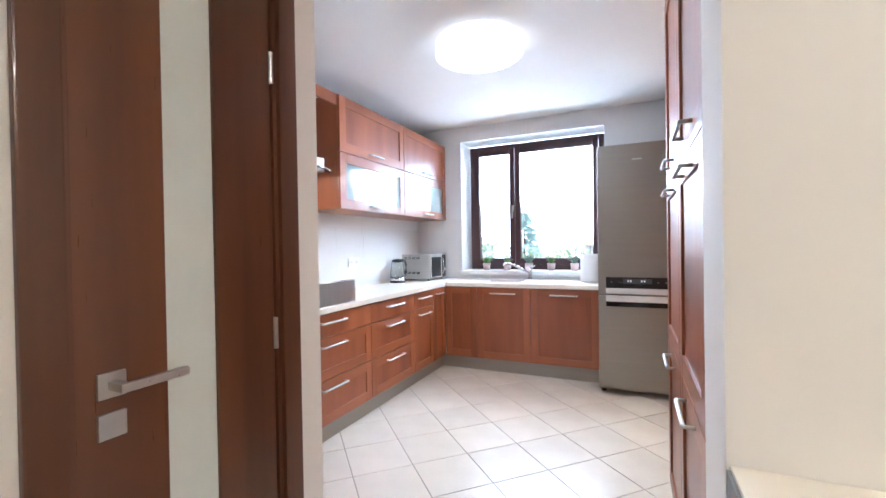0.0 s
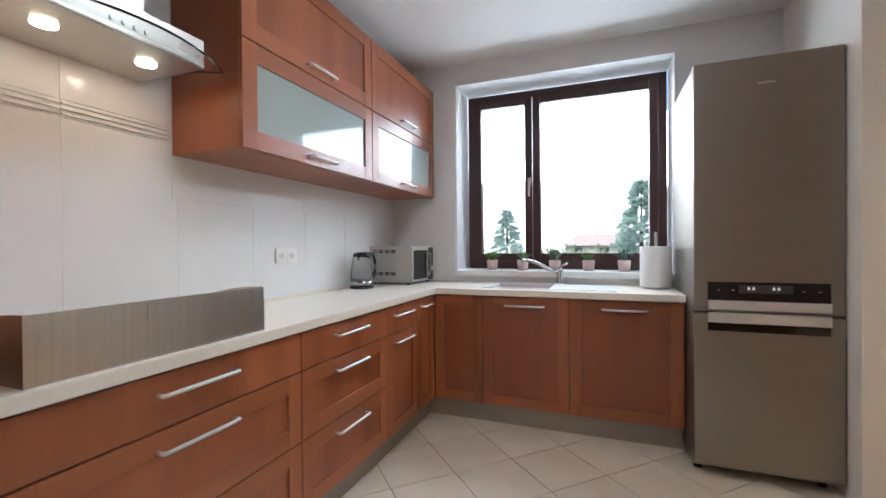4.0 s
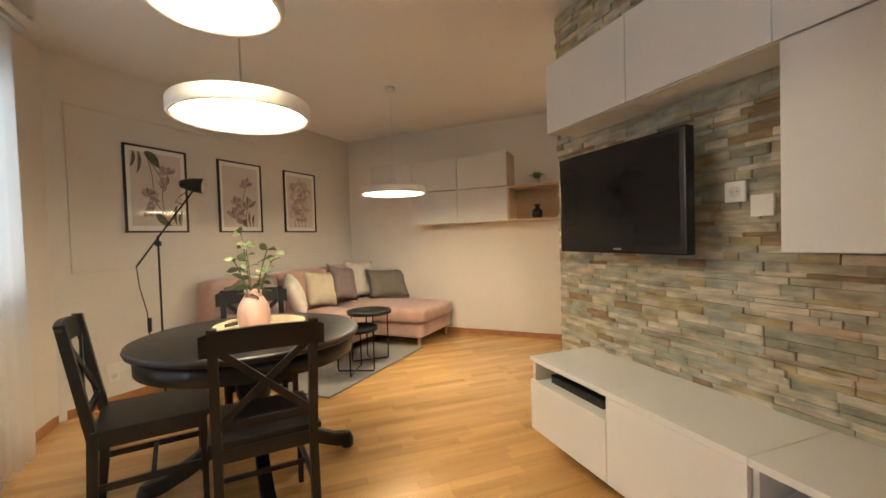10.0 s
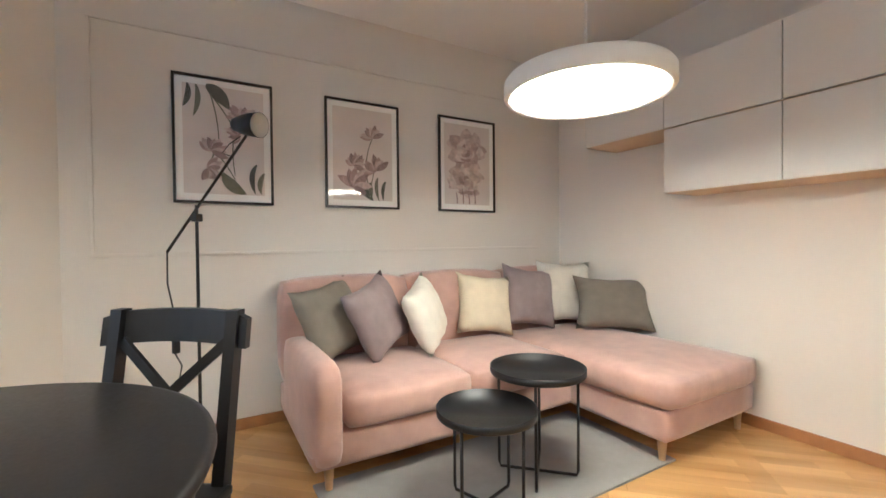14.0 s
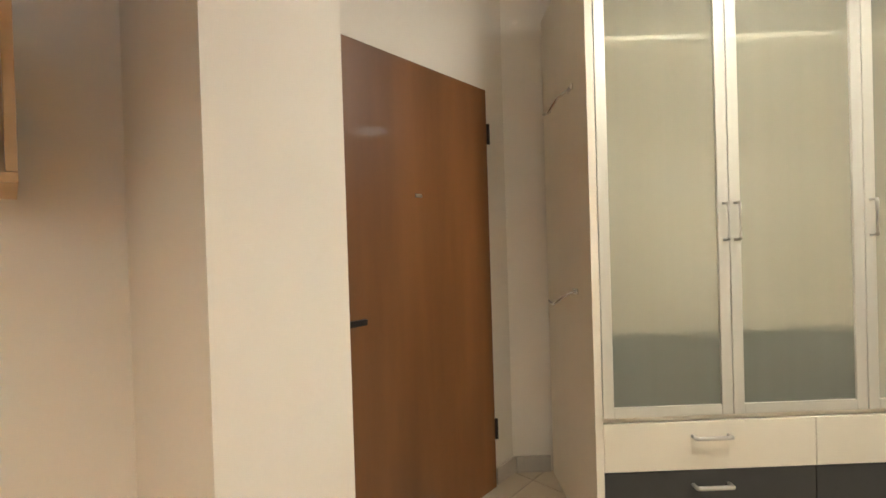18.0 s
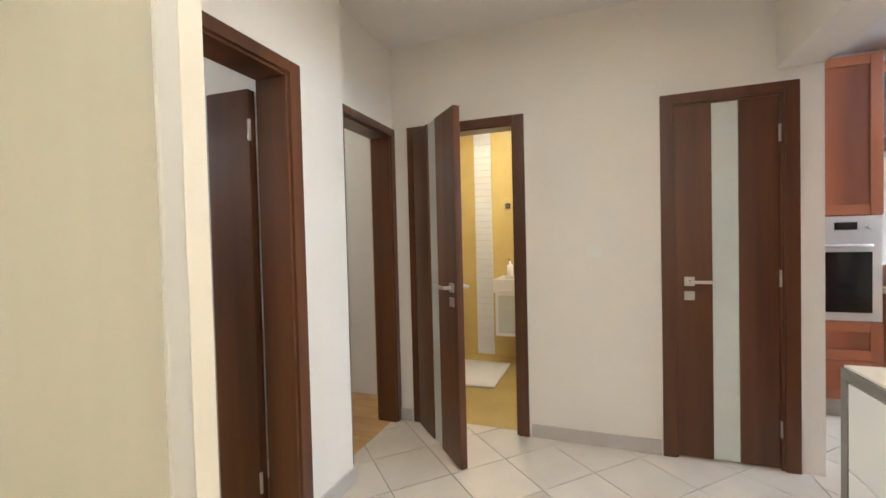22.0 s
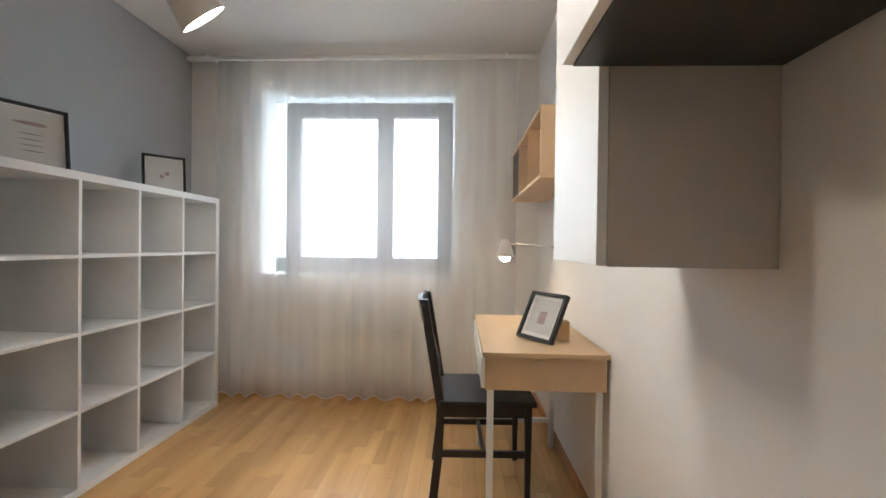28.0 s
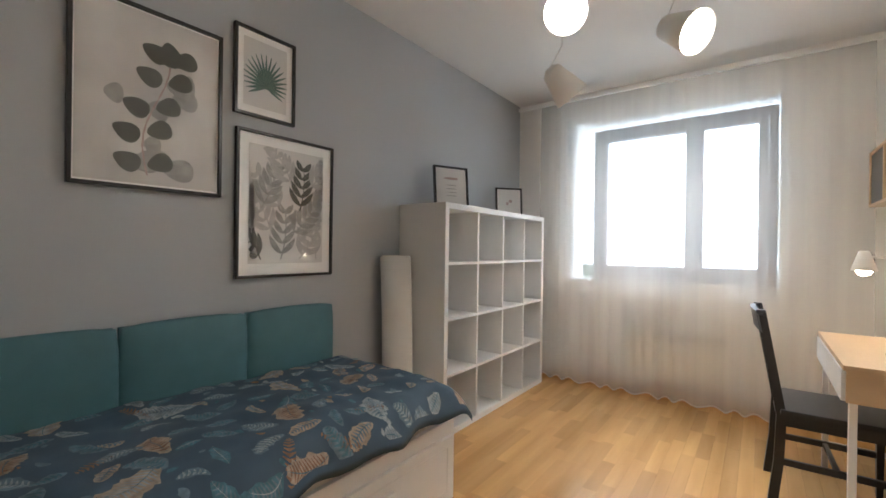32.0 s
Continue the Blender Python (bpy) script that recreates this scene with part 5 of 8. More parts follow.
def rose(p, w, h, z0):
    """Two large soft blooms of cupped petals, one above the other, over a few dark stalks."""
    r = random.Random(5)
    n = 0

    def held(u, v):
        return max(-w / 2 + 0.006, min(w / 2 - 0.006, u)), max(z0 + 0.006, min(z0 + h - 0.006, v))
    for cx, cz, size in ((0.03, 0.30, 0.19), (0.0, 0.70, 0.20)):
        x0, v0 = cx, z0 + h * cz
        for ring, count, tones in ((1.0, 9, (1, 2, 1)), (0.78, 8, (0, 1, 2)), (0.54, 7, (1, 0, 2)), (0.30, 5, (2, 1, 3))):
            for j in range(count):
                a = 6.28 * j / count + 2.1 * ring + r.uniform(-0.35, 0.35)
                d = size * ring * r.uniform(0.80, 1.05)
                sweep = r.uniform(-0.5, 0.5)
                foot = held(x0 + 0.12 * size * math.cos(a + 1.2), v0 - 0.05 * size + 0.12 * size * math.sin(a + 1.2))
                mid_ = held(x0 + 0.6 * d * math.cos(a + sweep), v0 + 0.52 * d * math.sin(a + sweep))
                tip = held(x0 + d * math.cos(a), v0 + 0.82 * d * math.sin(a))
                ink(p, ROSE_TONES[tones[(j + n) % 3]], (foot, mid_, tip), size * r.uniform(0.42, 0.62) * (0.5 + 0.5 * ring), 0.0113 + 0.00004 * n, "petal")
                n += 1
        for j in range(3):
            u, v = x0 + r.uniform(-0.4, 0.4) * size, v0 - size * r.uniform(0.35, 0.55)
            ink(p, ROSE_TONES[3], (held(u - 0.05, v + 0.01), held(u, v - 0.012), held(u + 0.055, v + 0.012)), 0.014, 0.0140 + 0.00004 * j, "petal")
    for k in range(4):
        ink(p, INK_SHADE, ((0.10 - 0.055 * k, z0 + 0.005), (0.095 - 0.055 * k, z0 + 0.05), (0.11 - 0.055 * k, z0 + 0.09 + 0.03 * (k % 2))), 0.012, 0.0152, "stem", False)


for c, seed, lab in ((2.66, 1, "framed print of dusky irises in a thin black frame"), (1.83, 2, "framed print of small irises in a thin black frame"), (0.99, 0, "framed print of a pale peony in a thin black frame")):
    picture(DIAG @ pose(c, 0.004, 1.33), 0.515, 0.715, lab, PRINT_ROSE, (rose, FLOWERS_TALL, FLOWERS_LOW)[seed])

mo = thing("wall_moulding", DIAG, "thin painted moulding panel on the picture wall", "moulding")
for lo, hi in (((0.26, 0, 1.035), (3.28, 0.012, 1.055)), ((3.26, 0, 1.056), (3.28, 0.012, 2.25)), ((0.26, 0, 2.251), (3.28, 0.012, 2.27))):
    box("strip", mo, WALL_PICTURE, lo, hi, 0.004)

# floor lamp
fl = thing("floor_lamp", pose(4.69, 3.54, 0), "slim black adjustable floor lamp behind the table", "floor lamp")
lathe("base", fl, BLACK_METAL, [(0.0, 0), (0.12, 0), (0.12, 0.014), (0.11, 0.02), (0.0, 0.02)], 36)
rod("pole", fl, BLACK_METAL, (0, 0, 0.02), (0, 0, 1.30), 0.008)
box("joint", fl, BLACK_METAL, (-0.02, -0.02, 1.215), (0.02, 0.02, 1.255), 0.006)
rod("arm", fl, BLACK_METAL, (-0.05, 0.14, 1.06), (0.085, -0.24, 1.66), 0.007)
hd_m = Matrix.Translation((0.09, -0.25, 1.715)) @ Vector((-0.10, -0.94, -0.12)).to_track_quat("Z", "Y").to_matrix().to_4x4()
shell = lathe("shade", fl, BLACK_METAL, [(0.0, -0.105), (0.022, -0.104), (0.034, -0.090), (0.038, -0.075), (0.040, -0.060), (0.050, -0.035), (0.057, 0.0), (0.064, 0.075), (0.0625, 0.0755), (0.0555, 0.0), (0.049, -0.034), (0.037, -0.060), (0.0, -0.071)], 32, "black bell shade")
inner = lathe("lining", shell, PLASTIC_WHITE, [(0.0, -0.0695), (0.0365, -0.0585), (0.0480, -0.0335), (0.0547, 0.0005), (0.0618, 0.0745), (0.0610, 0.0745), (0.0538, 0.001), (0.0470, -0.033), (0.0358, -0.0575), (0.0, -0.068)], 32, "cream enamel lining")
for ob in (shell, inner):
    ob.data.transform(hd_m)
tube("loop", fl, BLACK_METAL, [(0.09, -0.20, 1.66), (0.07, -0.15, 1.62), (0.05, -0.12, 1.57), (0.06, -0.17, 1.55)], 0.003)
tube("cable", fl, BLACK_METAL, [(-0.05, 0.14, 1.06), (-0.07, 0.12, 0.9), (-0.06, 0.08, 0.7), (-0.08, 0.07, 0.55), (-0.05, 0.06, 0.48), (-0.08, 0.05, 0.40)], 0.004)
box("switch", fl, BLACK_METAL, (-0.095, 0.05, 0.55), (-0.065, 0.075, 0.66), 0.006)

so = thing("wall_socket", DIAG @ pose(3.02, 0.0, 0.28), "white double wall socket", "socket")
box("plate", so, PLASTIC_WHITE, (-0.08, 0, -0.04), (0.08, 0.01, 0.04), 0.003)
for x in (-0.038, 0.038):
    rod("outlet", so, WHITE_MATT, (x, 0.01, 0), (x, 0.0105, 0), 0.02, seg=20)

# hanging cabinets on the cabinet wall
def hang(label, q0, q1, z0, z1):
    c = thing("hanging_cabinet", DIAG, label, "cabinet", "hanging wall cabinets")
    box("body", c, BIRCH, (0.002, q0 + 0.001, z0), (0.328, q1 - 0.001, z1), 0.001, "pale wood carcass")
    box("door", c, GREY_FRONT, (0.329, q0 + 0.002, z0 + 0.002), (0.347, q1 - 0.002, z1 - 0.002), 0.002, "matt pale grey door")


hang("pale grey hanging cabinet of the lower row", 1.80, 2.40, 1.38, 1.765)
hang("pale grey hanging cabinet of the lower row", 1.20, 1.80, 1.38, 1.765)
hang("pale grey hanging cabinet of the upper row", 1.80, 2.40, 1.77, 2.155)
hang("pale grey hanging cabinet of the upper row", 1.20, 1.80, 1.77, 2.155)
hang("pale grey hanging cabinet of the upper row", 0.60, 1.20, 1.77, 2.155)
sh = thing("open_shelf_box", DIAG, "open light oak shelf box on the wall", "shelf")
for lo, hi in (((0.002, 2.402, 1.38), (0.347, 2.985, 1.40)), ((0.002, 2.402, 1.745), (0.347, 2.985, 1.765)), ((0.002, 2.402, 1.401), (0.347, 2.42, 1.744)), ((0.002, 2.967, 1.401), (0.347, 2.985, 1.744)), ((0.002, 2.421, 1.401), (0.012, 2.966, 1.744))):
    box("panel", sh, OAK, lo, hi, 0.001)
bt = thing("bottle_vase", DIAG @ pose(0.20, 2.70, 1.401) @ Matrix.Diagonal((1, 1, 0.76, 1)), "black glass apothecary bottle in the shelf box", "vase")
lathe("body", bt, PLASTIC_BLACK, [(0.0, 0), (0.05, 0), (0.056, 0.01), (0.056, 0.10), (0.048, 0.125), (0.026, 0.14), (0.024, 0.175), (0.04, 0.185), (0.04, 0.20), (0.02, 0.20)], 36)


def small_plant(m, label, pot_r=0.035, pot_h=0.07, count=26, spread=0.05, pot_mat=POT, seed=2, leaf_mat=None):
    sp = thing("potted_plant", m, label, "plant", "small potted plants")
    lathe("pot", sp, pot_mat, [(0.0, 0), (pot_r * 0.85, 0), (pot_r, pot_h), (pot_r * 0.9, pot_h), (pot_r * 0.86, pot_h * 0.85), (0.0, pot_h * 0.85)], 28)
    r = random.Random(seed)
    bm = bmesh.new()
    for k in range(count):
        a, e = r.uniform(0, 6.28), r.uniform(0.15, 1.0)
        b = Vector((0.01 * math.cos(a), 0.01 * math.sin(a), pot_h * 0.85))
        t = b + Vector((spread * e * math.cos(a), spread * e * math.sin(a), spread * (1.25 - 0.6 * e)))
        add_leaf(bm, b, t, 0.014, (0, 0, 1) if e > 0.4 else (math.cos(a), math.sin(a), 0.3))
    part("foliage", bm, leaf_mat or LEAF, sp, smooth=True)


small_plant(DIAG @ pose(0.19, 2.70, 1.766), "small green plant in a glass on the shelf box", 0.033, 0.07, 44, 0.085, FROST, 5)

# media wall
TV0, TV1 = 1.995, 2.815
tv = thing("television", Matrix(), "wall-mounted black flat television, switched off", "television")
box("housing", tv, PLASTIC_BLACK, (TV0, 1.035, 1.115), (TV1, 1.085, 1.637), 0.008)
box("screen", tv, SCREEN, (TV0 + 0.03, 1.0852, 1.155), (TV1 - 0.03, 1.0868, 1.612), 0.0, "glossy black screen")
box("name_plate", tv, NICKEL, (2.345, 1.0855, 1.133), (2.395, 1.087, 1.14), 0)
box("bracket", tv, BLACK_METAL, (2.25, 0.945, 1.27), (2.48, 1.034, 1.48), 0.003)


def low_unit(x0, x1, slot, label):
    u = thing("media_bench", Matrix(), label, "media cabinet", "white media benches")
    box("top", u, WHITE, (x0 + 0.001, 0.915, 0.520), (x1 - 0.001, 1.333, 0.545), 0.002)
    box("body", u, WHITE, (x0 + 0.001, 0.915, 0.14), (x1 - 0.001, 1.312, 0.405 if slot else 0.519), 0.001)
    if slot:
        box("side", u, WHITE, (x0 + 0.001, 0.915, 0.406), (x0 + 0.02, 1.312, 0.519), 0.001)
        box("side", u, WHITE, (x1 - 0.02, 0.915, 0.406), (x1 - 0.001, 1.312, 0.519), 0.001)
        box("back", u, WHITE_MATT, (x0 + 0.021, 0.915, 0.406), (x1 - 0.021, 0.925, 0.519), 0.001)
        box("drawer_front", u, WHITE, (x0 + 0.002, 1.313, 0.142), (x1 - 0.002, 1.332, 0.415), 0.002)
    else:
        box("drawer_front", u, WHITE, (x0 + 0.002, 1.313, 0.142), (x1 - 0.002, 1.332, 0.518), 0.002)


low_unit(2.19, 2.78, True, "white hanging media bench with an open slot")
low_unit(1.60, 2.19, False, "white hanging media bench with a plain drawer")
low_unit(1.00, 1.60, True, "white hanging media bench with an open slot")
dvd = thing("set_top_box", pose(2.50, 1.12, 0.406), "flat black player in the bench slot", "player")
box("case", dvd, PLASTIC_BLACK, (-0.2, -0.13, 0.0), (0.2, 0.13, 0.045), 0.004)


def upper(x0, x1, z0, z1, label, d=1.145):
    u = thing("hanging_media_cabinet", Matrix(), label, "cabinet", "white media wall cabinets")
    box("body", u, WHITE_MATT, (x0 + 0.001, 0.915, z0), (x1 - 0.001, d - 0.02, z1), 0.001)
    box("door", u, WHITE, (x0 + 0.002, d - 0.019, z0 + 0.002), (x1 - 0.002, d, z1 - 0.002), 0.002, "plain white door")


upper(2.24, 2.84, 1.79, 2.18, "plain white hanging cabinet above the television")
upper(1.64, 2.24, 1.79, 2.18, "plain white hanging cabinet above the television")
upper(1.04, 1.64, 1.79, 2.18, "plain white hanging cabinet above the television")
upper(1.04, 1.62, 1.14, 1.786, "tall white hanging cabinet beside the television")
sk = thing("wall_socket", pose(1.80, 0.935, 1.30), "white wall socket on the stone cladding", "socket")
box("plate", sk, PLASTIC_WHITE, (-0.04, 0, -0.04), (0.04, 0.012, 0.04), 0.003)
rod("outlet", sk, WHITE_MATT, (0, 0.012, 0), (0, 0.0125, 0), 0.02, seg=20)

# curtains of the living room
dr = thing("drape", Matrix(), "floor-length taupe drape gathered at the side", "curtain")
cloth("cloth", DRAPE, 0.87, 1.97, 3.93, 0.02, 2.50, 13, 0.042, 3, 0.08, parent=dr)
vo = thing("sheer_curtain", Matrix(), "floor-length white voile curtain across the balcony door", "curtain")
cloth("cloth", SHEER, 1.62, 3.84, 3.99, 0.015, 2.50, 21, 0.010, 5, 0.02, parent=vo)
rl = thing("curtain_rail", Matrix(), "slim white double curtain rail under the ceiling", "curtain rail")
box("track", rl, WHITE, (0.80, 3.91, 2.505), (3.97, 3.945, 2.535), 0.004)
box("track", rl, WHITE, (0.80, 3.975, 2.505), (3.97, 4.01, 2.535), 0.004)
for x in (0.9, 1.9, 2.9, 3.88):
    box("bracket", rl, WHITE, (x - 0.012, 3.90, 2.536), (x + 0.012, 4.119, 2.56), 0.002)

# tall plant beside the drape
st = thing("plant_stand", pose(1.16, 3.66, 0), "black wooden plant stand with four legs", "plant stand")
for a in range(4):
    c, s = math.cos(radians(45 + 90 * a)), math.sin(radians(45 + 90 * a))
    rod("leg", st, BLACK_STAIN, (0.135 * c, 0.135 * s, 0), (0.125 * c, 0.125 * s, 0.60), 0.013)
for a in range(2):
    c, s = math.cos(radians(45 + 90 * a)), math.sin(radians(45 + 90 * a))
    rod("brace", st, BLACK_STAIN, (-0.13 * c, -0.13 * s, 0.50 + 0.02 * a), (0.13 * c, 0.13 * s, 0.50 + 0.02 * a), 0.009)
zp = thing("house_plant", pose(1.16, 3.66, 0.525), "green zamioculcas in a white ceramic pot", "plant")
lathe("pot", zp, POT, [(0.0, 0), (0.075, 0), (0.10, 0.04), (0.118, 0.16), (0.122, 0.22), (0.114, 0.22), (0.108, 0.19), (0.0, 0.19)], 40)
lathe("soil", zp, SOIL, [(0.0, 0.192), (0.106, 0.192), (0.106, 0.196), (0.0, 0.2)], 28)
rnd = random.Random(8)
LEAF_BROAD = material("broad_leaf", (0.085, 0.19, 0.03), 0.28, vary=0.3, scale=12, random_shade=0.3)
for a, hh, lean_ in ((0.3, 0.50, 0.13), (-0.35, 0.46, 0.06), (2.5, 0.45, 0.06), (1.5, 0.33, 0.03)):
    pts = [Vector((0.03 * math.cos(a) + lean_ * t * t * math.cos(a), 0.03 * math.sin(a) + lean_ * t * t * math.sin(a), 0.18 + hh * t)) for t in [i / 14 for i in range(15)]]
    tube("stem", zp, STEM, pts, 0.006, 6)
    for i in range(3 if hh > 0.47 else 7, 15):
        for s in (-1, 1):
            bm = bmesh.new()
            b = a + i * 0.5 + s * 1.45 + rnd.uniform(-0.3, 0.3)
            ln = rnd.uniform(0.07, 0.088) * (1.15 - 0.02 * i)
            add_leaf(bm, pts[i], pts[i] + Vector((ln * 0.75 * math.cos(b), ln * 0.75 * math.sin(b), rnd.uniform(0.025, 0.055))), ln * 0.6, (math.cos(b), math.sin(b), 0.8))
            part("leaf", bm, LEAF, zp, smooth=True)
for k in range(15):
    a, up_ = k * 2.4 + 0.4, rnd.uniform(0.05, 0.20)
    ln = rnd.uniform(0.13, 0.19)
    root, base_ = Vector((0.02 * math.cos(a), 0.02 * math.sin(a), 0.18)), Vector((0.05 * math.cos(a), 0.05 * math.sin(a), 0.22 + 0.5 * up_))
    tube("stem", zp, STEM, [root, (root + base_) / 2 + Vector((0, 0, 0.012)), base_], 0.004, 6)
    bm = bmesh.new()
    add_leaf(bm, base_, base_ + Vector((ln * math.cos(a), ln * math.sin(a), up_ - 0.03)), ln * 0.62, (0.35 * math.cos(a + 1.57) + 0.3, 0.35 * math.sin(a + 1.57) - 0.6, 1))
    part("leaf", bm, LEAF_BROAD, zp, smooth=True)

# ---- hall ----
wd = thing("wardrobe", Matrix(), "cream wardrobe with three frosted glass doors and drawers", "wardrobe")
W0, W1, WF = 1.34, 3.075, -0.902
for lo, hi, n in (((W0, -1.53, 0.0), (W0 + 0.0475, WF, 2.40), "side"), ((W1 - 0.03, -1.53, 0.0), (W1, WF, 2.40), "side"), ((W0 + 0.046, -1.53, 2.37), (W1 - 0.031, WF, 2.40), "top"), ((W0 + 0.046, -1.53, 0.06), (W1 - 0.031, WF - 0.02, 0.08), "floor_board"), ((W0 + 0.046, -1.53, 0.522), (W1 - 0.031, WF - 0.02, 0.542), "floor_board")):
    box(n, wd, CREAM, lo, hi, 0.002)
box("back", wd, CREAM, (W0 + 0.046, -1.54, 0.09), (W1 - 0.031, -1.531, 2.365), 0)
box("shelf", wd, CREAM, (W0 + 0.046, -1.53, 2.02), (W1 - 0.031, WF - 0.06, 2.04), 0.001)
rod("hanging_rail", wd, CHROME, (W0 + 0.05, -1.22, 1.94), (W1 - 0.035, -1.22, 1.94), 0.012)
xs = [W0 + 0.046, 2.005, 2.535, W1 - 0.031]
for i in range(3):
    a, b = xs[i] + 0.002, xs[i + 1] - 0.002
    s = 0.042
    d = box("door", wd, ALU, (a, WF - 0.019, 0.545), (a + s, WF, 2.366), 0.003)
    box("stile", d, ALU, (b - s, WF - 0.019, 0.545), (b, WF, 2.366), 0.003)
    box("rail", d, ALU, (a + s, WF - 0.0185, 0.545), (b - s, WF - 0.0005, 0.585), 0.003)
    box("rail", d, ALU, (a + s, WF - 0.0185, 2.324), (b - s, WF - 0.0005, 2.366), 0.003)
    box("pane", d, WARDROBE_GLASS, (a + s - 0.004, WF - 0.012, 0.581), (b - s + 0.004, WF - 0.008, 2.328), 0, "frosted glass pane")
    hx = {0: b - 0.02, 1: b - 0.02, 2: a + 0.02}[i]
    bar_handle(d, (hx, WF, 1.22), (hx, WF, 1.36), (0, 0.028, 0), 0.005)
mid = (xs[0] + xs[3]) / 2
for a, b in ((xs[0], mid), (mid, xs[3])):
    for z0, z1, m_ in ((0.335, 0.521, CREAM), (0.085, 0.331, CHARCOAL)):
        f = box("drawer_front", wd, m_, (a + 0.002, WF - 0.019, z0), (b - 0.002, WF + (0 if m_ is CREAM else -0.004), z1), 0.002)
        c = (a + b) / 2
        bar_handle(f, (c - 0.07, WF - 0.004, z1 - 0.055), (c + 0.07, WF - 0.004, z1 - 0.055), (0, 0.03, 0), 0.007)
gb = thing("inner_drawer", Matrix(), "grey inner drawer front behind the frosted doors", "drawer")
box("front", gb, material("grey_felt", (0.115, 0.125, 0.115), 0.9, vary=0.06, scale=9), (2.03, -0.945, 0.5425), (3.03, -0.926, 0.862), 0.003)
for z in (1.88, 1.02):
    hk = thing("coat_hook", pose(3.0755, -1.08, z), "folding chrome coat hooks on the wardrobe side", "coat hook", "coat hooks")
    box("plate", hk, CHROME, (0.0, -0.03, -0.012), (0.008, 0.03, 0.012), 0.002)
    tube("arm", hk, CHROME, [(0.006, 0, 0), (0.05, -0.03, -0.03), (0.07, -0.10, -0.07), (0.075, -0.16, -0.06)], 0.006)

ch = thing("hall_chest", pose(0.345, 0.452, 0), "white chest of drawers with a dark grey frame in the hall", "chest of drawers")
CHL = 1.30
box("frame_top", ch, GREY_PANEL, (0, 0.0, 0.8245), (CHL, 0.206, 0.858), 0.002)
box("top", ch, CREAM, (0.006, 0.006, 0.8585), (CHL - 0.006, 0.206, 0.866), 0.002)
box("side", ch, GREY_PANEL, (0, 0.0, 0.0), (0.035, 0.206, 0.824), 0.002)
box("side", ch, GREY_PANEL, (CHL - 0.035, 0.0, 0.0), (CHL, 0.206, 0.824), 0.002)
box("body", ch, WHITE_MATT, (0.036, 0.022, 0.06), (CHL - 0.036, 0.206, 0.824), 0)
for c0, c1 in ((0.036, CHL / 2), (CHL / 2, CHL - 0.036)):
    for z0, z1 in ((0.06, 0.31), (0.31, 0.565), (0.565, 0.822)):
        f = box("drawer_front", ch, WHITE, (c0 + 0.002, 0.002, z0 + 0.002), (c1 - 0.002, 0.021, z1 - 0.002), 0.002)
        c = (c0 + c1) / 2
        box("handle", f, STEEL, (c - 0.05, -0.004, z1 - 0.09), (c + 0.05, 0.0015, z1 - 0.05), 0.002, "recessed steel pull")

for x, y, z, turn, lab in ((-0.7415, -0.24, 1.18, 90, "white light switch on the cream wall"),):
    sw = thing("light_switch", pose(x, y, z, 0, 0, -90), lab, "switch")
    box("plate", sw, PLASTIC_WHITE, (-0.04, 0, -0.04), (0.04, 0.009, 0.04), 0.003)
    box("rocker", sw, PLASTIC_WHITE, (-0.026, 0.009, -0.026), (0.026, 0.013, 0.026), 0.002)
sw = thing("light_switch", pose(-0.0205, -2.3, 1.18, 0, 0, 90), "white light switch in the further room", "switch")
box("plate", sw, PLASTIC_WHITE, (-0.04, 0, -0.04), (0.04, 0.009, 0.04), 0.003)
box("rocker", sw, PLASTIC_WHITE, (-0.026, 0.009, -0.026), (0.026, 0.013, 0.026), 0.002)


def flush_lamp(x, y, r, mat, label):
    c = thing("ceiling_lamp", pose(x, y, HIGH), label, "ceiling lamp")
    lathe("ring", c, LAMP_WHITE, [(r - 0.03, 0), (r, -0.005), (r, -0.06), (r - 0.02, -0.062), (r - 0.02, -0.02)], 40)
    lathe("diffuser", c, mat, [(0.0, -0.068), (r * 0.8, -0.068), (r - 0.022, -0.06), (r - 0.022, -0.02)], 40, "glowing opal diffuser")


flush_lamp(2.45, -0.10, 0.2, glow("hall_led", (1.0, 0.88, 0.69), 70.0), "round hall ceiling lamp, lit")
# unseen fill lamp, added to brighten the inner hall
flush_lamp(0.75, -0.45, 0.2, glow("hall_fill_inner", (1.0, 0.90, 0.74), 14.0), "unseen round ceiling lamp added as fill for the inner hall")
flush_lamp(-1.7, -1.0, 0.16, glow("bath_led", (1.0, 0.90, 0.70), 50.0), "round bathroom ceiling lamp, lit")
flush_lamp(-0.55, -2.7, 0.16, glow("room_led", (1.0, 0.86, 0.66), 16.0), "round ceiling lamp of a further room, lit")

# bathroom seen through the door
vb = thing("washbasin_unit", pose(-2.475, -0.86, 0, 0, 0, 90), "white washbasin on a hanging cabinet with frosted front", "washbasin")
box("cabinet", vb, WHITE, (-0.30, -0.42, 0.32), (0.30, -0.002, 0.74), 0.004)
box("front_pane", vb, DOOR_GLASS, (0.3005, -0.39, 0.35), (0.304, -0.03, 0.71), 0.001)
box("front_pane", vb, DOOR_GLASS, (-0.27, -0.4235, 0.35), (0.27, -0.4205, 0.71), 0.001)
bm = bmesh.new()
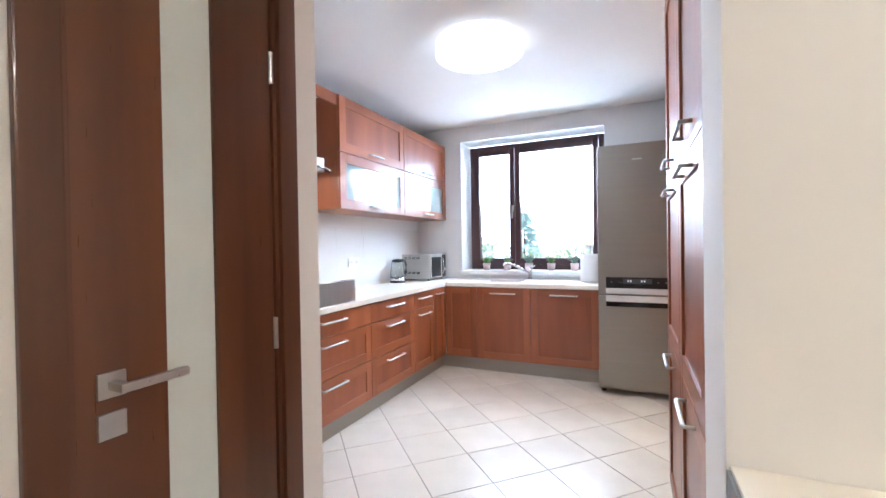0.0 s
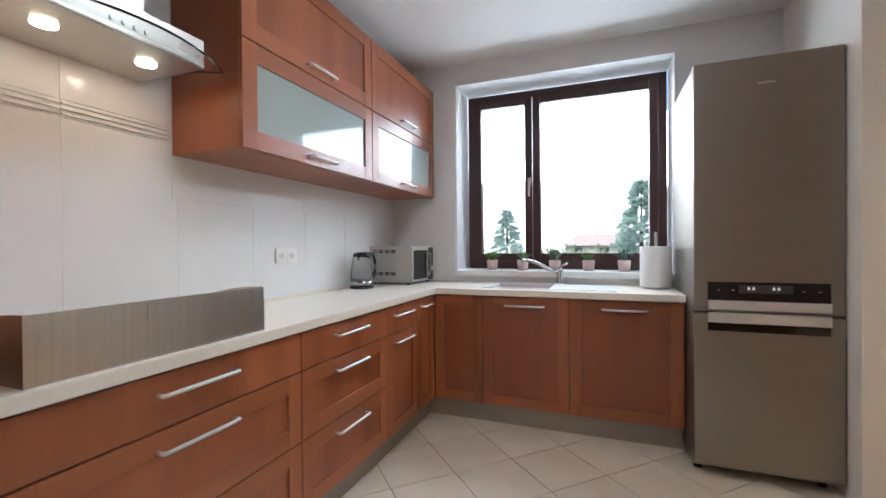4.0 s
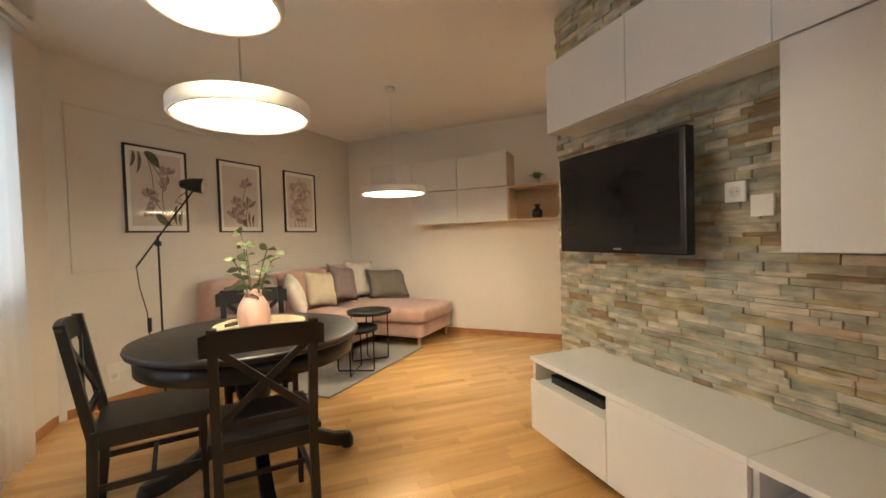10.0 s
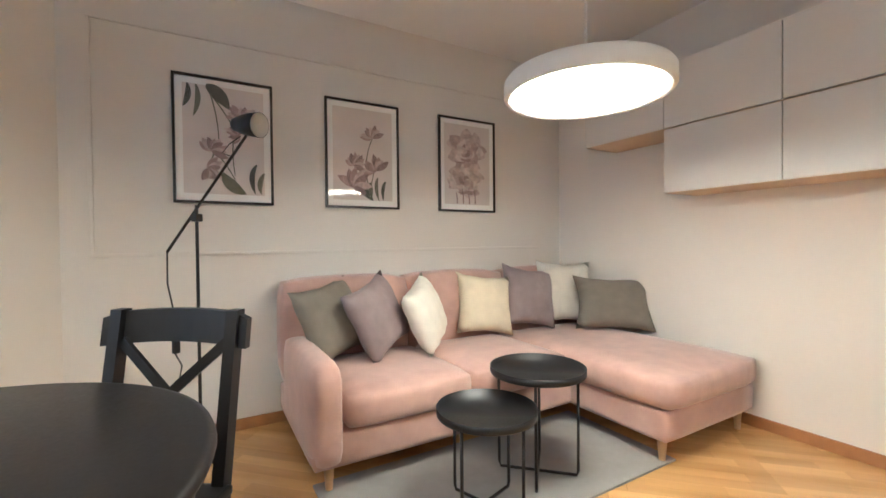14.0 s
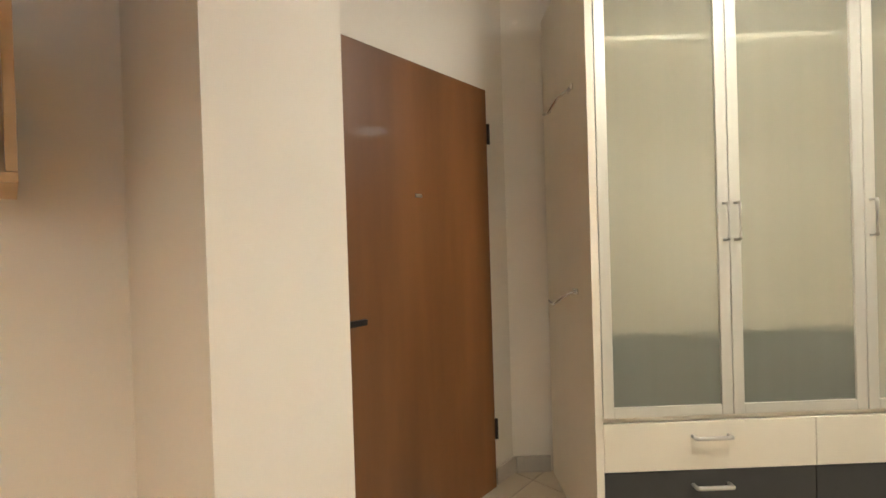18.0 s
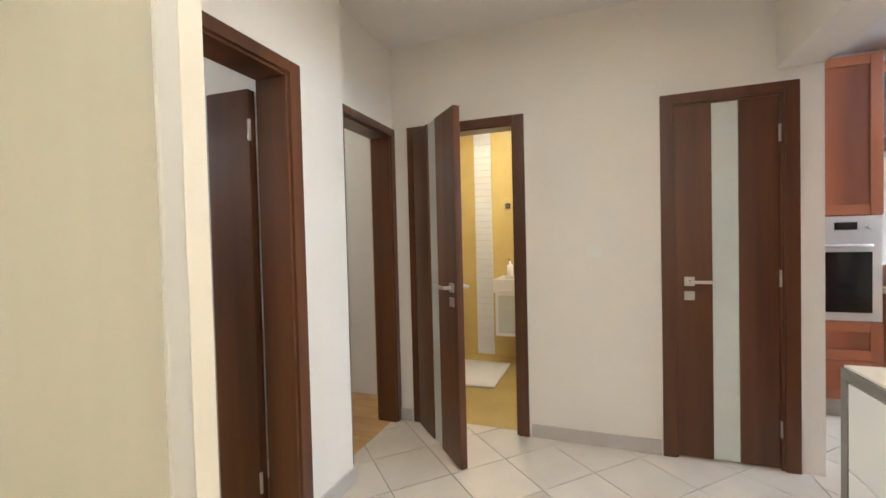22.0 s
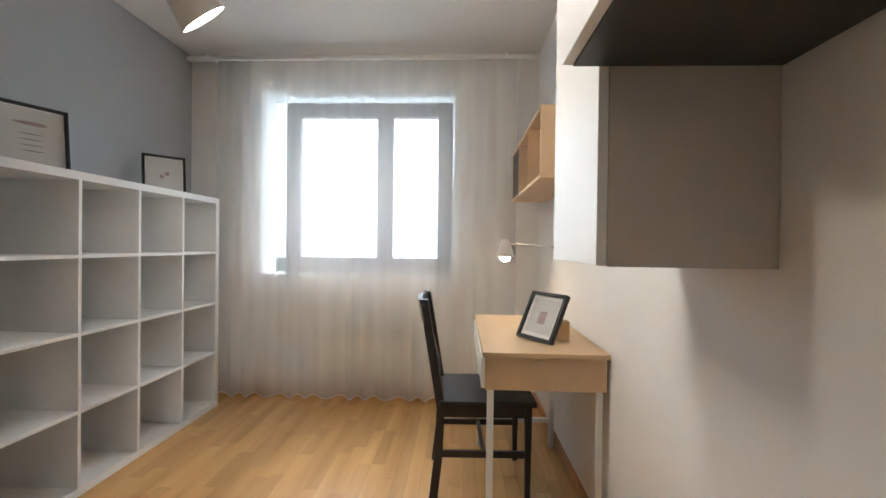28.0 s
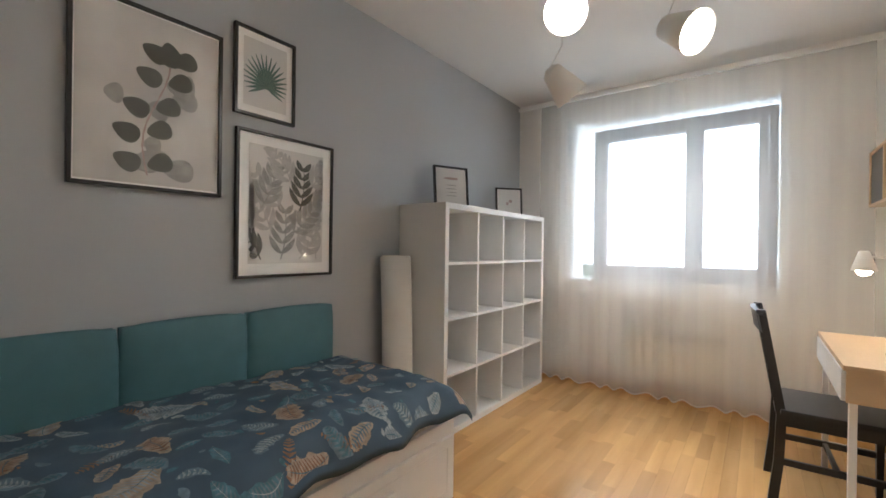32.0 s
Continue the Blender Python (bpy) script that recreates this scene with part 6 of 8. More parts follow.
for lo, hi in (((-0.31, -0.45, 0.741), (0.31, -0.002, 0.77)), ((-0.31, -0.45, 0.77), (0.31, -0.42, 0.87)), ((-0.31, -0.04, 0.77), (0.31, -0.002, 0.87)), ((-0.31, -0.42, 0.77), (-0.28, -0.04, 0.87)), ((0.28, -0.42, 0.77), (0.31, -0.04, 0.87))):
    add_box(bm, lo, hi, 0.004)
part("basin", bm, POT, vb, "white ceramic basin")
tube("tap", vb, CHROME, [(0, -0.05, 0.86), (0, -0.05, 0.97), (0, -0.08, 0.99), (0, -0.18, 0.97)], 0.014)
mr = thing("mirror", Matrix(), "bathroom mirror in a dark wooden frame above the basin", "mirror")
box("pane", mr, material("mirror_silver", (0.85, 0.85, 0.85), 0.02, 1.0, vary=0.01), (-2.478, -0.90, 1.14), (-2.470, -0.47, 1.93), 0)
for lo, hi in (((-2.479, -0.925, 1.115), (-2.464, -0.90, 1.955)), ((-2.479, -0.47, 1.115), (-2.464, -0.445, 1.955)), ((-2.479, -0.90, 1.115), (-2.464, -0.47, 1.14)), ((-2.479, -0.90, 1.93), (-2.464, -0.47, 1.955))):
    box("frame", mr, WENGE, lo, hi, 0.002)
dp = thing("soap_dispenser", pose(-2.43, -1.08, 0.872), "chrome and white soap dispenser by the basin", "soap dispenser")
lathe("body", dp, POT, [(0, 0), (0.03, 0), (0.03, 0.11), (0.012, 0.12), (0.01, 0.15), (0.0, 0.15)], 20)
tube("pump", dp, CHROME, [(0, 0, 0.15), (0, 0, 0.165), (0.0, -0.04, 0.165)], 0.006)
tw = thing("towel_hook", pose(-2.478, -1.10, 1.60, 0, 0, 90), "white bathroom wall hook", "hook")
box("plate", tw, CHROME, (-0.03, -0.012, -0.03), (0.03, -0.001, 0.03), 0.003)
rod("peg", tw, CHROME, (0, -0.012, 0), (0, -0.06, -0.01), 0.008)
fs = solid("floor_bathroom", material("bath_floor_ochre", (0.50, 0.36, 0.12), 0.25, vary=0.08, scale=3), [((-2.48, -1.69, -0.011), (-0.80, -0.42, 0.0))], label="ochre tiled bathroom floor", category="floor")
# white pad in place of the bright patch of light on the floor
bmn = thing("bath_mat", pose(-1.85, -1.30, 0.001), "white pad standing for a patch of light on the ochre floor", "bath mat")
soft_box("light_pad", bmn, POT, (-0.35, -0.25, 0.0), (0.35, 0.25, 0.022), 0.01)
sd = thing("mosaic_border", Matrix(), "white relief tile strip on the bathroom wall", "tile border")
for k in range(37):
    box("tile", sd, TILE_WALL, (-2.479, -1.455, 0.02 + 0.068 * k), (-2.462 + 0.004 * (k % 2), -1.272, 0.085 + 0.068 * k), 0.003)

# ---- bedroom ----
INK_SILVER = material("print_ink_silver", (0.46, 0.45, 0.43), 0.8, vary=0.1, scale=30)
BX = 2.908
for y0, y1, z0, z1, lab, gr, kind_ in ((-3.065, -2.543, 1.395, 2.10, "framed print of dark round leaves on a stem", PRINT_GREY, 1), (-3.428, -3.118, 1.792, 2.203, "framed print of a green fan palm leaf", PAPER, 2), (-3.672, -3.131, 1.029, 1.73, "framed print of grey foliage", PAPER, 3)):
    w, h = y1 - y0, z1 - z0

    def motif(p, ww, hh, zz, k=kind_):
        r = random.Random(20 + k)
        if k == 1:
            blot(p, INK_GREY, [(r.uniform(-0.17, 0.17), zz + r.uniform(0.05, 0.5), r.uniform(0.03, 0.06), r.uniform(0.03, 0.05), 0) for _ in range(9)], 0.0114, "shade_blot")
            stem = [(0.02 - 0.05 * t + 0.03 * math.sin(5 * t), zz + 0.04 + 0.46 * t) for t in [i / 9 for i in range(10)]]
            blot(p, INK_PINK, [((a[0] + b[0]) / 2, (a[1] + b[1]) / 2, 0.034, 0.0035, math.atan2(b[1] - a[1], b[0] - a[0])) for a, b in zip(stem, stem[1:])], 0.0118, "stem")
            blot(p, INK, [(x + s * 0.055, z + r.uniform(-0.01, 0.03), 0.046, 0.036, 0.4 * s) for x, z in stem[1::2] for s in (-1, 1)], 0.0124)
            blot(p, INK, [(stem[-1][0], stem[-1][1] + 0.03, 0.05, 0.04, 1.3)], 0.0134)
        elif k == 2:
            blot(p, INK_GREEN, [(0.05 * math.cos(a), zz + hh * 0.36 + 0.065 * math.sin(a), 0.062 + 0.024 * math.sin(a), 0.0065, a) for a in [radians(-28 + 11.8 * j) for j in range(21)]])
        else:
            tones = (INK_SILVER, INK_GREY, INK_SILVER, INK, INK_GREY, INK_SILVER)
            for j in range(14):
                x, z = -0.17 + 0.105 * (j % 4) + 0.05 * (j // 4 % 2), zz + 0.02 + 0.125 * (j // 4)
                t = radians((70, 120, 95, 50, 110, 135, 60)[j % 7])
                ln, mat, lift = r.uniform(0.20, 0.26), tones[(j * 5) % 6], 0.0114 + 0.0002 * j

                def bend(u, v):
                    return max(-ww / 2 + 0.016, min(ww / 2 - 0.016, u)), max(zz + 0.016, min(zz + hh - 0.016, v))

                ink(p, mat, (bend(x, z), bend(x + 0.5 * ln * math.cos(t + 0.25), z + 0.5 * ln * math.sin(t + 0.25)), bend(x + ln * math.cos(t), z + ln * math.sin(t))), 0.007, lift, "stem", False)
                for q in range(5):
                    u, v = x + ln * (0.12 + 0.2 * q) * math.cos(t), z + ln * (0.12 + 0.2 * q) * math.sin(t)
                    for sg in (-1, 1):
                        g, le = t + sg * 0.7, 0.11 - 0.011 * q
                        ink(p, mat, (bend(u, v), bend(u + 0.5 * le * math.cos(g + 0.3 * sg), v + 0.5 * le * math.sin(g + 0.3 * sg)), bend(u + le * math.cos(g), v + le * math.sin(g))), 0.030, lift + 0.00005, "leaf")

    picture(pose(BX, (y0 + y1) / 2, z0, 0, 0, 90), w, h, lab, gr, motif, 0.062 if kind_ == 3 else (0.02 if kind_ == 1 else 0.045))

for k in range(4):
    y1 = -1.725 - 0.4845 * k
    hb = thing("headboard_pad", Matrix(), "teal upholstered wall pad above the bed", "headboard", "teal wall pads")
    soft_box("pad", hb, TEAL, (2.845, y1 - 0.48, 0.40), (2.896, y1, 0.876), 0.022, puff=0.008)
    box("backing", hb, TEAL, (2.8965, y1 - 0.474, 0.405), (2.9085, y1 - 0.006, 0.870), 0.003)

bed = thing("daybed", Matrix(), "white daybed with drawers and a low wooden frame", "bed")
B0, B1, BY0, BY1 = 2.105, 2.84, -3.765, -1.74
box("side_board", bed, WHITE, (B0, BY0, 0.03), (B0 + 0.02, BY1, 0.40), 0.003)
box("end_board", bed, WHITE, (B0 + 0.021, BY0, 0.03), (B1, BY0 + 0.02, 0.40), 0.003)
box("end_board", bed, WHITE, (B0 + 0.021, BY1 - 0.02, 0.03), (B1, BY1, 0.40), 0.003)
box("slat_base", bed, OAK, (B0 + 0.022, BY0 + 0.022, 0.30), (B1, BY1 - 0.022, 0.33), 0)
for a, b in ((BY0 + 0.03, -2.76), (-2.74, BY1 - 0.03)):
    f = box("drawer_front", bed, WHITE, (B0 - 0.016, a, 0.055), (B0 - 0.001, b, 0.335), 0.003)
    for lo, hi in (((B0 - 0.019, a + 0.04, 0.29), (B0 - 0.0165, b - 0.04, 0.295)), ((B0 - 0.019, a + 0.04, 0.095), (B0 - 0.0165, b - 0.04, 0.10)), ((B0 - 0.019, a + 0.04, 0.10), (B0 - 0.0165, a + 0.045, 0.29)), ((B0 - 0.019, b - 0.045, 0.10), (B0 - 0.0165, b - 0.04, 0.29))):
        box("moulding", f, WHITE_MATT, lo, hi, 0)
    box("handle", f, WHITE, (B0 - 0.035, (a + b) / 2 - 0.09, 0.245), (B0 - 0.017, (a + b) / 2 + 0.09, 0.262), 0.004)
mt = thing("mattress", Matrix(), "cream mattress edge under the bedspread", "mattress")
soft_box("core", mt, CREAM, (B0 + 0.025, BY0 + 0.02, 0.332), (B1 + 0.002, BY1 - 0.02, 0.50), 0.04)


COTTON = material("dark_blue_cotton", (0.050, 0.085, 0.125), 0.75, vary=0.15, scale=7, bump=0.3, bump_scale=300)
sp = thing("bedspread", Matrix(), "dark blue quilt printed with pale and rust feathers", "bedspread")


def quilt_at(x, y):
    """The upper side of the quilt: soft creases, falling over the front edge and the foot."""
    z = 0.580 + 0.014 * noise.noise((x * 4, y * 4, 0)) + 0.012 * noise.noise((x * 11, y * 9, 3)) + 0.004 * noise.noise((x * 30, y * 22, 5))
    drop = max(0.0, (2.17 - x) / 0.13)
    z -= 0.10 * min(1.0, drop) ** 2 + 0.012 * drop * math.sin(y * 24)
    e = max(0.0, (BY0 + 0.10 - y) / 0.13)
    z -= 0.06 * min(1, e) ** 2
    return Vector((x - 0.02 * drop * math.sin(y * 13), y, z))


bm = bmesh.new()
nx, ny = 34, 84
layers = []
for low in (0.0, 0.028):
    layers.append([[bm.verts.new(quilt_at(2.842 - 0.80 * i / nx, BY0 - 0.03 + (BY1 - BY0 + 0.03) * j / ny) - Vector((0, 0, low))) for i in range(nx + 1)] for j in range(ny + 1)])
for rows in layers:
    for a, b in zip(rows, rows[1:]):
        for i in range(nx):
            bm.faces.new((a[i], a[i + 1], b[i + 1], b[i]))
top_, low_ = layers
rim_ = [(0, i) for i in range(nx)] + [(j, nx) for j in range(ny)] + [(ny, i) for i in range(nx, 0, -1)] + [(j, 0) for j in range(ny, 0, -1)]
for (j0, i0), (j1, i1) in zip(rim_, rim_[1:] + rim_[:1]):
    bm.faces.new((top_[j0][i0], top_[j1][i1], low_[j1][i1], low_[j0][i0]))
part("quilt", bm, COTTON, sp, smooth=True)

FEATHER = [material("printed_" + n, c, 0.8, vary=0.3, scale=45) for n, c in (("pale_grey", (0.30, 0.325, 0.33)), ("sand", (0.36, 0.28, 0.215)), ("rust", (0.25, 0.135, 0.08)), ("teal", (0.065, 0.15, 0.19)), ("slate", (0.125, 0.175, 0.215)))]
prints = [([], []) for _ in FEATHER]


def feather(x, y, ln, turn, wide, tone, gap=0.72, lift=0.0026, bend=0.0):
    """A printed feather: barbs on both sides of a bent quill, lying on the quilt."""
    vs, fs = prints[tone]
    n = max(5, int(ln / 0.011))
    for k in range(n):
        t = (k + 0.5) / n
        a = turn + bend * (t - 0.5)
        cx, cy = x + ln * (t - 0.5) * math.cos(a), y + ln * (t - 0.5) * math.sin(a)
        w = wide * math.sin(math.pi * min(0.98, 0.10 + 0.86 * t)) ** 0.7 * rnd.uniform(0.8, 1.1)
        st = ln / n * gap
        for sg in (-1, 1):
            ca, sa = math.cos(a), math.sin(a)
            out = (-sa * sg * w + ca * w * 0.55, ca * sg * w + sa * w * 0.55)
            b = len(vs)
            for u, v in ((0, 0), (1, 0), (1, 0.35), (0, 1)):
                px, py = cx + out[0] * u + ca * st * v, cy + out[1] * u + sa * st * v
                px, py = max(2.05, min(2.838, px)), max(BY0 - 0.028, min(BY1 - 0.002, py))
                q = quilt_at(px, py)
                vs.append((q.x, q.y, q.z + lift))
            fs.append((b, b + 1, b + 2, b + 3))


def plume(x, y, ln, turn, wide, tone, lift, bend):
    """A printed leaf with ragged edges: solid strips on both sides of a bent rib, lying on the quilt."""
    vs, fs = prints[tone]
    n = max(6, int(ln / 0.010))
    rows_ = []
    for k in range(n + 1):
        t = k / n
        a = turn + bend * (t - 0.5)
        cx, cy = x + ln * (t - 0.5) * math.cos(a), y + ln * (t - 0.5) * math.sin(a)
        full = wide * math.sin(math.pi * (0.03 + 0.94 * t)) ** 0.75
        row = []
        for u in (-1, -0.5, 0, 0.5, 1):
            w = full * u * (rnd.uniform(0.72, 1.12) if abs(u) == 1 else 1.0)
            px, py = cx - math.sin(a) * w + 0.3 * abs(w) * math.cos(a), cy + math.cos(a) * w + 0.3 * abs(w) * math.sin(a)
            q = quilt_at(max(2.05, min(2.838, px)), max(BY0 - 0.028, min(BY1 - 0.002, py)))
            row.append(len(vs))
            vs.append((q.x, q.y, q.z + lift))
        rows_.append(row)
    for p, q in zip(rows_, rows_[1:]):
        for i in range(4):
            fs.append((p[i], p[i + 1], q[i + 1], q[i]))


rnd = random.Random(31)
for i in range(7):
    for j in range(18):
        x, y = 2.075 + 0.122 * i + rnd.uniform(-0.03, 0.03), BY0 + 0.04 + 0.111 * j + 0.06 * (i % 2) + rnd.uniform(-0.03, 0.03)
        big = (i * 5 + j * 3) % 7 == 0
        ln = rnd.uniform(0.15, 0.20) if big else rnd.uniform(0.07, 0.125)
        wide, turn, bend = ln * rnd.uniform(0.22, 0.32), rnd.uniform(-0.9, 0.9) + (1.9 if (i + j) % 3 else 0.4), rnd.uniform(-0.8, 0.8)
        base, over = rnd.choice(((0, 4), (4, 3), (4, 0), (4, 3), (1, 4), (3, 4))) if not big else rnd.choice(((1, 2), (0, 4), (1, 0)))
        plume(x, y, ln, turn, wide, base, 0.0026, bend)
        feather(x, y, ln * 0.86, turn, wide * 0.72, over, 0.62, 0.0034, bend)
        plume(x, y, ln * 1.05, turn, 0.0012, 3 if base != 3 else 0, 0.0042, bend)
for k in range(10):
    feather(rnd.uniform(2.08, 2.8), BY0 + 0.1 + 0.19 * k, rnd.uniform(0.09, 0.13), rnd.uniform(0, 6.28), 0.020, 2, 0.72)
for k in range(110):
    ln = rnd.choice((0.022, 0.03, 0.042))
    plume(rnd.uniform(2.06, 2.83), rnd.uniform(BY0, BY1), ln, rnd.uniform(0, 6.28), 0.32 * ln, rnd.choice((0, 2, 3, 3, 4, 4, 1)), 0.0022, 0.4)
for (vs, fs), mat_ in zip(prints, FEATHER):
    me = bpy.data.meshes.new("feather_print")
    me.from_pydata(vs, [], fs)
    me.materials.append(mat_)
    ob = new("feather_print", me)
    ob.parent = sp
    tagged(ob, "", "", "", "stuff")

rl2 = thing("rolled_mattress", pose(2.78, -4.10, 0), "white rolled mattress standing beside the shelf", "roll")
bm = bmesh.new()
add_tube(bm, [(0.0, 0.0, 0.0), (0.0, 0, 0.35), (0.005, 0.004, 0.75), (0.02, 0.01, 1.13)], 0.095, 28)
part("roll", bm, PAPER, rl2, smooth=True)
turns = [(0.02 + (0.012 + 0.0026 * k) * math.cos(0.5 * k), 0.01 + (0.012 + 0.0026 * k) * math.sin(0.5 * k), 1.1305) for k in range(30)]
tube("rolled_edge", rl2, CREAM, turns, 0.003, 6)

kx = thing("cube_shelf", pose(2.525, -5.71, 0), "white four by four cube shelf, empty", "shelf")
S = 1.47
D = 0.383
t1, t2 = 0.038, 0.016
for n, lo, hi in (("side", (0, 0, 0), (D, t1, S)), ("side", (0, S - t1, 0), (D, S, S)), ("base", (0, t1, 0), (D, S - t1, t1)), ("top", (0, t1, S - t1), (D, S - t1, S))):
    box(n, kx, WHITE_MATT, lo, hi, 0.002)
cell = (S - 2 * t1 - 3 * t2) / 4
for k in range(1, 4):
    p = t1 + k * cell + (k - 1) * t2
    box("upright", kx, WHITE_MATT, (0.001, p, t1), (D - 0.002, p + t2, S - t1), 0.001)
    for j in range(4):
        q = t1 + j * (cell + t2)
        box("shelf_board", kx, WHITE_MATT, (0.001, q + 0.0005, p), (D - 0.002, q + cell - 0.0005, p + t2), 0.001)
box("back", kx, WHITE_MATT, (D - 0.0015, t1, t1), (D, S - t1, S - t1), 0)


def lines_motif(p, w, h, z0):
    blot(p, INK_PINK, [(0, z0 + h * 0.74, w * 0.26, 0.009, 0)])
    blot(p, INK_GREY, [(0, z0 + h * (0.25 + 0.1 * k), w * 0.2, 0.0025, 0) for k in range(4)], 0.0122)


def dots_motif(p, w, h, z0):
    blot(p, INK_PINK, [(-0.012, z0 + h * 0.52, 0.016, 0.014, 0), (0.016, z0 + h * 0.42, 0.013, 0.012, 1)])


picture(pose(2.76, -4.62, 1.474) @ pose(0, 0, 0, 6, 0, 66), 0.28, 0.30, "small framed text print leaning on the cube shelf", PAPER, lines_motif, 0.02)
picture(pose(2.74, -5.45, 1.474) @ pose(0, 0, 0, 6, 0, 48), 0.24, 0.245, "small framed dot print leaning on the cube shelf", PAPER, dots_motif, 0.02)

dk = thing("desk", pose(0.245, -5.27, 0), "small birch topped desk with white legs and drawer", "desk")
DL, DW = 0.88, 0.478
box("top", dk, BIRCH, (0, 0, 0.735), (DW, DL, 0.755), 0.003)
box("drawer_box", dk, BIRCH, (0.01, 0.01, 0.61), (DW - 0.01, DL - 0.01, 0.734), 0.002)
for a, b in ((0.015, DL / 2 - 0.002), (DL / 2 + 0.002, DL - 0.015)):
    box("drawer_front", dk, WHITE, (DW - 0.0095, a, 0.615), (DW + 0.004, b, 0.73), 0.002)
for x in (0.02, DW - 0.045):
    for y in (0.02, DL - 0.045):
        box("leg", dk, WHITE, (x, y, 0), (x + 0.025, y + 0.025, 0.609), 0.003)
for y in (0.02, DL - 0.045):
    box("foot_rail", dk, WHITE, (0.046, y + 0.003, 0.145), (DW - 0.046, y + 0.022, 0.17), 0.002)
x_chair(pose(0.70, -4.90, 0, 0, 0, 92), "black wooden cross-back chair at the desk", "desk_chair", "")


def bars_motif(p, w, h, z0):
    blot(p, INK_PINK, [(0, z0 + h * (0.3 + 0.06 * k), 0.025, 0.006, 0) for k in range(6)])


picture(pose(0.49, -4.595, 0.757) @ pose(0, 0, 0, 0, 0, -56) @ pose(0, 0, 0, 27, 0, 0), 0.205, 0.215, "small framed print on a stand on the desk", PAPER, bars_motif, 0.03)
stand = box("stand", None, OAK, (0.345, -4.655, 0.756), (0.395, -4.60, 0.84), 0.003)
tagged(stand, "small wooden picture stand on the desk", "stand")

wl = thing("wall_lamp", pose(0.243, -5.11, 1.13), "white adjustable wall lamp over the desk, lit", "wall lamp")
lathe("plate", wl, LAMP_WHITE, [(0, -0.03), (0.03, -0.03), (0.03, 0.03), (0, 0.03)], 20)
tube("arm", wl, LAMP_WHITE, [(0.0, 0, 0.02), (0.12, 0, 0.03), (0.31, 0, 0.04)], 0.006)
lathe("shade", wl, LAMP_WHITE, [(0.012, 0.10), (0.022, 0.095), (0.05, 0.0), (0.047, 0.0), (0.018, 0.09)], 28, "white cone shade", (0.325, 0, -0.03))
lathe("bulb", wl, glow("desk_bulb", (1.0, 0.78, 0.5), 60.0), [(0.0, 0.0), (0.02, 0.005), (0.03, 0.02), (0.02, 0.045), (0.0, 0.055)], 20, "glowing bulb", (0.325, 0, -0.056))

ws = thing("cube_wall_shelf", Matrix(), "birch wall shelf with open cubes, one black inside", "shelf")
ya, yb, za, zb = -5.705, -4.66, 1.462, 1.782
for n, lo, hi in (("panel", (0.242, ya, za), (0.468, yb, za + 0.014)), ("panel", (0.242, ya, zb - 0.014), (0.468, yb, zb)), ("panel", (0.242, ya + 0.001, za + 0.0145), (0.25, yb, zb - 0.0145))):
    box(n, ws, BIRCH, lo, hi, 0.001)
for k in range(4):
    y = ya + (yb - ya - 0.014) * k / 3
    box("divider", ws, BIRCH, (0.251, y, za + 0.0145), (0.467, y + 0.014, zb - 0.0145), 0.001)
box("black_insert", ws, BLACK, (0.252, ya + 0.016, za + 0.015), (0.46, ya + 0.335, zb - 0.016), 0.001, "black inlay box")

c1 = thing("hanging_wardrobe", Matrix(), "hanging cabinet with pale front and dark grey side", "cabinet", "bedroom wall cabinets")
box("body", c1, CHARCOAL, (0.242, -3.574, 1.485), (0.612, -3.32, 2.235), 0.002)
box("door", c1, WHITE, (0.613, -3.573, 1.487), (0.632, -3.322, 2.233), 0.002, "white door")
c2 = thing("hanging_wardrobe", Matrix(), "long hanging cabinet with white door and grey side", "cabinet", "bedroom wall cabinets")
box("body", c2, SIDE_TAUPE, (0.242, -3.93, 1.122), (0.545, -3.576, 2.235), 0.002)
box("door", c2, WHITE, (0.546, -3.929, 1.124), (0.565, -3.577, 2.233), 0.002, "white door")

# bedroom curtain, rail and radiator
bv = thing("sheer_curtain", Matrix(), "floor-length cream voile curtain before the window", "curtain")
cloth("cloth", SHEER_CREAM, 0.42, 2.62, -5.84, 0.03, 2.50, 15, 0.0085, 11, 0.02, parent=bv, hem=HEM)
br = thing("curtain_rail", Matrix(), "slim white curtain rail under the bedroom ceiling", "curtain rail")
box("track", br, WHITE, (0.30, -5.86, 2.505), (2.85, -5.825, 2.53), 0.003)
for x in (0.5, 1.6, 2.7):
    box("bracket", br, WHITE, (x - 0.01, -5.978, 2.531), (x + 0.01, -5.83, 2.55), 0.002)
ra = thing("radiator", pose(1.165, -5.905, 0.15), "cream ribbed radiator under the window", "radiator")
for k in range(10):
    box("rib", ra, CREAM, (0.0715 * k, -0.05, 0), (0.0715 * k + 0.0655, 0.0, 0.335), 0.008)
box("header", ra, CREAM, (0, -0.05, 0.336), (0.712, 0.0, 0.39), 0.004)
# flat black plates paint the shade inside the grille gaps
for k in range(4):
    box("grille_slot", ra, BLACK, (0.03 + 0.175 * k, 0.0003, 0.345), (0.155 + 0.175 * k, 0.0012, 0.380), 0, "black plate for the shade in a grille gap")
rod("pipe", ra, WHITE, (-0.03, -0.03, -0.10), (-0.03, -0.03, 0.06), 0.01)
rod("valve", ra, WHITE, (-0.06, -0.03, 0.06), (-0.001, -0.03, 0.06), 0.016)

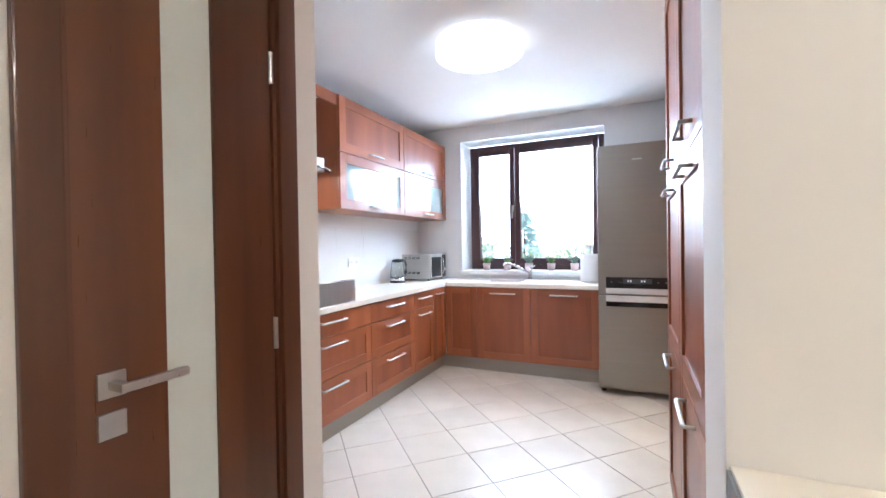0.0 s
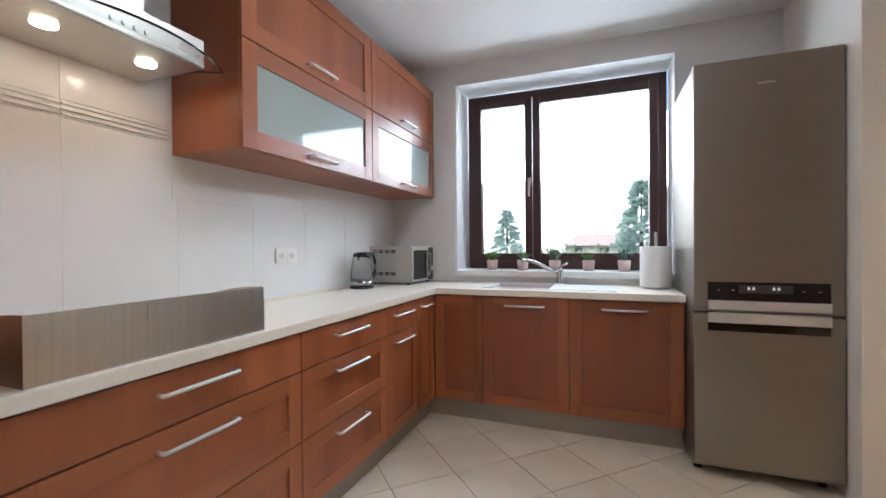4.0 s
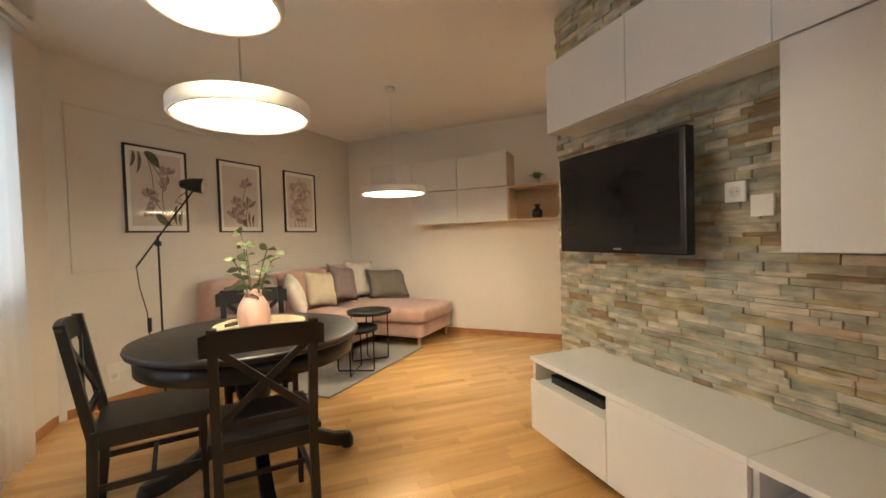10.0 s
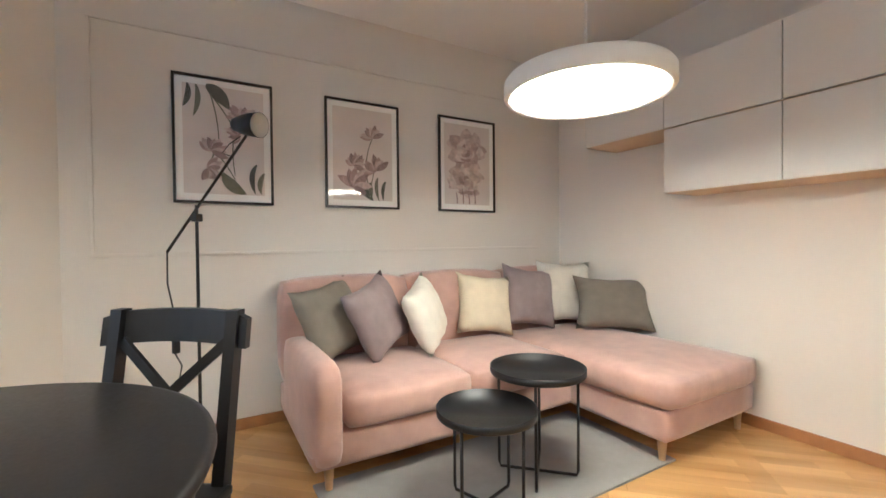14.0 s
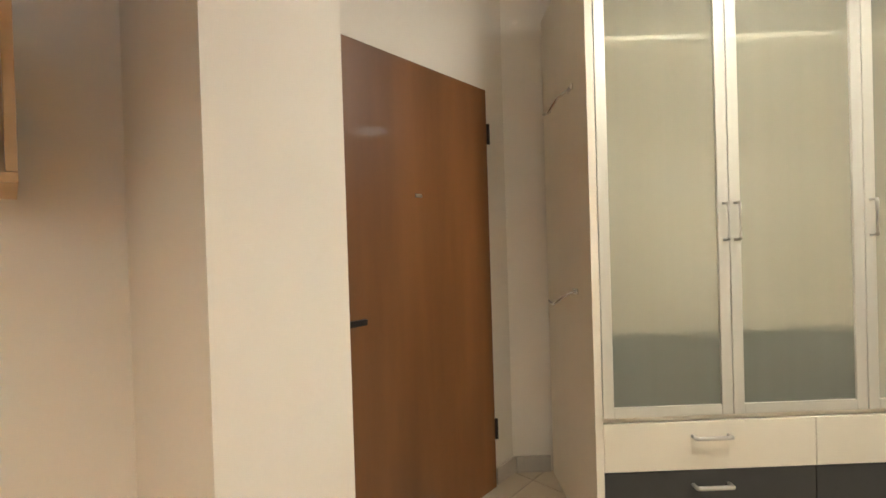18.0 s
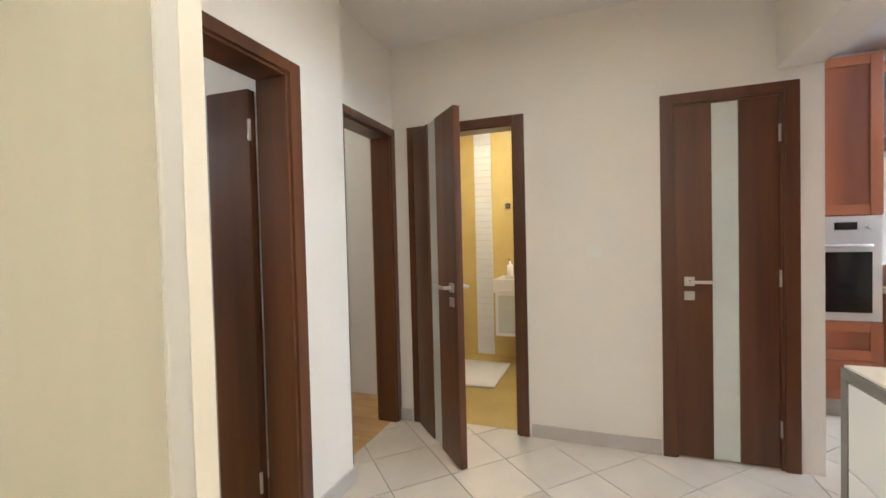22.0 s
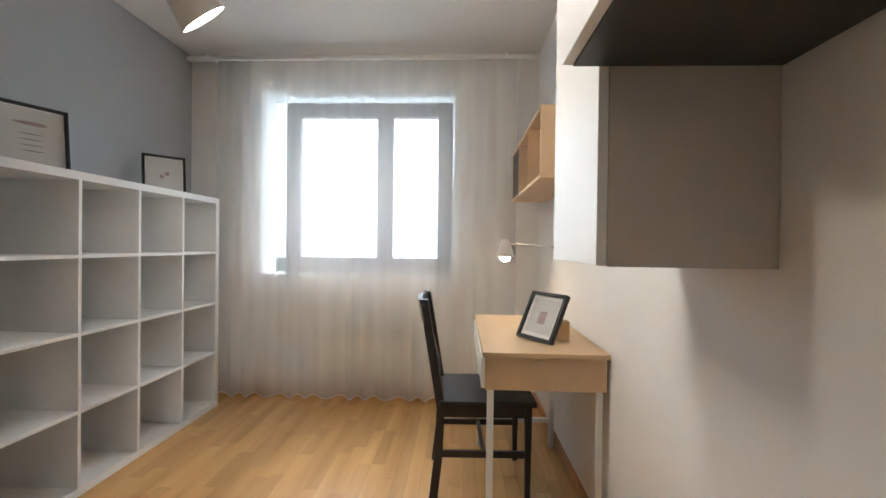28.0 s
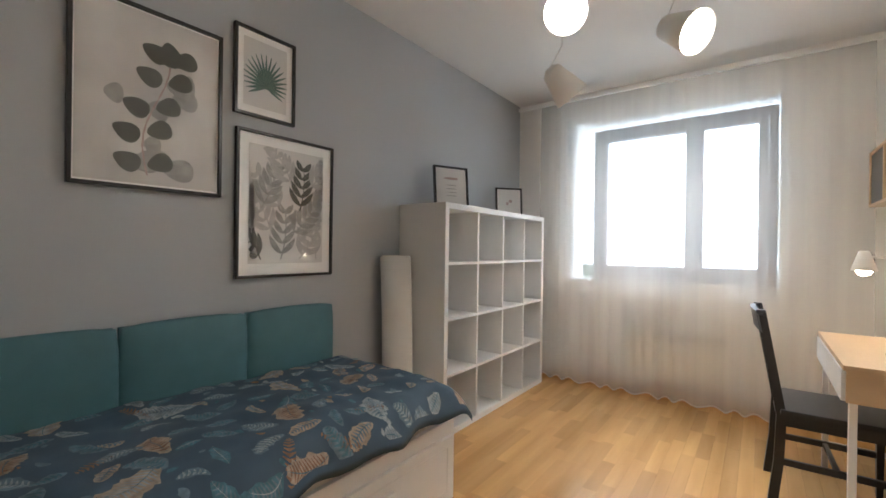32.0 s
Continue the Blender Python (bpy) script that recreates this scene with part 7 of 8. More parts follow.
# ceiling spots
spc = thing("spot_cluster", pose(1.50, -4.05, 0), "white ceiling lamp with three cone shades on cords, lit", "ceiling lamp")
lathe("canopy", spc, LAMP_WHITE, [(0.0, HIGH - 0.03), (0.075, HIGH - 0.03), (0.08, HIGH - 0.002), (0.0, HIGH - 0.001)], 32)
SPOT = glow("spot_bulb", (1.0, 0.88, 0.71), 90.0)
for dx, dy, z, aim in ((0.15, 0.15, 2.20, (-0.25, 0.75, -0.55)), (-0.24, -0.14, 2.12, (-0.72, 0.38, -0.5)), (0.32, -0.24, 2.05, (-0.45, -0.50, -0.7))):
    m = Matrix.Translation((dx, dy, z)) @ Vector(aim).to_track_quat("Z", "Y").to_matrix().to_4x4()
    bm = bmesh.new()
    bmesh.ops.create_cone(bm, cap_ends=False, segments=32, radius1=0.05, radius2=0.09, depth=0.17, matrix=m)
    bmesh.ops.create_cone(bm, cap_ends=True, segments=32, radius1=0.02, radius2=0.05, depth=0.02, matrix=m @ Matrix.Translation((0, 0, -0.095)))
    bmesh.ops.solidify(bm, geom=bm.faces[:], thickness=0.003)
    sd_ = part("shade", bm, LAMP_WHITE, spc, "matt white cone shade", smooth=True)
    bm = bmesh.new()
    bmesh.ops.create_cone(bm, cap_ends=True, segments=32, radius1=0.078, radius2=0.078, depth=0.006, matrix=m @ Matrix.Translation((0, 0, 0.07)))
    part("bulb", bm, SPOT, sd_, "glowing disc")
    top = m @ Vector((0, 0, -0.10))
    tube("cord", spc, LAMP_WHITE, [top, (dx, dy, z + 0.2), (dx, dy, HIGH - 0.04), (dx * 0.7, dy * 0.7, HIGH - 0.10), (dx * 0.35, dy * 0.35, HIGH - 0.07), (dx * 0.1, dy * 0.1, HIGH - 0.02)], 0.003, 6)


# ---- kitchen smalls ----
SHEET = material("folded_sheet_steel", (0.60, 0.58, 0.55), 0.3, 1.0, vary=0.05, scale=160, stretch=(1, 1, 0.02))
MW_GREY = material("microwave_silver", (0.46, 0.445, 0.41), 0.4, 0.1, vary=0.03)
POT_PINK = material("blush_ceramic", (0.62, 0.46, 0.43), 0.4, vary=0.03)
LEAF_BLUE = material("succulent_leaf", (0.12, 0.19, 0.14), 0.5, vary=0.2, scale=25)
GLASS_SOLID = glass("kettle_glass", (0.92, 0.95, 0.95), 0.02, True)
ROLL = material("paper_towel", (0.80, 0.78, 0.75), 0.95, vary=0.02, bump=0.5, bump_scale=180)
TOP = 0.884

mw = thing("microwave_oven", pose(-2.15, 3.83, TOP) @ Matrix.Diagonal((0.86, 0.94, 1, 1)), "silver-grey microwave oven with a dark glass door on the worktop", "microwave")
bm = bmesh.new()
add_box(bm, (0, 0, 0.012), (0.39, 0.42, 0.285), 0.006)
part("housing", bm, MW_GREY, mw)
dr = box("door", mw, MW_GREY, (0.391, 0.004, 0.02), (0.412, 0.31, 0.27), 0.004, "silver door round a dark window")
box("window_pane", dr, SCREEN, (0.4122, 0.022, 0.038), (0.4140, 0.276, 0.252), 0.0)
box("door_trim", dr, MW_GREY, (0.391, 0.004, 0.262), (0.4145, 0.31, 0.274), 0.002)
tube("handle", dr, CHROME, [(0.413, 0.292, 0.05), (0.437, 0.295, 0.075), (0.442, 0.296, 0.145), (0.437, 0.295, 0.215), (0.413, 0.292, 0.24)], 0.008, 10, "curved chrome handle")
box("control_panel", mw, PLASTIC_BLACK, (0.391, 0.314, 0.02), (0.412, 0.416, 0.272), 0.004)
lathe("knob", mw, NICKEL, [(0.0, 0), (0.02, 0), (0.018, 0.016), (0.0, 0.017)], 24).matrix_basis = pose(0.412, 0.365, 0.11, 0, 90, 0)
for i in range(2):
    for k in range(4):
        for s in range(2):
            box("vent_slot", mw, PLASTIC_BLACK, (0.03 + 0.06 * k, -0.0012, 0.07 + 0.165 * i + 0.014 * s), (0.075 + 0.06 * k, 0.001, 0.078 + 0.165 * i + 0.014 * s), 0.0)
for x in (0.03, 0.36):
    for y in (0.03, 0.39):
        rod("foot", mw, PLASTIC_BLACK, (x, y, 0), (x, y, 0.013), 0.012)

kt = thing("electric_kettle", pose(-2.05, 3.56, TOP), "glass electric kettle with black lid, handle and steel base", "kettle")
lathe("stand", kt, PLASTIC_BLACK, [(0.0, 0), (0.082, 0), (0.082, 0.012), (0.07, 0.018), (0.0, 0.018)], 36)
lathe("heating_base", kt, CHROME, [(0.0, 0.019), (0.076, 0.019), (0.078, 0.05), (0.0, 0.05)], 36)
bm = bmesh.new()
lathe("jug", kt, GLASS_SOLID, [(0.0, 0.051), (0.077, 0.051), (0.074, 0.12), (0.062, 0.20), (0.058, 0.215), (0.055, 0.215), (0.059, 0.20), (0.071, 0.12), (0.074, 0.055), (0.0, 0.055)], 36)
lathe("lid", kt, PLASTIC_BLACK, [(0.0, 0.216), (0.06, 0.216), (0.058, 0.235), (0.03, 0.245), (0.0, 0.246)], 32)
tube("handle", kt, PLASTIC_BLACK, [(0.02, 0.045, 0.232), (0.03, 0.095, 0.228), (0.035, 0.115, 0.18), (0.035, 0.115, 0.11), (0.03, 0.09, 0.06), (0.02, 0.07, 0.05)], 0.012, 10)
box("spout", kt, CHROME, (-0.015, -0.075, 0.19), (0.015, -0.052, 0.216), 0.004)

pt = thing("paper_towel_holder", pose(-0.19, 4.10, TOP), "white paper towel roll on an upright steel holder", "paper towel")
lathe("base", pt, STEEL, [(0.0, 0), (0.078, 0), (0.078, 0.008), (0.0, 0.009)], 32)
lathe("roll", pt, ROLL, [(0.02, 0.01), (0.092, 0.01), (0.094, 0.014), (0.094, 0.264), (0.092, 0.268), (0.02, 0.268)], 40)
rod("rod", pt, STEEL, (0, 0, 0.0085), (0, 0, 0.36), 0.008)

sg = thing("splash_guard", Matrix(), "folded stainless steel splash guard standing along the hob", "splash guard")
box("front_sheet", sg, SHEET, (-1.588, 1.56, TOP), (-1.585, 2.20, TOP + 0.15), 0.0006)
for y, s in ((2.199, 1), (1.561, -1)):
    bm = bmesh.new()
    n = 14
    low = [bm.verts.new((-1.589 - 0.42 * k / n, y, TOP)) for k in range(n + 1)]
    top = [bm.verts.new((-1.589 - 0.42 * k / n, y, TOP + 0.02 + 0.13 * math.cos(math.pi / 2 * k / n) ** 0.6)) for k in range(n + 1)]
    for k in range(n):
        bm.faces.new((low[k], low[k + 1], top[k + 1], top[k]))
    geo = bmesh.ops.extrude_face_region(bm, geom=bm.faces[:])
    bmesh.ops.translate(bm, verts=[v for v in geo["geom"] if isinstance(v, bmesh.types.BMVert)], vec=(0, -0.003 * s, 0))
    part("side_wing", bm, SHEET, sg)


def wall_socket(m, label, gangs=1):
    so = thing("wall_socket", m, label, "socket")
    for g in range(gangs):
        pl = box("plate", so, PLASTIC_WHITE, (-0.04 + 0.081 * g, 0, -0.04), (0.04 + 0.081 * g, 0.009, 0.04), 0.003)
        bm = bmesh.new()
        add_rod(bm, (0.081 * g, 0.0085, 0), (0.081 * g, 0.0105, 0), 0.022, None, 20)
        part("well", bm, GREY_FRONT, pl)
        for s in (-1, 1):
            rod("contact", pl, GREY_PANEL, (0.081 * g + 0.009 * s, 0.010, 0), (0.081 * g + 0.009 * s, 0.0112, 0), 0.003, None, 8)


wall_socket(pose(-2.153, 2.985, 1.12, 0, 0, -90), "white double wall socket on the kitchen tiles", 2)
wall_socket(DIAG @ pose(3.05, 0.001, 0.22), "white wall socket low on the greige wall")
wall_socket(pose(1.905, 0.928, 1.36), "white wall socket beside the television")

for k, (mt, n, sp) in enumerate(((LEAF, 60, 0.05), (LEAF, 26, 0.05), (LEAF_BLUE, 40, 0.07), (LEAF, 34, 0.045), (LEAF_BLUE, 30, 0.06))):
    small_plant(pose(-1.332 + 0.241 * k, 4.335, 0.9755), ("tiny green plant" if k in (0, 1, 3) else "tiny blue-green succulent") + " in a blush ribbed pot on the sill", 0.044, 0.078, n, sp * 1.45, POT_PINK, 11 + k, mt)

# ---- garden outside ----
HOUSE = material("white_render", (0.75, 0.73, 0.70), 0.9, vary=0.06, scale=1.5)
# roof red paled: bright outdoor haze is put into the colour
ROOF = material("roof_tiles_hazed", (0.66, 0.56, 0.52), 0.8, vary=0.2, scale=6, bump=0.4, bump_scale=20)
PANE_DARK = material("far_window_pane", (0.10, 0.12, 0.14), 0.1, vary=0.1)


def foliage(name, colour):
    """Thin leaves: light is scattered back and also shines through."""
    m = bpy.data.materials.new(name)
    m.use_nodes = True
    nt = m.node_tree
    nt.nodes.remove(nt.nodes["Principled BSDF"])
    d, t, mx = nt.nodes.new("ShaderNodeBsdfDiffuse"), nt.nodes.new("ShaderNodeBsdfTranslucent"), nt.nodes.new("ShaderNodeMixShader")
    tc, ns, hv, mr = nt.nodes.new("ShaderNodeTexCoord"), nt.nodes.new("ShaderNodeTexNoise"), nt.nodes.new("ShaderNodeHueSaturation"), nt.nodes.new("ShaderNodeMapRange")
    ns.inputs["Scale"].default_value = 2.5
    hv.inputs["Color"].default_value = (*colour, 1)
    mr.inputs[3].default_value, mr.inputs[4].default_value = 0.7, 1.35
    nt.links.new(tc.outputs["Object"], ns.inputs["Vector"])
    nt.links.new(ns.outputs[0], mr.inputs[0])
    nt.links.new(mr.outputs[0], hv.inputs["Value"])
    for s in (d, t):
        nt.links.new(hv.outputs[0], s.inputs[0])
    mx.inputs[0].default_value = 0.5
    nt.links.new(d.outputs[0], mx.inputs[1])
    nt.links.new(t.outputs[0], mx.inputs[2])
    nt.links.new(mx.outputs[0], nt.nodes["Material Output"].inputs[0])
    return m


# leaf colours far paler than real foliage, with blown-out daylight painted in
NEEDLE = foliage("spruce_needles_overlit", (0.62, 0.74, 0.70))
BUSH = foliage("garden_leaves_overlit", (0.42, 0.52, 0.33))
BARK = material("bark", (0.10, 0.075, 0.055), 0.9, vary=0.3, scale=12, bump=0.6, bump_scale=30)


def leaf_mass(name, parent, mat, spots, size, rnd):
    """Many small leaf blades at the given spots, as one mesh."""
    vs, fs = [], []
    for p, out in spots:
        a = Vector(p)
        d = (Vector(out) + Vector((rnd.uniform(-0.5, 0.5), rnd.uniform(-0.5, 0.5), rnd.uniform(-0.4, 0.4)))).normalized() * size * rnd.uniform(0.6, 1.3)
        s = d.cross(Vector((rnd.uniform(-1, 1), rnd.uniform(-1, 1), rnd.uniform(0.2, 1)))).normalized() * size * 0.28
        n = len(vs)
        vs += [tuple(a), tuple(a + d * 0.5 + s), tuple(a + d), tuple(a + d * 0.5 - s)]
        fs.append((n, n + 1, n + 2, n + 3))
    me = bpy.data.meshes.new(name)
    me.from_pydata(vs, [], fs)
    me.materials.append(mat)
    ob = new(name, me)
    ob.parent = parent
    return tagged(ob)


def conifer(x, y, high, wide, seed, label):
    rnd = random.Random(seed)
    c = thing("conifer", pose(x, y, -1.2), label, "tree", "garden trees")
    rod("trunk", c, BARK, (0, 0, -0.05), (0, 0, high * 0.96), 0.03 * high, 0.01, 10)
    spots = []
    for k in range(230):
        f = (k + rnd.random()) / 230
        ang, reach = rnd.uniform(0, 6.28), wide * (1 - f) ** 0.85 * rnd.uniform(0.65, 1.15) + 0.05
        z = high * (0.08 + 0.92 * f)
        for i in range(22):
            t = rnd.uniform(0.15, 1.0)
            sp = 0.25 * reach * t * rnd.uniform(-1, 1)
            spots.append(((reach * t * math.cos(ang) - sp * math.sin(ang), reach * t * math.sin(ang) + sp * math.cos(ang), z - 0.25 * reach * t), (math.cos(ang), math.sin(ang), 0.15)))
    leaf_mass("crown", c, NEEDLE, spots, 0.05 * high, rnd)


def shrub(x, y, high, wide, seed, label, name="shrub", bare=0.0):
    rnd = random.Random(seed)
    c = thing(name, pose(x, y, -1.2), label, "tree" if bare else "shrub", "garden shrubs")
    rod("trunk", c, BARK, (0, 0, -0.05), (0, 0, bare + 0.5 * (high - bare)), 0.025 * high, 0.012 * high, 8)
    spots, lumps = [], []
    for k in range(5):
        a = k * 1.3 + rnd.random()
        tip = (0.55 * wide * math.cos(a), 0.55 * wide * math.sin(a), bare + (high - bare) * rnd.uniform(0.45, 0.9))
        rod("limb", c, BARK, (0, 0, bare + 0.15 * (high - bare)), tip, 0.012 * high, 0.005 * high, 6)
        lumps.append((tip, rnd.uniform(0.3, 0.5) * wide))
    for k in range(9):
        lumps.append(((wide * 0.6 * rnd.uniform(-1, 1), wide * 0.6 * rnd.uniform(-1, 1), bare + (high - bare) * rnd.uniform(0.2, 0.8)), rnd.uniform(0.25, 0.5) * wide))
    for p, r in lumps:
        for i in range(150):
            d = Vector((rnd.gauss(0, 1), rnd.gauss(0, 1), rnd.gauss(0, 1))).normalized()
            spots.append((tuple(Vector(p) + d * r * rnd.uniform(0.5, 1.05)), tuple(d)))
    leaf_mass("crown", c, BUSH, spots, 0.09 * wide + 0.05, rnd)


conifer(0.55, 15.5, 4.3, 1.45, 3, "blue-green spruce in the garden behind the house")
conifer(-4.9, 21.0, 4.0, 1.6, 4, "blue-green spruce by the hedge")
conifer(-6.6, 17.0, 3.2, 1.4, 6, "young spruce in the garden")
for k, (x, y, h, w) in enumerate(((-5.6, 15.0, 2.4, 1.6), (-3.2, 17.0, 2.3, 1.5), (-1.3, 16.5, 2.1, 1.3), (2.1, 15.5, 2.4, 1.4), (4.6, 13.0, 3.4, 1.8), (-9.5, 16.0, 3.0, 2.0))):
    shrub(x, y, h, w, 20 + k, "leafy green garden shrub")
for k, (x, y, h, w) in enumerate(((3.2, 11.5, 5.2, 1.9), (0.9, -36.0, 8.5, 3.2), (-5.5, -30.0, 8.0, 3.0), (6.2, 12.0, 5.6, 2.1))):
    shrub(x, y, h, w, 40 + k, "leafy garden tree behind the window", "garden_tree", 1.4)


def far_house(x, y, w, d, eave, ridge, label):
    h = thing("house", pose(x, y, -1.2), label, "house", "houses beyond the garden")
    box("wall", h, HOUSE, (-w / 2, -d / 2, 0), (w / 2, d / 2, eave), 0)
    bm = bmesh.new()
    a = [bm.verts.new(p) for p in ((-w / 2 - 0.4, -d / 2 - 0.4, eave), (w / 2 + 0.4, -d / 2 - 0.4, eave), (w / 2 + 0.4, d / 2 + 0.4, eave), (-w / 2 - 0.4, d / 2 + 0.4, eave), (-w / 2 + 0.9, 0, ridge), (w / 2 - 0.9, 0, ridge))]
    for q in ((0, 1, 5, 4), (2, 3, 4, 5), (1, 2, 5), (3, 0, 4), (3, 2, 1, 0)):
        bm.faces.new([a[i] for i in q])
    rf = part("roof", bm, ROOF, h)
    box("chimney", rf, HOUSE, (w * 0.2 - 0.25, 0.2, ridge - 0.6), (w * 0.2 + 0.25, 0.7, ridge + 0.7), 0)
    for k in range(3):
        c = -w / 3 + k * w / 3
        win = box("window", h, HOUSE, (c - 0.45, -d / 2 - 0.04, 1.0), (c + 0.45, -d / 2 - 0.001, 2.2), 0.01)
        box("pane", win, PANE_DARK, (c - 0.37, -d / 2 - 0.05, 1.08), (c + 0.37, -d / 2 - 0.041, 2.12), 0)


far_house(-0.6, 40.0, 6.0, 6.0, 2.3, 3.3, "white single-storey house with a low red roof")
far_house(-19.0, 44.0, 8.0, 7.0, 2.5, 3.7, "white house with a red roof beyond the hedge")
far_house(6.5, 28.0, 7.0, 6.0, 5.2, 7.2, "tall white house with a red roof behind trees")


# unseen pale slab and parapet, added to brighten the voile near the floor
PAVE = material("balcony_paving", (0.62, 0.60, 0.57), 0.8, vary=0.1, scale=5, bump=0.2)
solid("balcony", PAVE, [((0.9, 4.59, -0.16), (4.7, 5.9, -0.03))], label="unseen pale balcony slab added to brighten the lower voile", category="balcony")
pp = thing("parapet", Matrix(), "unseen low white parapet added to brighten the lower voile", "parapet", "", "structure")
box("wall", pp, HOUSE, (0.9, 5.8, -0.0295), (4.7, 5.9, 0.95), 0.006)
box("coping", pp, PAVE, (0.88, 5.78, 0.951), (4.72, 5.92, 0.985), 0.004)

# glowing sheets added beyond the gardens, for the bright overcast distance
haze = glow("overcast_glow_north", (0.93, 0.97, 1.0), 2.2)
haze_south = glow("overcast_glow_south", (0.93, 1.0, 0.98), 1.0)
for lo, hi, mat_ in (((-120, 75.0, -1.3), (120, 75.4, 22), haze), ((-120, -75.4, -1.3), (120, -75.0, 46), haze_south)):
    solid("backdrop", mat_, [(lo, hi)], label="plain glowing sheet added as bright overcast distance beyond the gardens", category="backdrop")

# ---- pieces: tiles, strips and stones ----
def clip_poly(pts, planes):
    """A convex outline cut by half-planes a*x + b*y <= c."""
    for a, b, c in planes:
        out = []
        for i, p in enumerate(pts):
            q = pts[(i + 1) % len(pts)]
            dp, dq = a * p[0] + b * p[1] - c, a * q[0] + b * q[1] - c
            if dp <= 0:
                out.append(p)
            if (dp < 0 < dq) or (dq < 0 < dp):
                t = dp / (dp - dq)
                out.append((p[0] + (q[0] - p[0]) * t, p[1] + (q[1] - p[1]) * t))
        pts = out
        if len(pts) < 3:
            return []
    return pts


def outline_area(pts):
    return abs(sum(p[0] * q[1] - q[0] * p[1] for p, q in zip(pts, pts[1:] + pts[:1]))) / 2


def slab_data(pts, z0, z1, chamfer, base=0, shrink=0.0):
    """Vertices and faces of a flat piece with a slightly broken top edge."""
    n = len(pts)
    cx, cy = sum(p[0] for p in pts) / n, sum(p[1] for p in pts) / n

    def pulled(p, by):
        d = math.hypot(p[0] - cx, p[1] - cy)
        f = max(0.0, 1 - by / max(d, 1e-6))
        return cx + (p[0] - cx) * f, cy + (p[1] - cy) * f

    lo = [(*pulled(p, shrink), z0) for p in pts]
    mid = [(*pulled(p, shrink), z1 - chamfer) for p in pts]
    top = [(*pulled(p, shrink + chamfer * 1.6), z1) for p in pts]
    fs = [tuple(base + 2 * n + i for i in range(n))]
    for k in (0, 1):
        for i in range(n):
            j = (i + 1) % n
            fs.append((base + k * n + i, base + k * n + j, base + (k + 1) * n + j, base + (k + 1) * n + i))
    return lo + mid + top, fs


def piece(name, vs, fs, mat, parent, at=None, mesh=None):
    me = mesh
    if me is None:
        me = bpy.data.meshes.new(name)
        me.from_pydata(vs, [], fs)
        me.materials.append(mat)
    ob = new(name, me)
    ob.parent = parent
    if at:
        ob.matrix_basis = Matrix.Translation(at)
    return ob


def ccw(pts):
    s = sum(p[0] * q[1] - q[0] * p[1] for p, q in zip(pts, pts[1:] + pts[:1]))
    return pts if s > 0 else pts[::-1]


# half-planes of the angled part: the picture wall and the cabinet wall
R2 = math.sqrt(0.5)
IN_P = (R2, -R2, (6.84 - 1.72) * R2)
IN_Q = (R2, R2, (6.84 + 1.72) * R2)


def tile_floor(name, label, planes, outline, a0, b0, pitch, bounds):
    fl = solid(name, GROUT, [], label=label, category="floor")
    bm = bmesh.new()
    cut = clip_poly(outline, planes)
    lo = [bm.verts.new((x, y, -0.011)) for x, y in ccw(cut)]
    hi = [bm.verts.new((x, y, -0.004)) for x, y in ccw(cut)]
    bm.faces.new(hi)
    for i in range(len(lo)):
        j = (i + 1) % len(lo)
        bm.faces.new((lo[i], lo[j], hi[j], hi[i]))
    bm.to_mesh(fl.data)
    bm.free()
    h = pitch / 2 - 0.0024
    full = ccw([((a - b) * R2, (a + b) * R2) for a, b in ((-h, -h), (h, -h), (h, h), (-h, h))])
    vs, fs = slab_data(full, -0.006, 0.0, 0.0012)
    shared = bpy.data.meshes.new("tile")
    shared.from_pydata(vs, [], fs)
    shared.materials.append(TILE)
    whole = 2 * h * 2 * h
    for i in range(*bounds[0]):
        for j in range(*bounds[1]):
            a, b = a0 + (i + 0.5) * pitch, b0 + (j + 0.5) * pitch
            cx, cy = (a - b) * R2, (a + b) * R2
            pts = clip_poly([(cx + x, cy + y) for x, y in full], planes + [])
            if len(pts) < 3:
                continue
            ar = outline_area(pts)
            if ar < 0.002:
                continue
            if ar > whole * 0.999:
                piece("tile", None, None, TILE, fl, (cx, cy, 0), shared)
            else:
                vs, fs = slab_data(ccw(pts), -0.006, 0.0, 0.0012)
                piece("tile", vs, fs, TILE, fl)


def rect_planes(x0, x1, y0, y1):
    return [(-1, 0, -x0), (1, 0, x1), (0, -1, -y0), (0, 1, y1)]


def rect(x0, x1, y0, y1):
    return [(x0, y0), (x1, y0), (x1, y1), (x0, y1)]


tile_floor("floor_kitchen", "cream ceramic floor tiles laid diagonally in the kitchen", rect_planes(-2.16, 0.64, 0.80, 4.236), rect(-2.16, 0.64, 0.80, 4.236), 0.99, 2.03, 0.343, ((-5, 9), (-6, 8)))
tile_floor("floor_hall", "cream ceramic floor tiles laid diagonally in the hall", rect_planes(-0.80, 7.0, -1.60, 0.797) + [(1, 1, 3.95), (R2, -R2, (6.84 - 1.72) * R2 + 0.05)], rect(-0.80, 7.0, -1.60, 0.797), -0.14, 0.12, 0.342, ((-6, 10), (-14, 5)))


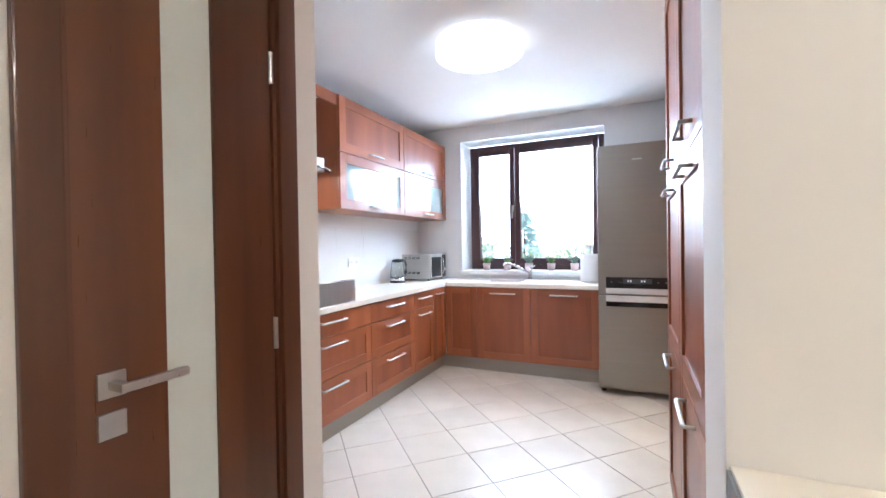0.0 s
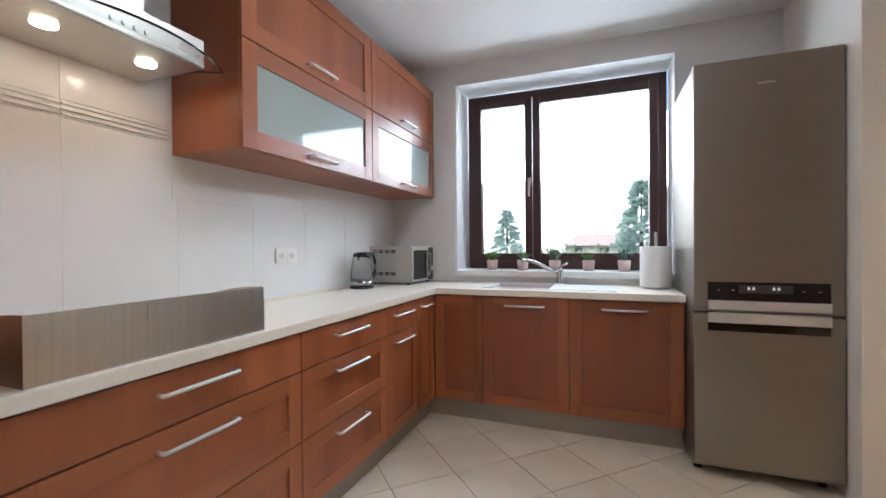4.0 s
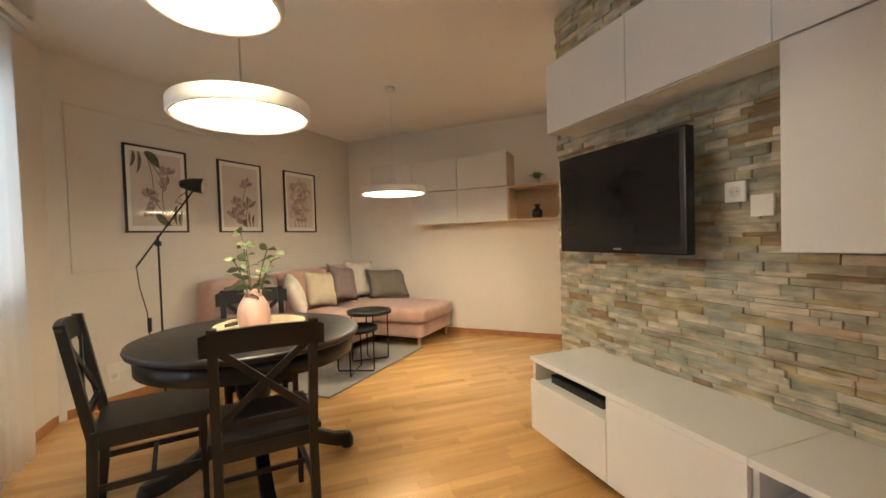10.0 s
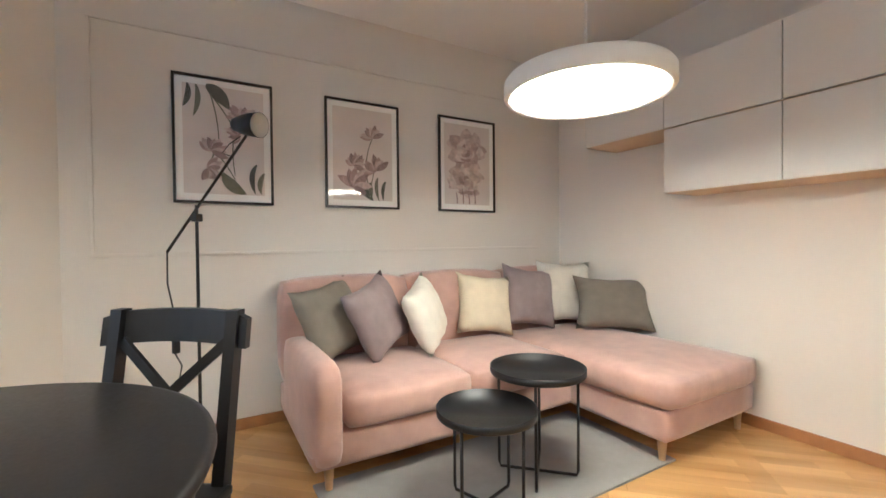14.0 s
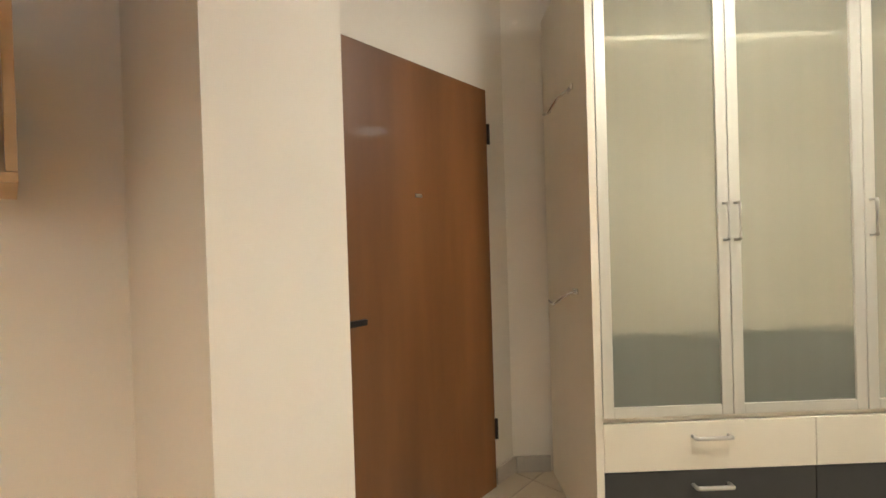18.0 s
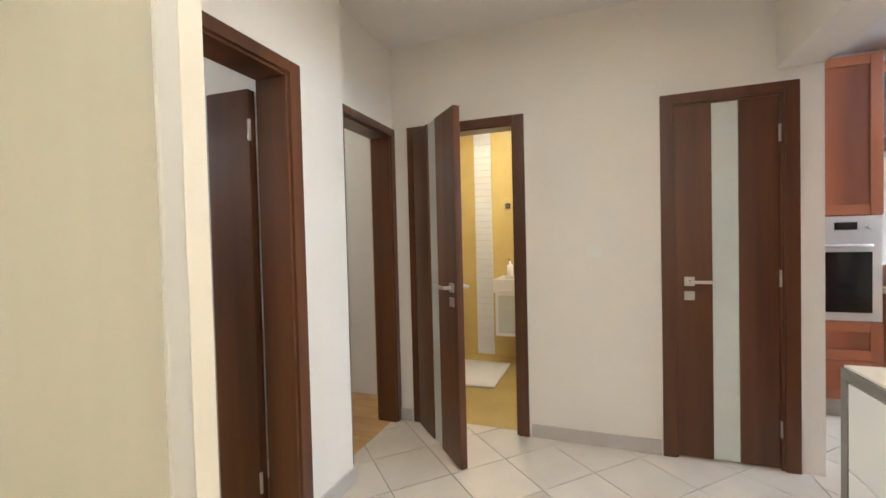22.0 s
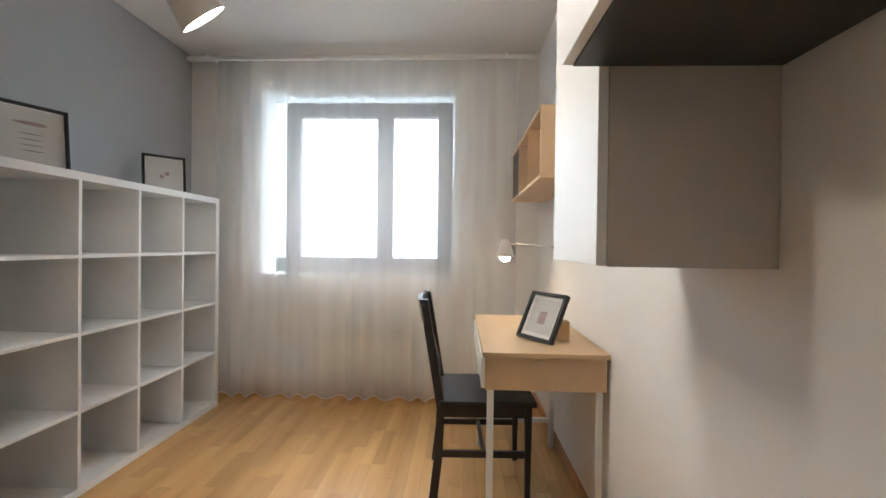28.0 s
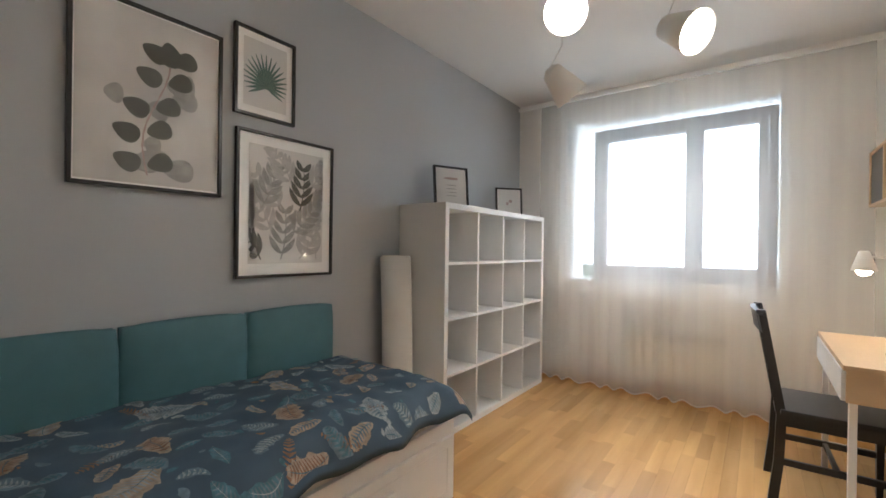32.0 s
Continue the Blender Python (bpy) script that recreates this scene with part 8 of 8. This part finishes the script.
def parquet(name, label, regions, x_near, y_near, seed):
    """Oak strips running along y; those in the near stretch are parts, the rest one mesh."""
    rnd = random.Random(seed)
    x0, x1 = min(p[0] for r in regions for p in r[0]), max(p[0] for r in regions for p in r[0])
    y0, y1 = min(p[1] for r in regions for p in r[0]), max(p[1] for r in regions for p in r[0])
    rest_v, rest_f, singles = [], [], []
    wide = 0.0685
    for i in range(int((x1 - x0) / wide) + 1):
        y = y0 - rnd.uniform(0, 0.4)
        while y < y1:
            ln = rnd.choice((0.34, 0.40, 0.45, 0.45, 0.52))
            for outline, planes in regions:
                pts = clip_poly([(x0 + i * wide + 0.0003, y + 0.0003), (x0 + (i + 1) * wide - 0.0003, y + 0.0003), (x0 + (i + 1) * wide - 0.0003, y + ln - 0.0003), (x0 + i * wide + 0.0003, y + ln - 0.0003)], planes)
                if len(pts) < 3 or outline_area(pts) < 0.0008:
                    continue
                cx, cy = x0 + (i + 0.5) * wide, y + ln / 2
                if x_near[0] < cx < x_near[1] and y_near[0] < cy < y_near[1] and len(singles) < 300:
                    singles.append(ccw(pts))
                else:
                    v, f = slab_data(ccw(pts), -0.008, 0.0, 0.0004, len(rest_v))
                    rest_v += v
                    rest_f += f
            y += ln
    fl = thing(name, Matrix(), label, "floor", "", "structure")
    for pts in singles:
        v, f = slab_data(pts, -0.008, 0.0, 0.0004)
        piece("strip", v, f, PARQUET, fl)
    tagged(piece("strips_further_off", rest_v, rest_f, PARQUET_REST, fl), "", "", "", "stuff")


parquet("floor_living", "warm honey oak strip parquet in the living room", [(rect(0.64, 6.9, 0.80, 4.12), rect_planes(0.64, 6.9, 0.797, 4.12) + [IN_P, IN_Q]), (rect(3.07, 6.9, -1.0, 0.80), rect_planes(3.07, 6.9, -1.6, 0.797) + [IN_P, (-1, -1, -3.95)])], (1.9, 5.0), (0.9, 3.2), 3)
parquet("floor_bedroom", "warm honey oak strip parquet in the bedroom", [(rect(0.24, 2.91, -5.98, -1.60), rect_planes(0.24, 2.91, -5.98, -1.60))], (0.24, 1.9), (-5.98, -2.2), 4)
parquet("floor_further_room", "oak strip parquet in the further room", [(rect(-1.10, -0.02, -3.48, -1.60), rect_planes(-1.10, -0.02, -3.48, -1.601))], (-1.1, -0.02), (-2.4, -1.6), 5)


def stone_material(name, random_node, random_output):
    """Split slate in cream, grey-green, ochre and rust, with grain along the strip."""
    m = material(name, (0.3, 0.28, 0.22), 0.75, vary=0.25, scale=14, stretch=(0.35, 1, 2.5), bump=0.7, bump_scale=70)
    nt = m.node_tree
    bsdf = nt.nodes["Principled BSDF"]
    rn = nt.nodes.new(random_node)
    ramp = nt.nodes.new("ShaderNodeValToRGB")
    cr = ramp.color_ramp
    cr.interpolation = "CONSTANT"
    tones = [(0.0, (0.46, 0.41, 0.29)), (0.17, (0.37, 0.36, 0.27)), (0.32, (0.55, 0.50, 0.39)), (0.48, (0.32, 0.31, 0.23)), (0.57, (0.42, 0.34, 0.19)), (0.68, (0.40, 0.39, 0.32)), (0.80, (0.58, 0.51, 0.39)), (0.91, (0.29, 0.20, 0.11)), (0.96, (0.48, 0.36, 0.25))]
    while len(cr.elements) < len(tones):
        cr.elements.new(0.5)
    for e, (p, c) in zip(cr.elements, tones):
        e.position, e.color = p, (*c, 1)
    nt.links.new(rn.outputs[random_output], ramp.inputs[0])
    tc = nt.nodes.new("ShaderNodeTexCoord")
    mp = nt.nodes.new("ShaderNodeMapping")
    mp.inputs["Scale"].default_value = (9, 9, 28)
    ns = nt.nodes.new("ShaderNodeTexNoise")
    ns.inputs["Scale"].default_value, ns.inputs["Detail"].default_value = 1.0, 6.0
    nt.links.new(tc.outputs["Object"], mp.inputs["Vector"])
    nt.links.new(mp.outputs["Vector"], ns.inputs["Vector"])
    mr = nt.nodes.new("ShaderNodeMapRange")
    mr.inputs[1].default_value, mr.inputs[2].default_value, mr.inputs[3].default_value, mr.inputs[4].default_value = 0.3, 0.7, 0.62, 1.3
    nt.links.new(ns.outputs[0], mr.inputs[0])
    mx = nt.nodes.new("ShaderNodeMix")
    mx.data_type, mx.blend_type = "RGBA", "MULTIPLY"
    mx.inputs["Factor"].default_value = 1.0
    nt.links.new(ramp.outputs[0], mx.inputs["A"])
    nt.links.new(mr.outputs[0], mx.inputs["B"])
    nt.links.new(mx.outputs["Result"], bsdf.inputs["Base Color"])
    return m


STONE = stone_material("split_slate", "ShaderNodeObjectInfo", "Random")
STONE_REST = stone_material("split_slate_rest", "ShaderNodeNewGeometry", "Random Per Island")
rnd = random.Random(12)
cladding = solid("stone_cladding", GROUT, [((0.91, 0.901, 0.0), (3.062, 0.906, HIGH))], label="split slate strip cladding in grey-green, cream and ochre", category="wall cladding")


def split_stone(x0, x1, z0, z1, proud, base=0):
    """A rough-faced strip stone: a front of 3 by 2 cells pushed in and out."""
    g = 0.0006
    vs, fs = [], []
    xs = [x0 + g + (x1 - x0 - 2 * g) * f for f in (0, 0.04, 0.35, 0.68, 0.96, 1)]
    zs = [z0 + g, (z0 + z1) / 2 + rnd.uniform(-0.003, 0.003), z1 - g]
    for z in zs:
        for k, x in enumerate(xs):
            d = 0.906 + proud + rnd.uniform(-0.0022, 0.0022) - (0.002 if k in (0, 5) else 0)
            vs.append((x, d, z))
    for j in range(2):
        for k in range(5):
            a = base + j * 6 + k
            fs.append((a + 1, a, a + 6, a + 7))
    n = len(vs)
    rim = [0, 1, 2, 3, 4, 5, 11, 17, 16, 15, 14, 13, 12, 6]
    for r in rim:
        vs.append((vs[r][0], 0.905, vs[r][2]))
    for i in range(len(rim)):
        j = (i + 1) % len(rim)
        fs.append((base + rim[i], base + rim[j], base + n + j, base + n + i))
    return vs, fs


rest_v, rest_f, count = [], [], 0
z = 0.0
while z < HIGH - 0.012:
    dz = min(rnd.choice((0.018, 0.026, 0.03, 0.034, 0.04)), HIGH - z)
    x = 0.912 - rnd.uniform(0, 0.1)
    while x < 3.06:
        ln = rnd.uniform(0.06, 0.24)
        xa, xb = max(x, 0.912), min(x + ln, 3.062)
        if 3.062 - xb < 0.03:
            xb = 3.062
        if xb - xa > 0.012:
            proud = rnd.choice((0.006, 0.009, 0.012, 0.016))
            if 0.45 < z < 1.12 and xa > 1.62 and count < 300:
                v, f = split_stone(xa, xb, z, z + dz, proud)
                piece("stone", v, f, STONE, cladding)
                count += 1
            else:
                v, f = split_stone(xa, xb, z, z + dz, proud, len(rest_v))
                rest_v += v
                rest_f += f
        x = xb if xb >= 3.06 else x + ln
    z += dz
tagged(piece("stones_further_off", rest_v, rest_f, STONE_REST, cladding), "", "", "", "stuff")

# white kitchen wall tiles
JOINT = material("tile_joint", (0.76, 0.75, 0.73), 0.9)
ws = solid("backsplash", JOINT, [((-2.16, 1.512, 0.884), (-2.157, 4.234, 1.44)), ((-2.16, 1.512, 1.441), (-2.157, 2.29, 2.2))], label="glossy white wall tiles above the kitchen worktop", category="wall tiles")
for z0, z1, ya, yb, w in ((0.886, 1.12, 1.514, 4.234, 0.40), (1.12, 1.37, 1.514, 4.234, 0.40), (1.37, 1.44, 2.29, 4.234, 0.40), (1.37, 1.60, 1.514, 2.288, 0.40), (1.60, 1.66, 1.514, 2.288, 0.40), (1.66, 1.91, 1.514, 2.288, 0.40), (1.91, 2.16, 1.514, 2.288, 0.40)):
    y = ya
    while y < yb - 0.01:
        y1 = min(y + w, yb)
        border = abs(z1 - z0 - 0.06) < 0.001
        bm = bmesh.new()
        add_box(bm, (-2.1575, y + 0.0005, z0 + 0.0005), (-2.155, y1 - 0.0005, z1 - 0.0005), 0.0004)
        if border:
            for k in range(3):
                add_box(bm, (-2.1535, y + 0.001, z0 + 0.008 + 0.018 * k), (-2.149, y1 - 0.001, z0 + 0.016 + 0.018 * k), 0.002)
        part("tile", bm, TILE_WALL, ws)
        y = y1
wn2 = solid("backsplash_north", JOINT, [((-2.154, 4.2325, 0.932), (-1.604, 4.2355, 1.555))], label="glossy white wall tiles beside the kitchen window", category="wall tiles")
for z0, z1 in ((0.934, 1.12), (1.12, 1.37), (1.37, 1.555)):
    for x0, x1 in ((-2.152, -2.005), (-2.005, -1.605)):
        bm = bmesh.new()
        add_box(bm, (x0 + 0.0005, 4.2305, z0 + 0.0005), (x1 - 0.0005, 4.233, z1 - 0.0005), 0.0004)
        part("tile", bm, TILE_WALL, wn2)
